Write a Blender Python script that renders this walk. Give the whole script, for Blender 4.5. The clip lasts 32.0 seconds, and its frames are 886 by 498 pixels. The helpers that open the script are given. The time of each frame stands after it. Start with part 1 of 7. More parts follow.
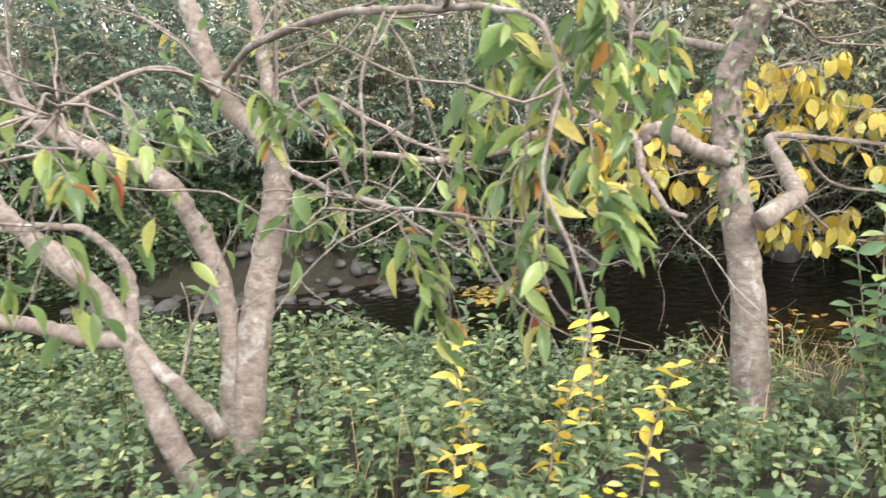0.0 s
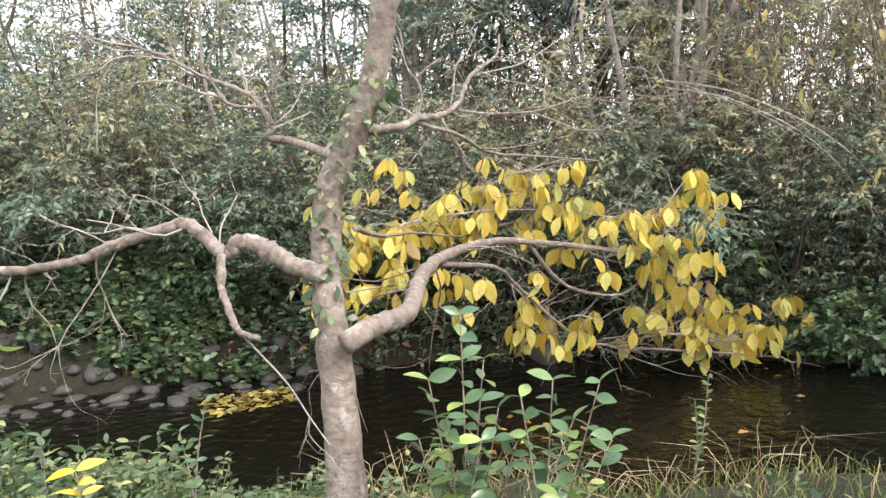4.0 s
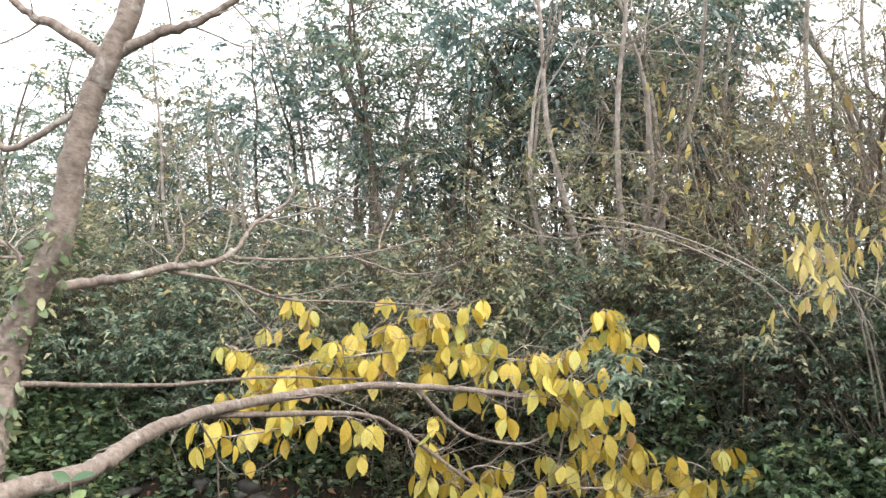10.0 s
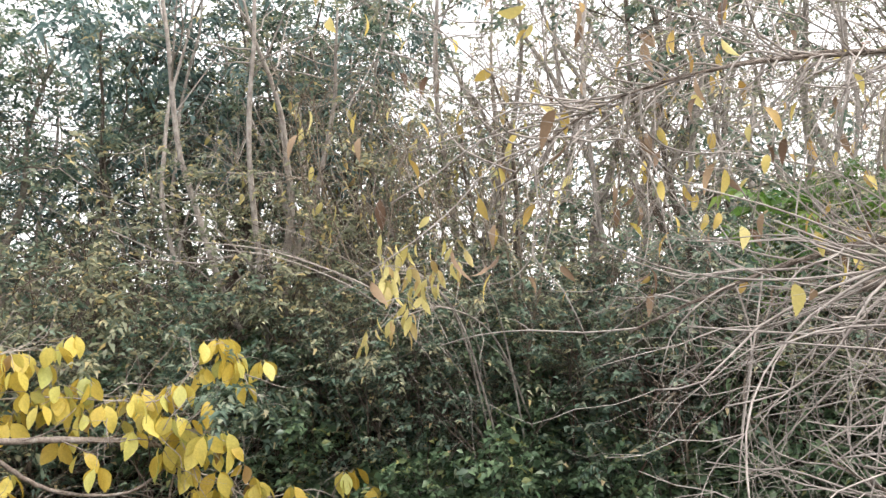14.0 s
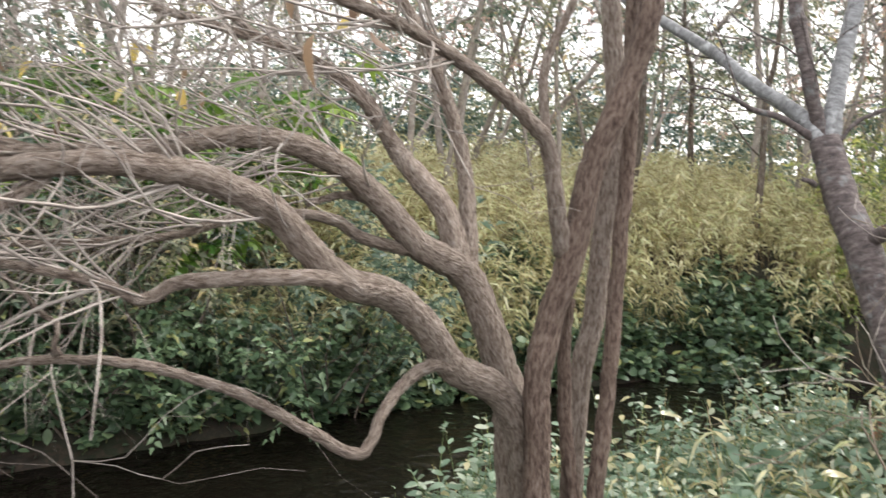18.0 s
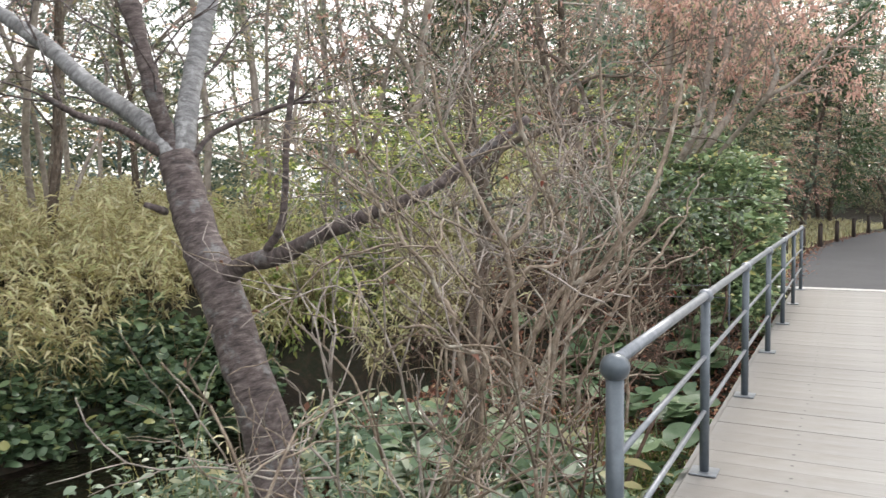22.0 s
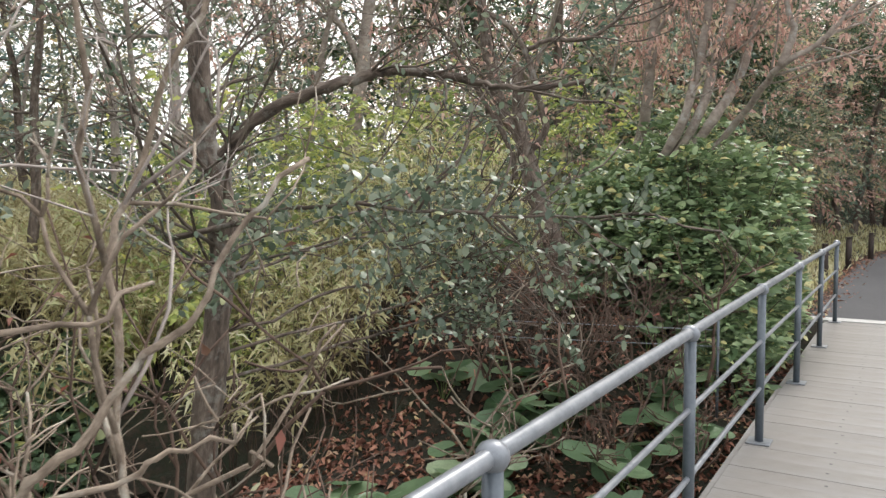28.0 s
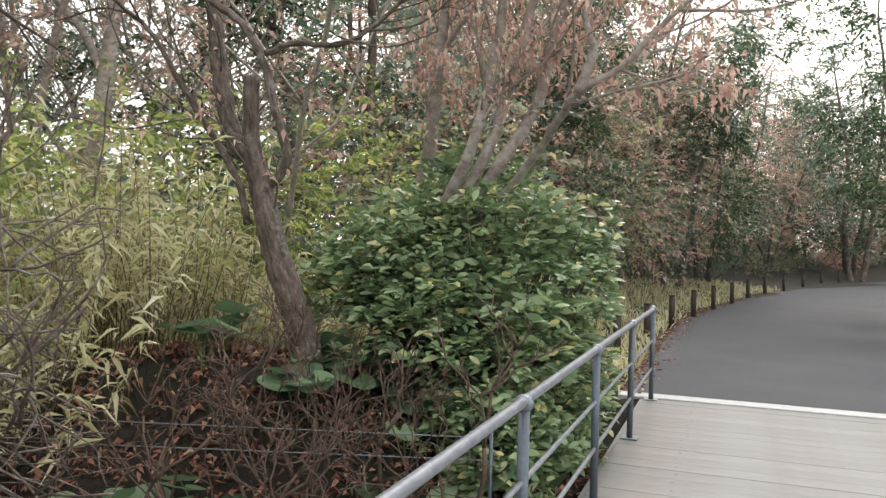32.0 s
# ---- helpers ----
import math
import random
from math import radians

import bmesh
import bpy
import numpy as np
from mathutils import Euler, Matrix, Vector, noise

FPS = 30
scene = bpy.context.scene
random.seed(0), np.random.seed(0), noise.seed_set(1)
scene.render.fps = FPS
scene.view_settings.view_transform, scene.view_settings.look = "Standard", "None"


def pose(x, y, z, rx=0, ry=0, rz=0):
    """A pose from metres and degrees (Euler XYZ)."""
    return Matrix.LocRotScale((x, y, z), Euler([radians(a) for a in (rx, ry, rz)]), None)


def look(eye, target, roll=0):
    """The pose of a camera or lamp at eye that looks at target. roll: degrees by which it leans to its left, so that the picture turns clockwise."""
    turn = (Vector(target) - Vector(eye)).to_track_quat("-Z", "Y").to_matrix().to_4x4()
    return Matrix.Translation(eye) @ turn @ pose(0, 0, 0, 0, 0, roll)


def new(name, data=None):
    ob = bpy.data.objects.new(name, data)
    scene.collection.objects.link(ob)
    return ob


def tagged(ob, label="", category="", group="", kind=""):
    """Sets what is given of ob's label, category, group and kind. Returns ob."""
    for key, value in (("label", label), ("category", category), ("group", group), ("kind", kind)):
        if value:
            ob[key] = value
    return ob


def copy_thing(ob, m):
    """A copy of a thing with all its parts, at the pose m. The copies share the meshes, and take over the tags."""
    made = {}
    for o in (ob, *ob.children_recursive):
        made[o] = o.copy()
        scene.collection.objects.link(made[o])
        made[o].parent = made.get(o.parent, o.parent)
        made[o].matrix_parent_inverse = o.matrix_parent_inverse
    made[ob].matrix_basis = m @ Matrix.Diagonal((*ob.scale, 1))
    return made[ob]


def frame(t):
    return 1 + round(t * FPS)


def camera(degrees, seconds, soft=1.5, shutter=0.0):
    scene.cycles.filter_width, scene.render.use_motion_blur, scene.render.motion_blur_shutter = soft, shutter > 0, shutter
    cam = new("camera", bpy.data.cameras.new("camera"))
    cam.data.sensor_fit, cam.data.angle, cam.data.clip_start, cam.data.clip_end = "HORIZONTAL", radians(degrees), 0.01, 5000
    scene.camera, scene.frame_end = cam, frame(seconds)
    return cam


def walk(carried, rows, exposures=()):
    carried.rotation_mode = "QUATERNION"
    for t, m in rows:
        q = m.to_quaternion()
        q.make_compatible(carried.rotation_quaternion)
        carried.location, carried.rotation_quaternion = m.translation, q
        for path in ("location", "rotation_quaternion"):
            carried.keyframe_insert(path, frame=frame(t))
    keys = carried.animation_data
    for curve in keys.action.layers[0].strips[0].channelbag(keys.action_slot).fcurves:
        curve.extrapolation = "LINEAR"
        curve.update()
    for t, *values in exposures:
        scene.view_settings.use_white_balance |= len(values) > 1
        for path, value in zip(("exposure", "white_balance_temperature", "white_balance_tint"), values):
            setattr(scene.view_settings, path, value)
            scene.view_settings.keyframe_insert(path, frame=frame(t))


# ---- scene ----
cam = camera(60.0, 32.0, 1.4, 0.25)
PATH = [
    (0, (0.0, 0.0, 1.453), (0.544, 1.873, 1.011), -3.6),
    (0.5, (0.231, 0.009, 1.45), (0.898, 1.85, 1.042), -1.8),
    (1, (0.422, -0.031, 1.477), (1.223, 1.773, 1.154), -1.5),
    (1.5, (0.604, -0.093, 1.486), (1.445, 1.7, 1.207), -1.2),
    (2, (0.733, -0.093, 1.452), (1.617, 1.681, 1.188), -0.8),
    (2.5, (0.886, -0.064, 1.44), (1.827, 1.682, 1.181), -0.9),
    (4.5, (1.48, -0.148, 1.467), (2.338, 1.644, 1.245), -1.6),
    (5, (1.645, -0.142, 1.469), (2.557, 1.622, 1.23), -1.5),
    (5.5, (1.796, -0.165, 1.489), (2.756, 1.573, 1.248), -1.0),
    (6, (1.904, -0.252, 1.491), (2.885, 1.481, 1.302), -1.1),
    (6.5, (2.063, -0.331, 1.509), (2.98, 1.439, 1.347), -1.3),
    (7, (2.194, -0.419, 1.509), (3.065, 1.375, 1.358), -2.0),
    (7.5, (2.342, -0.48, 1.505), (3.17, 1.339, 1.436), -2.3),
    (8, (2.499, -0.529, 1.522), (3.253, 1.324, 1.526), -2.2),
    (8.5, (2.614, -0.6, 1.527), (3.341, 1.263, 1.552), -2.4),
    (9, (2.751, -0.66, 1.532), (3.411, 1.228, 1.587), -1.8),
    (9.5, (2.869, -0.703, 1.529), (3.52, 1.184, 1.653), -1.5),
    (10, (3.021, -0.679, 1.516), (3.705, 1.197, 1.631), -1.6),
    (10.5, (3.173, -0.631, 1.509), (3.869, 1.243, 1.573), -1.7),
    (11, (3.268, -0.671, 1.511), (3.996, 1.191, 1.544), -1.7),
    (11.5, (3.338, -0.768, 1.527), (4.162, 1.053, 1.602), -2.2),
    (12, (3.414, -0.852, 1.528), (4.463, 0.846, 1.649), -2.2),
    (12.5, (3.545, -0.859, 1.518), (4.792, 0.7, 1.646), -2.1),
    (13, (3.692, -0.869, 1.539), (4.949, 0.68, 1.678), -2.8),
    (13.5, (3.843, -0.902, 1.554), (5.126, 0.626, 1.695), -3.5),
    (15.5, (4.469, -0.955, 1.527), (5.971, 0.366, 1.489), -4.6),
    (16, (4.595, -1.039, 1.504), (6.269, 0.054, 1.439), -3.2),
    (16.5, (4.678, -1.198, 1.505), (6.445, -0.265, 1.418), -2.3),
    (17, (4.826, -1.302, 1.516), (6.678, -0.556, 1.392), -1.7),
    (17.5, (5.025, -1.398, 1.519), (6.96, -0.928, 1.335), 0.7),
    (18, (5.155, -1.489, 1.49), (7.142, -1.363, 1.295), 0.3),
    (18.5, (5.29, -1.624, 1.466), (7.267, -1.675, 1.163), -1.5),
    (19, (5.408, -1.781, 1.483), (7.382, -1.911, 1.185), -1.1),
    (19.5, (5.506, -1.927, 1.48), (7.463, -2.244, 1.214), -0.9),
    (20, (5.642, -2.021, 1.48), (7.52, -2.676, 1.27), -0.8),
    (20.5, (5.786, -2.183, 1.487), (7.622, -2.944, 1.267), -1.2),
    (21, (5.894, -2.412, 1.487), (7.704, -3.239, 1.294), -0.9),
    (21.5, (6.019, -2.597, 1.476), (7.781, -3.525, 1.292), -0.6),
    (22, (6.172, -2.777, 1.48), (7.874, -3.818, 1.348), -0.8),
    (22.5, (6.251, -2.975, 1.464), (7.922, -4.067, 1.336), -1.2),
    (23, (6.342, -3.19, 1.478), (8.011, -4.285, 1.349), -1.4),
    (23.5, (6.499, -3.337, 1.465), (8.126, -4.494, 1.349), -0.4),
    (24, (6.648, -3.478, 1.47), (8.228, -4.699, 1.366), -0.2),
    (24.5, (6.722, -3.7, 1.457), (8.334, -4.877, 1.332), -0.7),
    (25, (6.834, -3.903, 1.475), (8.502, -5.0, 1.352), -0.4),
    (25.5, (6.978, -4.08, 1.472), (8.662, -5.152, 1.354), -0.9),
    (26, (7.049, -4.307, 1.476), (8.707, -5.418, 1.356), -0.4),
    (26.5, (7.086, -4.542, 1.504), (8.759, -5.63, 1.376), 0.0),
    (28.5, (7.636, -5.354, 1.518), (9.409, -6.269, 1.386), -0.5),
    (29, (7.81, -5.531, 1.521), (9.563, -6.482, 1.376), -1.0),
    (29.5, (7.955, -5.753, 1.543), (9.672, -6.775, 1.458), -0.7),
    (30, (8.028, -6.02, 1.563), (9.738, -7.056, 1.488), -0.2),
    (30.5, (8.136, -6.224, 1.572), (9.822, -7.298, 1.507), 0.1),
    (31, (8.29, -6.433, 1.59), (9.895, -7.627, 1.563), 0.1),
    (31.5, (8.384, -6.667, 1.575), (9.942, -7.922, 1.565), 0.1),
    (32, (8.454, -6.863, 1.586), (10.015, -8.114, 1.571), 1.3),
]
walk(cam, [(t, look(eye, target, roll)) for t, eye, target, roll in PATH], [(0, 1.25), (4, 1.15), (9, 1.08), (13, 0.98), (17, 1.0), (21, 0.8), (26, 0.62), (32, 0.56)])

# ---- daylight: an overcast sky with a soft high sun ----
world = bpy.data.worlds.new("world")
scene.world = world
world.use_nodes = True
wn, wl = world.node_tree.nodes, world.node_tree.links
wn.clear()
sky = wn.new("ShaderNodeTexSky")
sky.sky_type, sky.sun_disc = "NISHITA", False
sky.sun_elevation, sky.sun_rotation = radians(42), radians(150)
sky.air_density, sky.dust_density, sky.ozone_density = 1.0, 6.0, 1.0
cloud = wn.new("ShaderNodeMix")
cloud.data_type = "RGBA"
cloud.inputs[0].default_value = 0.78
cloud.inputs[7].default_value = (10.0, 9.8, 9.75, 1)
wb = wn.new("ShaderNodeBackground")
wb.inputs[1].default_value = 0.15
wo = wn.new("ShaderNodeOutputWorld")
wl.new(sky.outputs[0], cloud.inputs[6])
wl.new(cloud.outputs[2], wb.inputs[0])
wl.new(wb.outputs[0], wo.inputs[0])
sun = new("sun", bpy.data.lights.new("sun", "SUN"))
sun.data.energy, sun.data.angle, sun.data.color = 1.3, radians(14), (1.0, 0.97, 0.92)
sun.matrix_world = look((0, 0, 30), (0 + 30 * math.sin(radians(150)) * -0.9, 30 * math.cos(radians(150)) * -0.9, 0))

RNG = np.random.default_rng(7)


# ---- materials ----
def material(name, rough=0.6, metal=0.0):
    m = bpy.data.materials.new(name)
    m.use_nodes = True
    n, l = m.node_tree.nodes, m.node_tree.links
    b = n["Principled BSDF"]
    b.inputs["Roughness"].default_value, b.inputs["Metallic"].default_value = rough, metal
    return m, n, l, b


def ramp(n, l, src, stops):
    r = n.new("ShaderNodeValToRGB")
    while len(r.color_ramp.elements) < len(stops):
        r.color_ramp.elements.new(0.5)
    for e, (at, c) in zip(r.color_ramp.elements, stops):
        e.position, e.color = at, (*c, 1)
    l.new(src, r.inputs[0])
    return r.outputs[0]


def tex(n, l, scale, detail=4.0, rough=0.6, stretch=None, kind="ShaderNodeTexNoise", coord="Object"):
    c = n.new("ShaderNodeTexCoord")
    t = n.new(kind)
    t.inputs["Scale"].default_value = scale
    if kind == "ShaderNodeTexNoise":
        t.inputs["Detail"].default_value, t.inputs["Roughness"].default_value = detail, rough
    src = c.outputs["Object" if coord == "bark" else coord]
    if coord == "bark":
        c = n.new("ShaderNodeAttribute")
        c.attribute_name = "bark"
        src = c.outputs["Vector"]
    if stretch:
        mp = n.new("ShaderNodeMapping")
        mp.inputs["Scale"].default_value = stretch
        l.new(src, mp.inputs[0])
        src = mp.outputs[0]
    l.new(src, t.inputs["Vector"])
    return t


def mixc(n, l, fac, a, b, mode="MIX"):
    m = n.new("ShaderNodeMix")
    m.data_type, m.blend_type = "RGBA", mode
    for k, v in ((0, fac), (6, a), (7, b)):
        if isinstance(v, (int, float)):
            m.inputs[k].default_value = v
        elif isinstance(v, tuple):
            m.inputs[k].default_value = (*v, 1)
        else:
            l.new(v, m.inputs[k])
    return m.outputs[2]


def bump(n, l, b, height, strength, dist=0.01):
    k = n.new("ShaderNodeBump")
    k.inputs["Strength"].default_value, k.inputs["Distance"].default_value = strength, dist
    l.new(height, k.inputs["Height"])
    l.new(k.outputs[0], b.inputs["Normal"])


def leaf_material(name, stops, rough=0.45, through_light=0.25, each="island", spots=0.0):
    m, n, l, b = material(name, rough)
    if each == "island":
        src = n.new("ShaderNodeNewGeometry").outputs["Random Per Island"]
    else:
        src = n.new("ShaderNodeObjectInfo").outputs["Random"]
    col = ramp(n, l, src, stops)
    mottle = tex(n, l, 9.0, 3.0)
    col = mixc(n, l, 0.35, col, mixc(n, l, 1.0, col, ramp(n, l, mottle.outputs[0], [(0.3, (0.55, 0.55, 0.5)), (0.7, (1.25, 1.25, 1.1))]), "MULTIPLY"))
    if spots:
        s = tex(n, l, 60.0, 2.0)
        col = mixc(n, l, ramp(n, l, s.outputs[0], [(0.62, (0, 0, 0)), (0.72, (spots, spots, spots))]), col, (0.12, 0.06, 0.02))
    l.new(col, b.inputs["Base Color"])
    t = n.new("ShaderNodeBsdfTranslucent")
    l.new(col, t.inputs[0])
    x = n.new("ShaderNodeMixShader")
    x.inputs[0].default_value = through_light
    l.new(b.outputs[0], x.inputs[1])
    l.new(t.outputs[0], x.inputs[2])
    l.new(x.outputs[0], n["Material Output"].inputs[0])
    return m


def bark_material(name, stops, scale=14.0, stretch=(1, 1, 0.35), depth=0.6, lichen=None, dist=0.012):
    m, n, l, b = material(name, 0.85)
    a = tex(n, l, scale, 6.0, 0.65, stretch, coord="bark")
    big = tex(n, l, 3.0, 3.0)
    col = ramp(n, l, a.outputs[0], stops)
    col = mixc(n, l, 0.6, col, mixc(n, l, 1.0, col, ramp(n, l, big.outputs[0], [(0.3, (0.6, 0.58, 0.55)), (0.7, (1.2, 1.2, 1.2))]), "MULTIPLY"))
    if lichen:
        s = tex(n, l, 9.0, 5.0, 0.7, coord="bark")
        col = mixc(n, l, ramp(n, l, s.outputs[0], [(0.55, (0, 0, 0)), (0.66, (0.8, 0.8, 0.8))]), col, lichen)
    l.new(col, b.inputs["Base Color"])
    bump(n, l, b, a.outputs[0], depth, dist)
    return m


M_SMOOTH = bark_material("smooth_bark", [(0.3, (0.12, 0.092, 0.078)), (0.5, (0.235, 0.192, 0.166)), (0.75, (0.345, 0.302, 0.27))], 22, (1, 1, 1.6), 0.9, (0.43, 0.415, 0.385), 0.012)
M_CRAPE = bark_material("flaky_bark", [(0.36, (0.12, 0.086, 0.066)), (0.46, (0.235, 0.182, 0.147)), (0.57, (0.345, 0.285, 0.243)), (0.74, (0.46, 0.405, 0.365))], 105, (1, 1, 0.3), 1.0, None, 0.03)
# redder copy of the flaky bark, darkened to paint in the right-hand stems' shade
M_CRAPE_RED_SHADE = bark_material("shaded_reddish_flaky_bark", [(0.36, (0.06, 0.034, 0.025)), (0.46, (0.14, 0.092, 0.07)), (0.57, (0.23, 0.168, 0.135)), (0.74, (0.34, 0.275, 0.235))], 95, (1, 1, 0.3), 1.0, None, 0.03)
M_CHERRY = bark_material("ringed_bark", [(0.3, (0.028, 0.022, 0.023)), (0.52, (0.11, 0.088, 0.086)), (0.75, (0.25, 0.215, 0.21))], 20, (0.7, 0.7, 2.2), 0.9, (0.20, 0.205, 0.21), 0.014)
M_LEAF_EVER = leaf_material("evergreen_leaf", [(0.0, (0.03, 0.065, 0.03)), (0.5, (0.075, 0.135, 0.06)), (1.0, (0.15, 0.22, 0.10))], 0.35, 0.3)
M_BANKLEAF = leaf_material("bank_leaf", [(0.0, (0.05, 0.09, 0.05)), (0.5, (0.11, 0.18, 0.10)), (0.9, (0.19, 0.27, 0.15)), (1.0, (0.34, 0.34, 0.13))], 0.35, 0.3)
M_LEAF_LIME = leaf_material("lime_leaf", [(0.0, (0.15, 0.21, 0.075)), (0.5, (0.34, 0.42, 0.14)), (0.9, (0.60, 0.63, 0.22)), (1.0, (0.80, 0.77, 0.26))], 0.4, 0.45)
M_CHERRYPALE = bark_material("lichened_bark", [(0.3, (0.10, 0.10, 0.105)), (0.55, (0.25, 0.255, 0.265)), (0.8, (0.42, 0.425, 0.435))], 20, (0.7, 0.7, 2.2), 0.8, (0.46, 0.47, 0.48), 0.012)
M_DARKBARK = bark_material("dark_bark", [(0.32, (0.035, 0.027, 0.021)), (0.52, (0.12, 0.093, 0.074)), (0.75, (0.26, 0.22, 0.185))], 34, (1, 1, 0.3), 0.9, (0.24, 0.235, 0.21), 0.014)
M_PALEBARK = bark_material("pale_bark", [(0.3, (0.16, 0.13, 0.11)), (0.6, (0.33, 0.29, 0.25)), (0.85, (0.46, 0.42, 0.38))], 14, (1, 1, 1.4), 0.4, (0.36, 0.37, 0.34), 0.006)
M_TWIG = bark_material("twig_bark", [(0.3, (0.206, 0.173, 0.158)), (0.6, (0.454, 0.41, 0.375)), (0.85, (0.633, 0.589, 0.555))], 30, (1, 1, 0.5), 0.3)
M_SHRUBWOOD = bark_material("shrub_bark", [(0.3, (0.085, 0.063, 0.046)), (0.52, (0.25, 0.20, 0.153)), (0.75, (0.46, 0.40, 0.325))], 62, (1, 1, 0.45), 0.8, (0.44, 0.42, 0.36), 0.006)
# green greyed and blued: sky reflection and haze are painted into this leaf colour
M_LEAF_WOOD = leaf_material("woodland_leaf", [(0.0, (0.063, 0.106, 0.082)), (0.4, (0.137, 0.206, 0.158)), (0.75, (0.237, 0.315, 0.238)), (0.96, (0.42, 0.45, 0.33)), (1.0, (0.588, 0.459, 0.269))], 0.4, 0.45)
M_LEAF_BLUE = leaf_material("cool_leaf", [(0.0, (0.0773, 0.135, 0.131)), (0.5, (0.164, 0.253, 0.246)), (1.0, (0.329, 0.425, 0.41))], 0.4, 0.45)
M_LEAF_OLIVE = leaf_material("olive_leaf", [(0.0, (0.13, 0.158, 0.112)), (0.5, (0.28, 0.30, 0.205)), (0.85, (0.455, 0.44, 0.295)), (1.0, (0.70, 0.56, 0.28))], 0.45, 0.45)
M_LEAF_COVER = leaf_material("groundcover_leaf", [(0.0, (0.04, 0.075, 0.036)), (0.45, (0.10, 0.16, 0.078)), (0.82, (0.20, 0.265, 0.13)), (0.95, (0.33, 0.37, 0.17)), (1.0, (0.48, 0.42, 0.17))], 0.35)
M_LEAF_GLOSS = leaf_material("glossy_leaf", [(0.0, (0.115, 0.18, 0.092)), (0.5, (0.235, 0.335, 0.175)), (0.9, (0.40, 0.50, 0.28)), (1.0, (0.68, 0.60, 0.27))], 0.46, 0.3)
M_LEAF_YELLOW = leaf_material("yellow_leaf", [(0.0, (0.56, 0.40, 0.07)), (0.35, (0.70, 0.56, 0.12)), (0.8, (0.70, 0.63, 0.19)), (0.94, (0.50, 0.52, 0.17)), (1.0, (0.38, 0.24, 0.10))], 0.5, 0.4, "object", 0.5)
M_LEAF_PALEYELLOW = leaf_material("withered_leaf", [(0.0, (0.55, 0.47, 0.18)), (0.5, (0.66, 0.60, 0.28)), (1.0, (0.42, 0.30, 0.12))], 0.6, 0.3)
M_LEAF_BROWN = leaf_material("brown_leaf", [(0.0, (0.20, 0.10, 0.03)), (0.4, (0.38, 0.20, 0.05)), (0.7, (0.58, 0.38, 0.06)), (1.0, (0.16, 0.09, 0.05))], 0.6, 0.3)
M_LEAF_RED = leaf_material("russet_leaf", [(0.0, (0.42, 0.235, 0.20)), (0.5, (0.65, 0.42, 0.37)), (0.85, (0.76, 0.56, 0.47)), (1.0, (0.38, 0.40, 0.22))], 0.4, 0.45)
M_LEAF_SASA = leaf_material("bamboo_grass_leaf", [(0.0, (0.24, 0.21, 0.09)), (0.25, (0.48, 0.44, 0.24)), (0.6, (0.74, 0.70, 0.46)), (0.85, (0.62, 0.66, 0.38)), (1.0, (0.84, 0.80, 0.62))], 0.45, 0.55)
M_LEAF_NEAR = leaf_material("near_leaf", [(0.0, (0.10, 0.17, 0.075)), (0.45, (0.20, 0.30, 0.11)), (0.8, (0.36, 0.45, 0.16)), (0.94, (0.55, 0.52, 0.16)), (0.975, (0.60, 0.32, 0.10)), (1.0, (0.40, 0.09, 0.07))], 0.3, 0.45, "object")
M_LEAF_IVY = leaf_material("ivy_leaf", [(0.0, (0.0702, 0.112, 0.054)), (0.6, (0.14, 0.199, 0.108)), (1.0, (0.374, 0.38, 0.216))], 0.4)
M_LITTER = leaf_material("leaf_litter", [(0.0, (0.15, 0.065, 0.045)), (0.45, (0.31, 0.135, 0.095)), (0.8, (0.44, 0.225, 0.155)), (0.95, (0.50, 0.36, 0.25)), (1.0, (0.60, 0.46, 0.24))], 0.7, 0.1)
M_GRASS = leaf_material("grass_blade", [(0.0, (0.065, 0.12, 0.036)), (0.6, (0.156, 0.228, 0.072)), (0.9, (0.338, 0.312, 0.108)), (1.0, (0.546, 0.408, 0.216))], 0.5)
M_STRAW = leaf_material("dry_straw", [(0.0, (0.26, 0.19, 0.10)), (0.6, (0.42, 0.33, 0.20)), (1.0, (0.55, 0.47, 0.32))], 0.7, 0.2)
M_BUTTERBUR = leaf_material("butterbur_leaf", [(0.0, (0.085, 0.155, 0.08)), (0.6, (0.15, 0.24, 0.13)), (1.0, (0.27, 0.36, 0.22))], 0.4, 0.3, "object")
M_FLOWER = leaf_material("yellow_flower", [(0.0, (0.75, 0.6, 0.02)), (1.0, (0.8, 0.7, 0.05))])

M_SOIL, n_, l_, b_ = material("woodland_soil", 0.95)
s1, s2, s3 = tex(n_, l_, 1.2, 5), tex(n_, l_, 14, 6, 0.7), tex(n_, l_, 60, 4, 0.7)
c_ = mixc(n_, l_, ramp(n_, l_, s1.outputs[0], [(0.4, (0, 0, 0)), (0.6, (1, 1, 1))]), (0.022, 0.017, 0.012), (0.02, 0.026, 0.012))
c_ = mixc(n_, l_, ramp(n_, l_, s2.outputs[0], [(0.48, (0, 0, 0)), (0.62, (0.9, 0.9, 0.9))]), c_, (0.05, 0.033, 0.021))
l_.new(c_, b_.inputs["Base Color"])
bump(n_, l_, b_, s3.outputs[0], 0.9, 0.03)

M_WATER, n_, l_, b_ = material("dark_water", 0.03)
b_.inputs["Base Color"].default_value = (0.005, 0.004, 0.003, 1)
b_.inputs["IOR"].default_value = 1.33
w1 = tex(n_, l_, 8.0, 2, 0.5, (1, 1, 1))
bump(n_, l_, b_, w1.outputs[0], 0.75, 0.035)

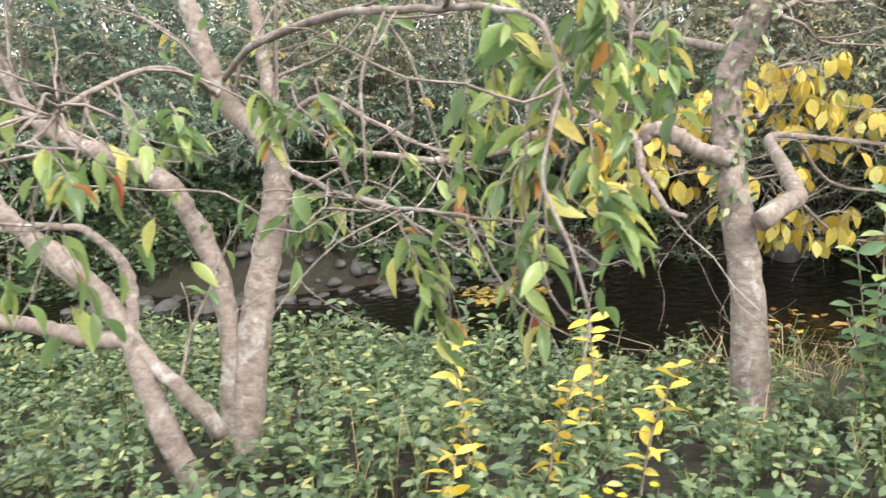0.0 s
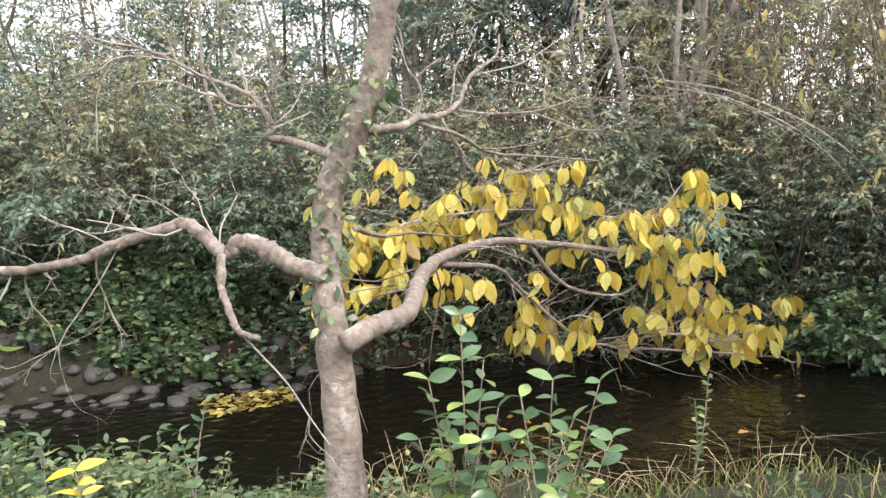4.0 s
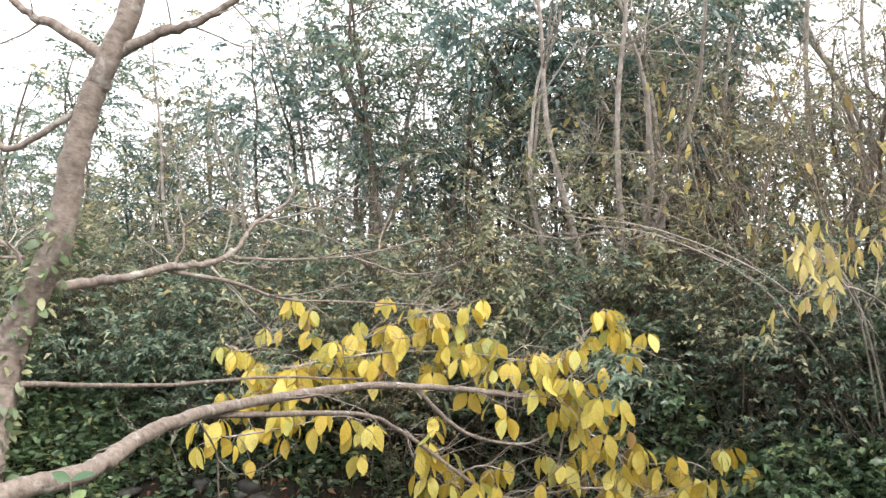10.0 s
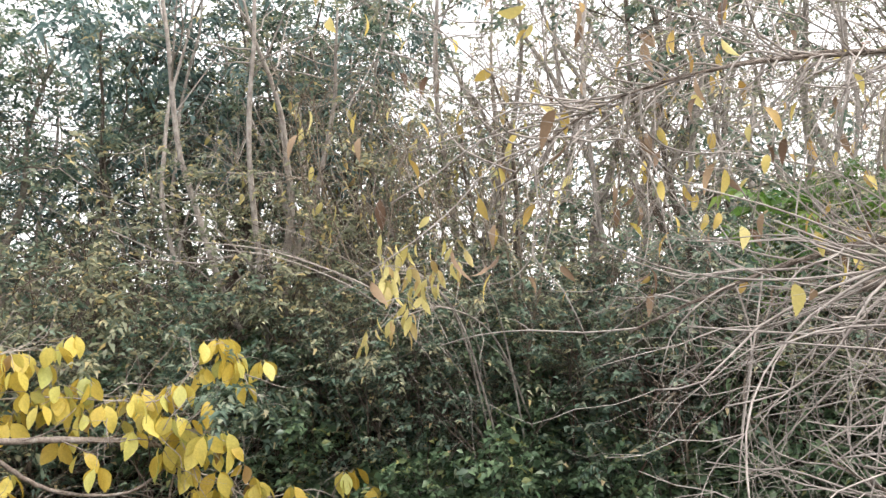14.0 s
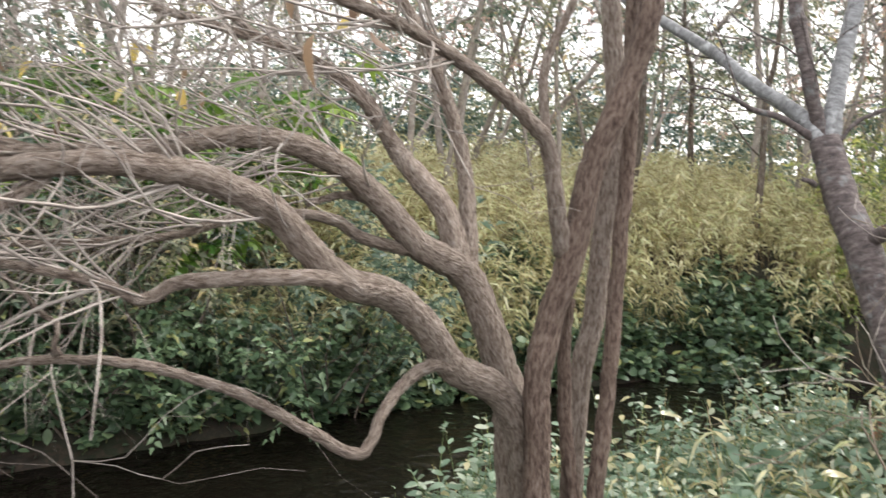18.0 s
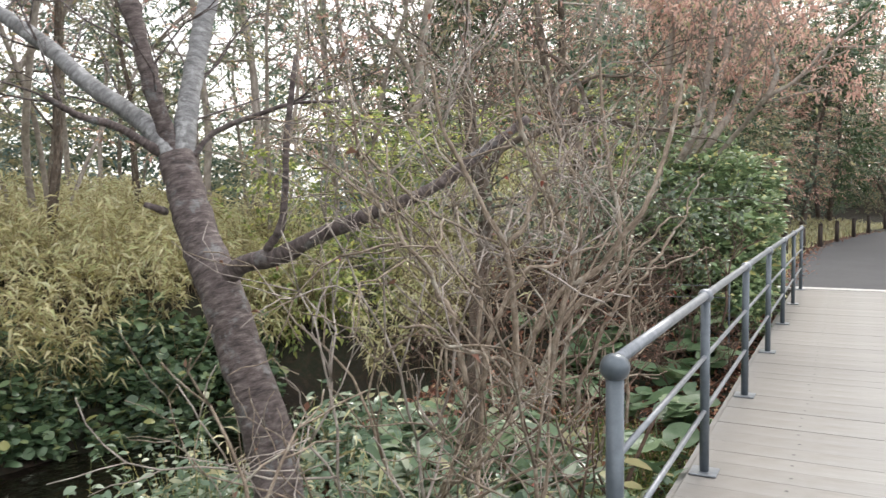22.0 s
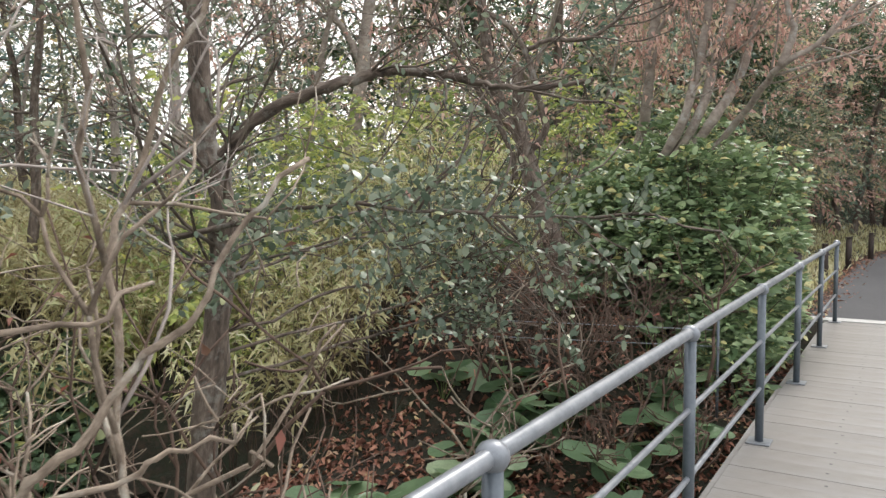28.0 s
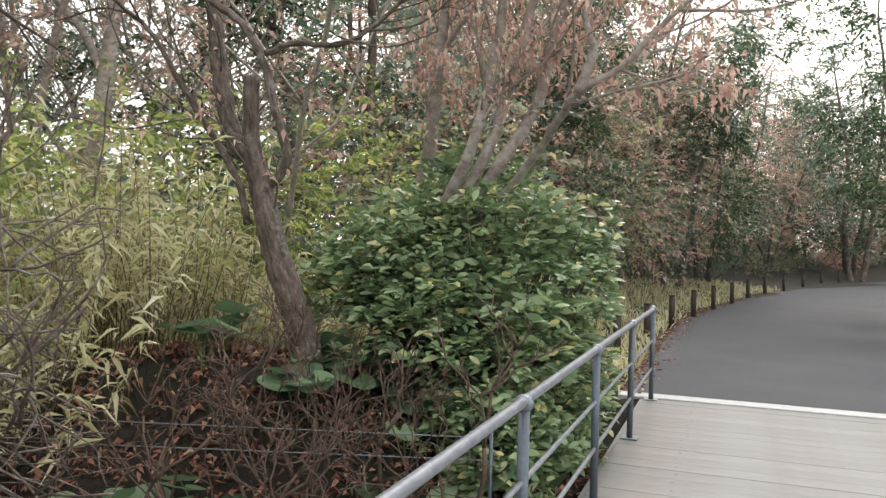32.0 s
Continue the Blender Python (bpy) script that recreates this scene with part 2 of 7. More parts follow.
M_ASPHALT, n_, l_, b_ = material("asphalt", 0.9)
s1, s2 = tex(n_, l_, 130, 3, 0.7), tex(n_, l_, 0.8, 4)
c_ = mixc(n_, l_, 0.5, ramp(n_, l_, s1.outputs[0], [(0.3, (0.026, 0.027, 0.031)), (0.7, (0.088, 0.09, 0.10))]), ramp(n_, l_, s2.outputs[0], [(0.3, (0.040, 0.041, 0.045)), (0.7, (0.072, 0.073, 0.079))]))
l_.new(c_, b_.inputs["Base Color"])
bump(n_, l_, b_, s1.outputs[0], 0.5, 0.004)

M_DECK, n_, l_, b_ = material("weathered_deck_board", 0.75)
g1 = tex(n_, l_, 4.0, 6, 0.65, (16.0, 0.9, 16.0))
rnd = n_.new("ShaderNodeObjectInfo").outputs["Random"]
st = tex(n_, l_, 1.4, 4, 0.6, None, "ShaderNodeTexNoise", "Object")
c_ = ramp(n_, l_, g1.outputs[0], [(0.25, (0.205, 0.201, 0.194)), (0.55, (0.252, 0.248, 0.241)), (0.85, (0.292, 0.288, 0.281))])
c_ = mixc(n_, l_, 1.0, c_, ramp(n_, l_, rnd, [(0.0, (0.92, 0.92, 0.92)), (1.0, (1.06, 1.06, 1.05))]), "MULTIPLY")
c_ = mixc(n_, l_, ramp(n_, l_, st.outputs[0], [(0.42, (0, 0, 0)), (0.68, (0.75, 0.75, 0.75))]), c_, (0.178, 0.163, 0.146))
l_.new(c_, b_.inputs["Base Color"])
bump(n_, l_, b_, g1.outputs[0], 0.4, 0.003)

M_RAIL, n_, l_, b_ = material("blue_grey_paint", 0.32, 0.2)
s1 = tex(n_, l_, 25, 5, 0.7)
l_.new(ramp(n_, l_, s1.outputs[0], [(0.35, (0.085, 0.105, 0.125)), (0.7, (0.125, 0.15, 0.175))]), b_.inputs["Base Color"])
M_STEEL, n_, l_, b_ = material("worn_rail_steel", 0.38, 0.35)
s1 = tex(n_, l_, 18, 5, 0.7)
l_.new(ramp(n_, l_, s1.outputs[0], [(0.35, (0.17, 0.19, 0.215)), (0.7, (0.27, 0.29, 0.32))]), b_.inputs["Base Color"])
M_CONCRETE, n_, l_, b_ = material("pale_concrete", 0.85)
s1 = tex(n_, l_, 12, 6, 0.7)
l_.new(ramp(n_, l_, s1.outputs[0], [(0.3, (0.38, 0.38, 0.37)), (0.7, (0.55, 0.55, 0.54))]), b_.inputs["Base Color"])
bump(n_, l_, b_, s1.outputs[0], 0.3, 0.004)
M_BLACK, n_, l_, b_ = material("black_post_paint", 0.5)
s1 = tex(n_, l_, 30, 4)
l_.new(ramp(n_, l_, s1.outputs[0], [(0.3, (0.012, 0.012, 0.013)), (0.7, (0.03, 0.03, 0.032))]), b_.inputs["Base Color"])
M_BROWNPOST, n_, l_, b_ = material("dark_brown_post", 0.7)
s1 = tex(n_, l_, 20, 5, 0.7, (1, 1, 0.2))
l_.new(ramp(n_, l_, s1.outputs[0], [(0.3, (0.018, 0.012, 0.01)), (0.7, (0.06, 0.042, 0.034))]), b_.inputs["Base Color"])
M_STONE, n_, l_, b_ = material("river_stone", 0.7)
s1, s2 = tex(n_, l_, 8, 6, 0.7), tex(n_, l_, 40, 4)
c_ = ramp(n_, l_, s1.outputs[0], [(0.3, (0.03, 0.028, 0.026)), (0.6, (0.08, 0.075, 0.07)), (0.8, (0.17, 0.165, 0.155))])
l_.new(mixc(n_, l_, 1.0, c_, ramp(n_, l_, n_.new("ShaderNodeObjectInfo").outputs["Random"], [(0, (0.6, 0.6, 0.6)), (1, (1.2, 1.2, 1.2))]), "MULTIPLY"), b_.inputs["Base Color"])
bump(n_, l_, b_, s2.outputs[0], 0.5, 0.008)


# ---- geometry helpers ----
def unit(v):
    v = np.asarray(v, float)
    return v / np.maximum(np.linalg.norm(v, axis=-1, keepdims=True), 1e-9)


def curve(pts, per=4):
    """A smooth line through the points."""
    p = np.asarray(pts, float)
    if len(p) < 3:
        return np.linspace(p[0], p[-1], per + 1)
    q = np.vstack([2 * p[0] - p[1], p, 2 * p[-1] - p[-2]])
    out = []
    for i in range(1, len(q) - 2):
        for s in np.arange(per) / per:
            a, b, c, d = q[i - 1 : i + 3]
            out.append(0.5 * (2 * b + (c - a) * s + (2 * a - 5 * b + 4 * c - d) * s**2 + (3 * b - a - 3 * c + d) * s**3))
    return np.array(out + [p[-1]])


class Geo:
    """Gathers the faces of one mesh."""

    def __init__(self):
        self.v, self.f, self.c, self.count = [], [], [], 0

    def add(self, v, f, c=None):
        self.v.append(np.asarray(v, float))
        self.c.append(np.zeros((len(v), 3)) if c is None else c)
        self.f.append(np.asarray(f, int) + self.count)
        self.count += len(v)

    def tube(self, pts, r0, r1, sides=6, lumpy=0.0, flare=0.0, ridge=0.0, knots=0):
        p = np.asarray(pts, float)
        k = len(p)
        t = unit(np.gradient(p, axis=0))
        ref = np.array([0.31, 0.95, 0.05]) if abs(t[0][2]) > 0.5 else np.array([0.05, 0.1, 1.0])
        u = unit(np.cross(t, ref))
        w = np.cross(t, u)
        s = np.linspace(0, 1, k)
        r = r0 + (r1 - r0) * s + flare * np.maximum(0, 1 - s * 6) ** 2
        if knots:
            run = np.r_[0, np.cumsum(np.linalg.norm(np.diff(p, axis=0), axis=1))]
            for s0 in RNG.uniform(0.05, 0.95, knots) * run[-1]:
                r = r * (1 + RNG.uniform(0.08, 0.24) * np.exp(-(((run - s0) / (0.9 * r0)) ** 2)))
        a = np.arange(sides) * 2 * np.pi / sides
        rr = r[:, None] * (1 + lumpy * RNG.normal(size=(k, 1)) * 0.6 + lumpy * RNG.normal(size=(k, sides)) + ridge * RNG.normal(size=(1, sides)))
        v = p[:, None] + rr[..., None] * (np.cos(a)[None, :, None] * u[:, None] + np.sin(a)[None, :, None] * w[:, None])
        v = np.vstack([v.reshape(-1, 3), p[:1], p[-1:]])
        i, j = np.meshgrid(np.arange(k - 1), np.arange(sides), indexing="ij")
        j2 = (j + 1) % sides
        f = np.stack([i * sides + j, i * sides + j2, (i + 1) * sides + j2, (i + 1) * sides + j], -1).reshape(-1, 4)
        e = np.arange(sides)
        e2 = (e + 1) % sides
        c0, c1 = k * sides, k * sides + 1
        lo = np.stack([np.full(sides, c0), e2, e, np.full(sides, c0)], -1)
        hi = np.stack([np.full(sides, c1), (k - 1) * sides + e, (k - 1) * sides + e2, np.full(sides, c1)], -1)
        far = np.r_[0, np.cumsum(np.linalg.norm(np.diff(p, axis=0), axis=1))]
        c = np.stack([np.cos(a)[None] * r[:, None], np.sin(a)[None] * r[:, None], np.repeat(far[:, None], sides, 1)], -1).reshape(-1, 3)
        c = np.vstack([c, [[0, 0, far[0]]], [[0, 0, far[-1]]]]) + RNG.uniform(0, 20, 3)
        self.add(v, np.vstack([f, lo, hi]), c)

    def leaves(self, pos, ax, size, width=0.45, droop=0.15, fold=0.12, oval=False):
        """Pointed leaves, folded along the rib, or oval ones."""
        pos, ax = np.asarray(pos, float), unit(ax)
        n = len(pos)
        if not n:
            return
        size = np.broadcast_to(size, (n,))[:, None]
        side = unit(np.cross(ax, np.array([0, 0, 1.0]) + 0.55 * RNG.normal(size=(n, 3))))
        up = np.cross(side, ax)
        w = width * size * 0.5
        if oval:
            dr = droop * size * (0.5 + RNG.random((n, 1)))
            cup = fold * size * RNG.uniform(0.2, 1.0, (n, 1))
            rows = [pos]
            for t_, k_ in ((0.2, 0.72), (0.5, 1.0), (0.8, 0.66)):
                c_ = pos + ax * size * t_ - np.array([0, 0, 1.0]) * dr * t_ * t_
                rows += [c_ + side * w * k_ + up * cup * k_, c_ - side * w * k_ + up * cup * k_]
            rows.append(pos + ax * size - np.array([0, 0, 1.0]) * dr)
            f = np.array([[0, 2, 1, 0], [1, 2, 4, 3], [3, 4, 6, 5], [5, 6, 7, 5]])[None] + np.arange(n)[:, None, None] * 8
            self.add(np.stack(rows, 1).reshape(-1, 3), f.reshape(-1, 4))
            return
        fo = fold * size * (0.4 + RNG.random((n, 1)))
        dr = droop * size * (0.5 + RNG.random((n, 1)))
        mid = pos + ax * size * 0.45 - up * fo * 0.6
        v = np.stack([pos, pos + ax * size * 0.42 + side * w + up * fo, pos + ax * size * 0.42 - side * w + up * fo, mid, pos + ax * size - up * fo - np.array([0, 0, 1.0]) * dr], 1)
        k = np.arange(n)[:, None, None] * 5
        f = np.array([[0, 3, 1, 0], [0, 2, 3, 0], [1, 3, 4, 1], [3, 2, 4, 3]])[None] + k
        self.add(v.reshape(-1, 3), f.reshape(-1, 4))

    def spray_of_leaves(self, rng, pos, ax, per, length, size, width=0.42, droop=0.3, fold=0.12):
        """Leafy shoots: leaves stand in two rows along each, with one at its tip."""
        pos, ax = np.asarray(pos, float), unit(ax)
        n = len(pos)
        d = unit(ax * 0.7 + rng.normal(size=(n, 3)) * (0.6, 0.6, 0.3) + (0, 0, -droop))
        side = unit(np.cross(d, np.array([0, 0, 1.0]) + rng.normal(size=(n, 3)) * 0.25))
        t = (np.arange(per) + 1.0) / per
        s = np.where(np.arange(per) % 2, 1.0, -1.0) * np.where(t < 1, 1.0, 0.1)
        far = length * rng.uniform(0.6, 1.3, (n, 1, 1))
        p = pos[:, None] + d[:, None] * t[None, :, None] * far - np.array([0, 0, 0.5]) * droop * (t**2)[None, :, None] * far
        a = d[:, None] * 0.65 + side[:, None] * s[None, :, None] * 0.85 + rng.normal(size=(n, per, 3)) * 0.2
        self.leaves(p.reshape(-1, 3), a.reshape(-1, 3), rng.uniform(0.7, 1.25, n * per) * size, width, 0.2, fold)

    def blades(self, pos, ax, size, width, bend=0.5):
        """Narrow blades in two bent pieces."""
        pos, ax = np.asarray(pos, float), unit(ax)
        n = len(pos)
        if not n:
            return
        size = np.broadcast_to(size, (n,))[:, None]
        side = unit(np.cross(ax, RNG.normal(size=(n, 3)))) * width * 0.5
        out = unit(np.cross(side, np.array([0, 0, 1.0]))) * size * bend * RNG.random((n, 1))
        mid = pos + ax * size * 0.55
        tip = pos + ax * size * 0.92 + out - np.array([0, 0, 1.0]) * size * bend * 0.3
        v = np.stack([pos - side * 0.7, pos + side * 0.7, mid + side, mid - side, tip], 1)
        f = np.array([[0, 1, 2, 3], [3, 2, 4, 3]])[None] + np.arange(n)[:, None, None] * 5
        self.add(v.reshape(-1, 3), f.reshape(-1, 4))

    def mesh(self, name, mat, smooth=True):
        v, f = np.vstack(self.v), np.vstack(self.f)
        tri = f[:, 0] == f[:, 3]
        sizes = np.where(tri, 3, 4)
        keep = np.ones(f.shape, bool)
        keep[tri, 3] = False
        me = bpy.data.meshes.new(name)
        me.vertices.add(len(v))
        me.vertices.foreach_set("co", v.astype(np.float32).ravel())
        loops = f[keep].astype(np.int32)
        me.loops.add(len(loops))
        me.loops.foreach_set("vertex_index", loops)
        me.polygons.add(len(f))
        me.polygons.foreach_set("loop_start", np.r_[0, np.cumsum(sizes)[:-1]].astype(np.int32))
        me.polygons.foreach_set("loop_total", sizes.astype(np.int32))
        me.polygons.foreach_set("use_smooth", np.full(len(f), smooth))
        c = np.vstack(self.c)
        if c.any():
            me.attributes.new("bark", "FLOAT_VECTOR", "POINT").data.foreach_set("vector", c.astype(np.float32).ravel())
        me.materials.append(mat)
        me.update(calc_edges=True)
        return me

    def part(self, name, mat, parent=None, label="", smooth=True):
        ob = new(name, self.mesh(name, mat, smooth))
        if parent:
            ob.parent = parent
        return tagged(ob, label) if label else ob


def part(name, bm, mat, parent=None, label="", smooth=False):
    me = bpy.data.meshes.new(name)
    bm.to_mesh(me)
    bm.free()
    me.materials.append(mat)
    if smooth:
        me.polygons.foreach_set("use_smooth", np.full(len(me.polygons), True))
    ob = new(name, me)
    if parent:
        ob.parent = parent
    return tagged(ob, label) if label else ob


def thing(name, at, label, category, group="", kind=""):
    ob = new(name)
    ob.location = at
    bpy.context.view_layer.update()
    return tagged(ob, label, category, group, kind)


def hold(ob, parent):
    """Parents a part built in world places to a thing that stands elsewhere."""
    ob.parent = parent
    ob.matrix_parent_inverse = Matrix.Translation(-parent.location)
    return ob


def box(lo, hi, bevel=0.0):
    bm = bmesh.new()
    bmesh.ops.create_cube(bm, size=1.0)
    for v in bm.verts:
        v.co = Vector([lo[k] + (v.co[k] + 0.5) * (hi[k] - lo[k]) for k in range(3)])
    if bevel:
        bmesh.ops.bevel(bm, geom=list(bm.edges), offset=bevel, segments=1, affect="EDGES")
    return bm


def grow(rng, p, d, length, r, depth, out, bend=0.22, up=0.08, kids=(3, 5), shrink=0.62, spread=0.9, n=5):
    """A branch and its side branches, as lines with radii and the depth that is left."""
    p, d = np.array(p, float), unit(d)
    pts, dirs = [p.copy()], [d]
    for _ in range(n):
        d = unit(d + rng.normal(size=3) * bend + np.array([0, 0, up]))
        p = p + d * length / n
        pts.append(p.copy())
        dirs.append(d)
    out.append((np.array(pts), r, r * 0.5, depth))
    if depth > 0:
        for _ in range(rng.integers(kids[0], kids[1] + 1)):
            k = rng.integers(1 + n // 3, n + 1)
            side = unit(np.cross(dirs[k], rng.normal(size=3)))
            grow(rng, pts[k], unit(dirs[k] + side * spread * rng.uniform(0.6, 1.2)), length * shrink * rng.uniform(0.6, 1.15), r * (1 - 0.5 * k / n) * 0.6, depth - 1, out, bend, up, kids, shrink, spread, n)
    return out


def forks(rng, p, d, length, r, depth, out, angle=1.05, up=0.08, crook=0.2):
    """A shoot of short straight pieces that forks again and again."""
    p, d = np.array(p, float), unit(d)
    pts = [p]
    for _ in range(3):
        d = unit(d + rng.normal(size=3) * crook + np.array([0, 0, up * 0.3]))
        p = p + d * length / 3
        pts.append(p)
    out.append((np.array(pts), r, r * 0.74, depth))
    if depth > 0:
        for k in range(2 + int(rng.random() < 0.45)):
            side = unit(np.cross(d, rng.normal(size=3)))
            forks(rng, pts[3 if k < 2 else rng.integers(1, 3)], unit(d + side * angle * rng.uniform(0.4, 1.3) + np.array([0, 0, up])), length * rng.uniform(0.5, 0.95), r * rng.uniform(0.6, 0.78), depth - 1, out, angle, up, crook)
    return out


def along(rng, lines, count, jitter=0.0, from_=0.3):
    """Points and directions spread over lines, by length."""
    w = np.array([np.linalg.norm(np.diff(p, axis=0), axis=1).sum() for p, *_ in lines])
    pick = rng.choice(len(lines), count, p=w / w.sum())
    s = rng.uniform(from_, 1, count)
    pos, ax = np.empty((count, 3)), np.empty((count, 3))
    for i, (k, t) in enumerate(zip(pick, s)):
        p = lines[k][0]
        x = t * (len(p) - 1)
        j = min(int(x), len(p) - 2)
        pos[i], ax[i] = p[j] + (p[j + 1] - p[j]) * (x - j), p[j + 1] - p[j]
    return pos + rng.normal(size=(count, 3)) * jitter, unit(ax)


# ---- the lie of the land ----
STREAM = np.array([(-30, 16), (-8, 9.9), (-2, 8.4), (1.0, 7.5), (3.0, 6.6), (5.0, 5.9), (7.0, 4.9), (8.5, 3.6), (9.5, 2.0), (10.6, 0.0), (11.6, -1.8), (12.3, -3.2), (13.0, -4.6), (13.9, -6.0), (15.2, -7.2), (17.5, -8.2), (22, -9), (34, -9)], float)
STREAM = curve(STREAM, 3)
RAIL0, RAIL1 = np.array([7.98, -4.53]), np.array([13.32, -13.59])
ALONG = unit(RAIL1 - RAIL0)
ACROSS = np.array([ALONG[1], -ALONG[0]])  # to the walker's right
WATER = -0.85


def banks(x, y):
    """Distance to the stream's middle and the side: +1 beyond the stream."""
    a, b = STREAM[:-1], STREAM[1:]
    q = np.stack([np.ravel(x), np.ravel(y)], -1)
    best, side = np.full(len(q), 1e9), np.ones(len(q))
    for s, e in zip(a, b):
        d = e - s
        t = np.clip(((q - s) @ d) / (d @ d), 0, 1)
        o = q - (s + t[:, None] * d)
        dist = np.hypot(*o.T)
        new_ = dist < best
        best = np.where(new_, dist, best)
        side = np.where(new_, np.sign(d[0] * o[:, 1] - d[1] * o[:, 0]), side)
    return best.reshape(np.shape(x)), side.reshape(np.shape(x))


def rough_noise(x, y, s):
    return np.sin(x * s * 1.3 + 1.7 * np.sin(y * s)) * np.cos(y * s * 1.1 + 1.3 * np.sin(x * s * 0.7))


def ground(x, y):
    x, y = np.asarray(x, float), np.asarray(y, float)
    dist, side = banks(x, y)
    half = 1.45 + 0.25 * rough_noise(x, y, 0.9) - 1.1 * np.clip((-y - 3.2) / 2.2, 0, 1) + 0.4 * np.exp(-(((x - 5.3) / 2.6) ** 2))
    half = half - np.where(side > 0, 0.5 * np.exp(-(((x - 1.3) / 2.4) ** 2)), 0.0)
    d = dist - half
    near = WATER + 0.85 * np.clip(d / 3.4, 0, 1) ** 0.8
    bamboo = np.clip((x - 11.2) / 2.0, 0, 1)
    far = WATER + 0.95 * np.clip(d / 1.3, 0, 1) ** 0.7 + (0.25 + 0.75 * bamboo) * np.clip((d - 0.6) / 3.5, 0, 1)
    z = np.where(side > 0, far, near)
    z = np.where(d < 0, WATER + np.maximum(d * 0.6, -0.35), z)
    # the hollow beside and under the footbridge
    q = np.stack([x, y], -1) - RAIL0
    s, o = q @ ALONG, q @ ACROSS
    hollow = np.clip((s + 0.4) / 1.0, 0, 1) * np.clip((10.6 - s) / 0.5, 0, 1) * np.clip((o + 6) / 2.5, 0, 1) * np.clip((6 - o) / 2, 0, 1)
    z = np.where(d > 0, z * (1 - hollow) + np.minimum(z, -0.5) * hollow, z)
    # level ground under the road
    road = np.clip((s - 10.4) / 0.3, 0, 1) * np.clip((o + 7) / 4, 0, 1)
    z = np.where(d > 0.5, z * (1 - road) - 0.02 * road, z)
    edge = np.interp(-y, [13, 16.4, 19.3, 22.4, 26, 31, 38, 48, 70], [13.6, 15.3, 17.0, 18.7, 20.2, 22, 24, 26, 27])
    z = z + 1.1 * np.clip((x - edge - 1.2) / 9, 0, 1) * np.clip((-y - 14) / 5, 0, 1)
    z = z + 1.35 * np.exp(-((((x - 13.7) * 0.53 + (y + 8.9) * 0.85) / 2.6) ** 2) - ((((x - 13.7) * 0.85 - (y + 8.9) * 0.53) / 1.1) ** 2))
    flat = np.clip((d - 3.4) / 1.0, 0, 1)
    return z + 0.035 * rough_noise(x, y, 3.1) * (1 - 0.8 * flat) + 0.02 * rough_noise(x, y, 7.3) * (1 - 0.8 * flat)


gx = np.r_[-600, -200, -80, -40, -22, -14, np.arange(-9, 24, 0.22), 27, 32, 40, 60, 120, 300, 700]
gy = np.r_[-700, -300, -140, -80, -50, -36, -26, np.arange(-20, 15, 0.22), 18, 24, 34, 60, 140, 400, 700]
GX, GY = np.meshgrid(gx, gy, indexing="ij")
g = Geo()
i_, j_ = np.meshgrid(np.arange(len(gx) - 1), np.arange(len(gy) - 1), indexing="ij")
k_ = i_ * len(gy) + j_
g.add(np.stack([GX, GY, ground(GX, GY)], -1).reshape(-1, 3), np.stack([k_, k_ + len(gy), k_ + len(gy) + 1, k_ + 1], -1).reshape(-1, 4))
tagged(g.part("ground", M_SOIL), "bare brown woodland soil with moss and litter", "ground", kind="structure")

w = Geo()
left = unit(np.gradient(STREAM, axis=0))
nrm = np.stack([-left[:, 1], left[:, 0]], -1)
half_ = (2.0 - 1.2 * np.clip((-STREAM[:, 1] - 3.0) / 2.0, 0, 1))[:, None]
va = np.c_[STREAM + nrm * half_, np.full(len(STREAM), WATER)]
vb = np.c_[STREAM - nrm * half_, np.full(len(STREAM), WATER)]
m_ = len(STREAM)
k_ = np.arange(m_ - 1)
w.add(np.vstack([va, vb]), np.stack([k_, k_ + m_, k_ + m_ + 1, k_ + 1], -1))
tagged(w.part("water", M_WATER), "dark still brown stream water with reflections", "water", kind="structure")


# ---- footbridge ----
def at(s, o, z=0.0):
    """A place by metres along the railing, to the walker's right of it, and up."""
    p = RAIL0 + ALONG * s + ACROSS * o
    return (float(p[0]), float(p[1]), z)


BRIDGE_TURN = math.degrees(math.atan2(ALONG[1], ALONG[0]))
LENGTH = float(np.linalg.norm(RAIL1 - RAIL0))
DECK_W, BOARD = 3.4, 0.2
bridge = thing("footbridge_deck", at(0, 0), "weathered grey timber boardwalk deck on steel beams", "footbridge", kind="structure")
bridge.rotation_euler = (0, 0, radians(BRIDGE_TURN))
for o in (-0.12, -1.6, -3.15):
    part("beam", box((-0.3, o - 0.06, -0.30), (LENGTH + 0.15, o + 0.06, -0.062)), M_RAIL, bridge, "dark steel beam")
part("edge_beam", box((-0.35, 0.085, -0.16), (LENGTH + 0.15, 0.12, -0.012), 0.004), M_DECK, bridge)

# ---- railing ----
M_PLATE = M_STEEL
railing = thing("railing", at(0, 0), "blue-grey painted tubular steel bridge railing with ball caps", "railing")
railing.rotation_euler = (0, 0, radians(BRIDGE_TURN))
POSTS = [LENGTH * k / 6 for k in range(7)]


def lathe(profile, sides=16):
    bm = bmesh.new()
    rings = []
    for r, z in profile:
        rings.append([bm.verts.new((r * math.cos(2 * math.pi * k / sides), r * math.sin(2 * math.pi * k / sides), z)) for k in range(sides)])
    for a, b in zip(rings, rings[1:]):
        for k in range(sides):
            bm.faces.new((a[k], a[(k + 1) % sides], b[(k + 1) % sides], b[k]))
    bm.faces.new(rings[-1])
    bm.faces.new(rings[0][::-1])
    return bm


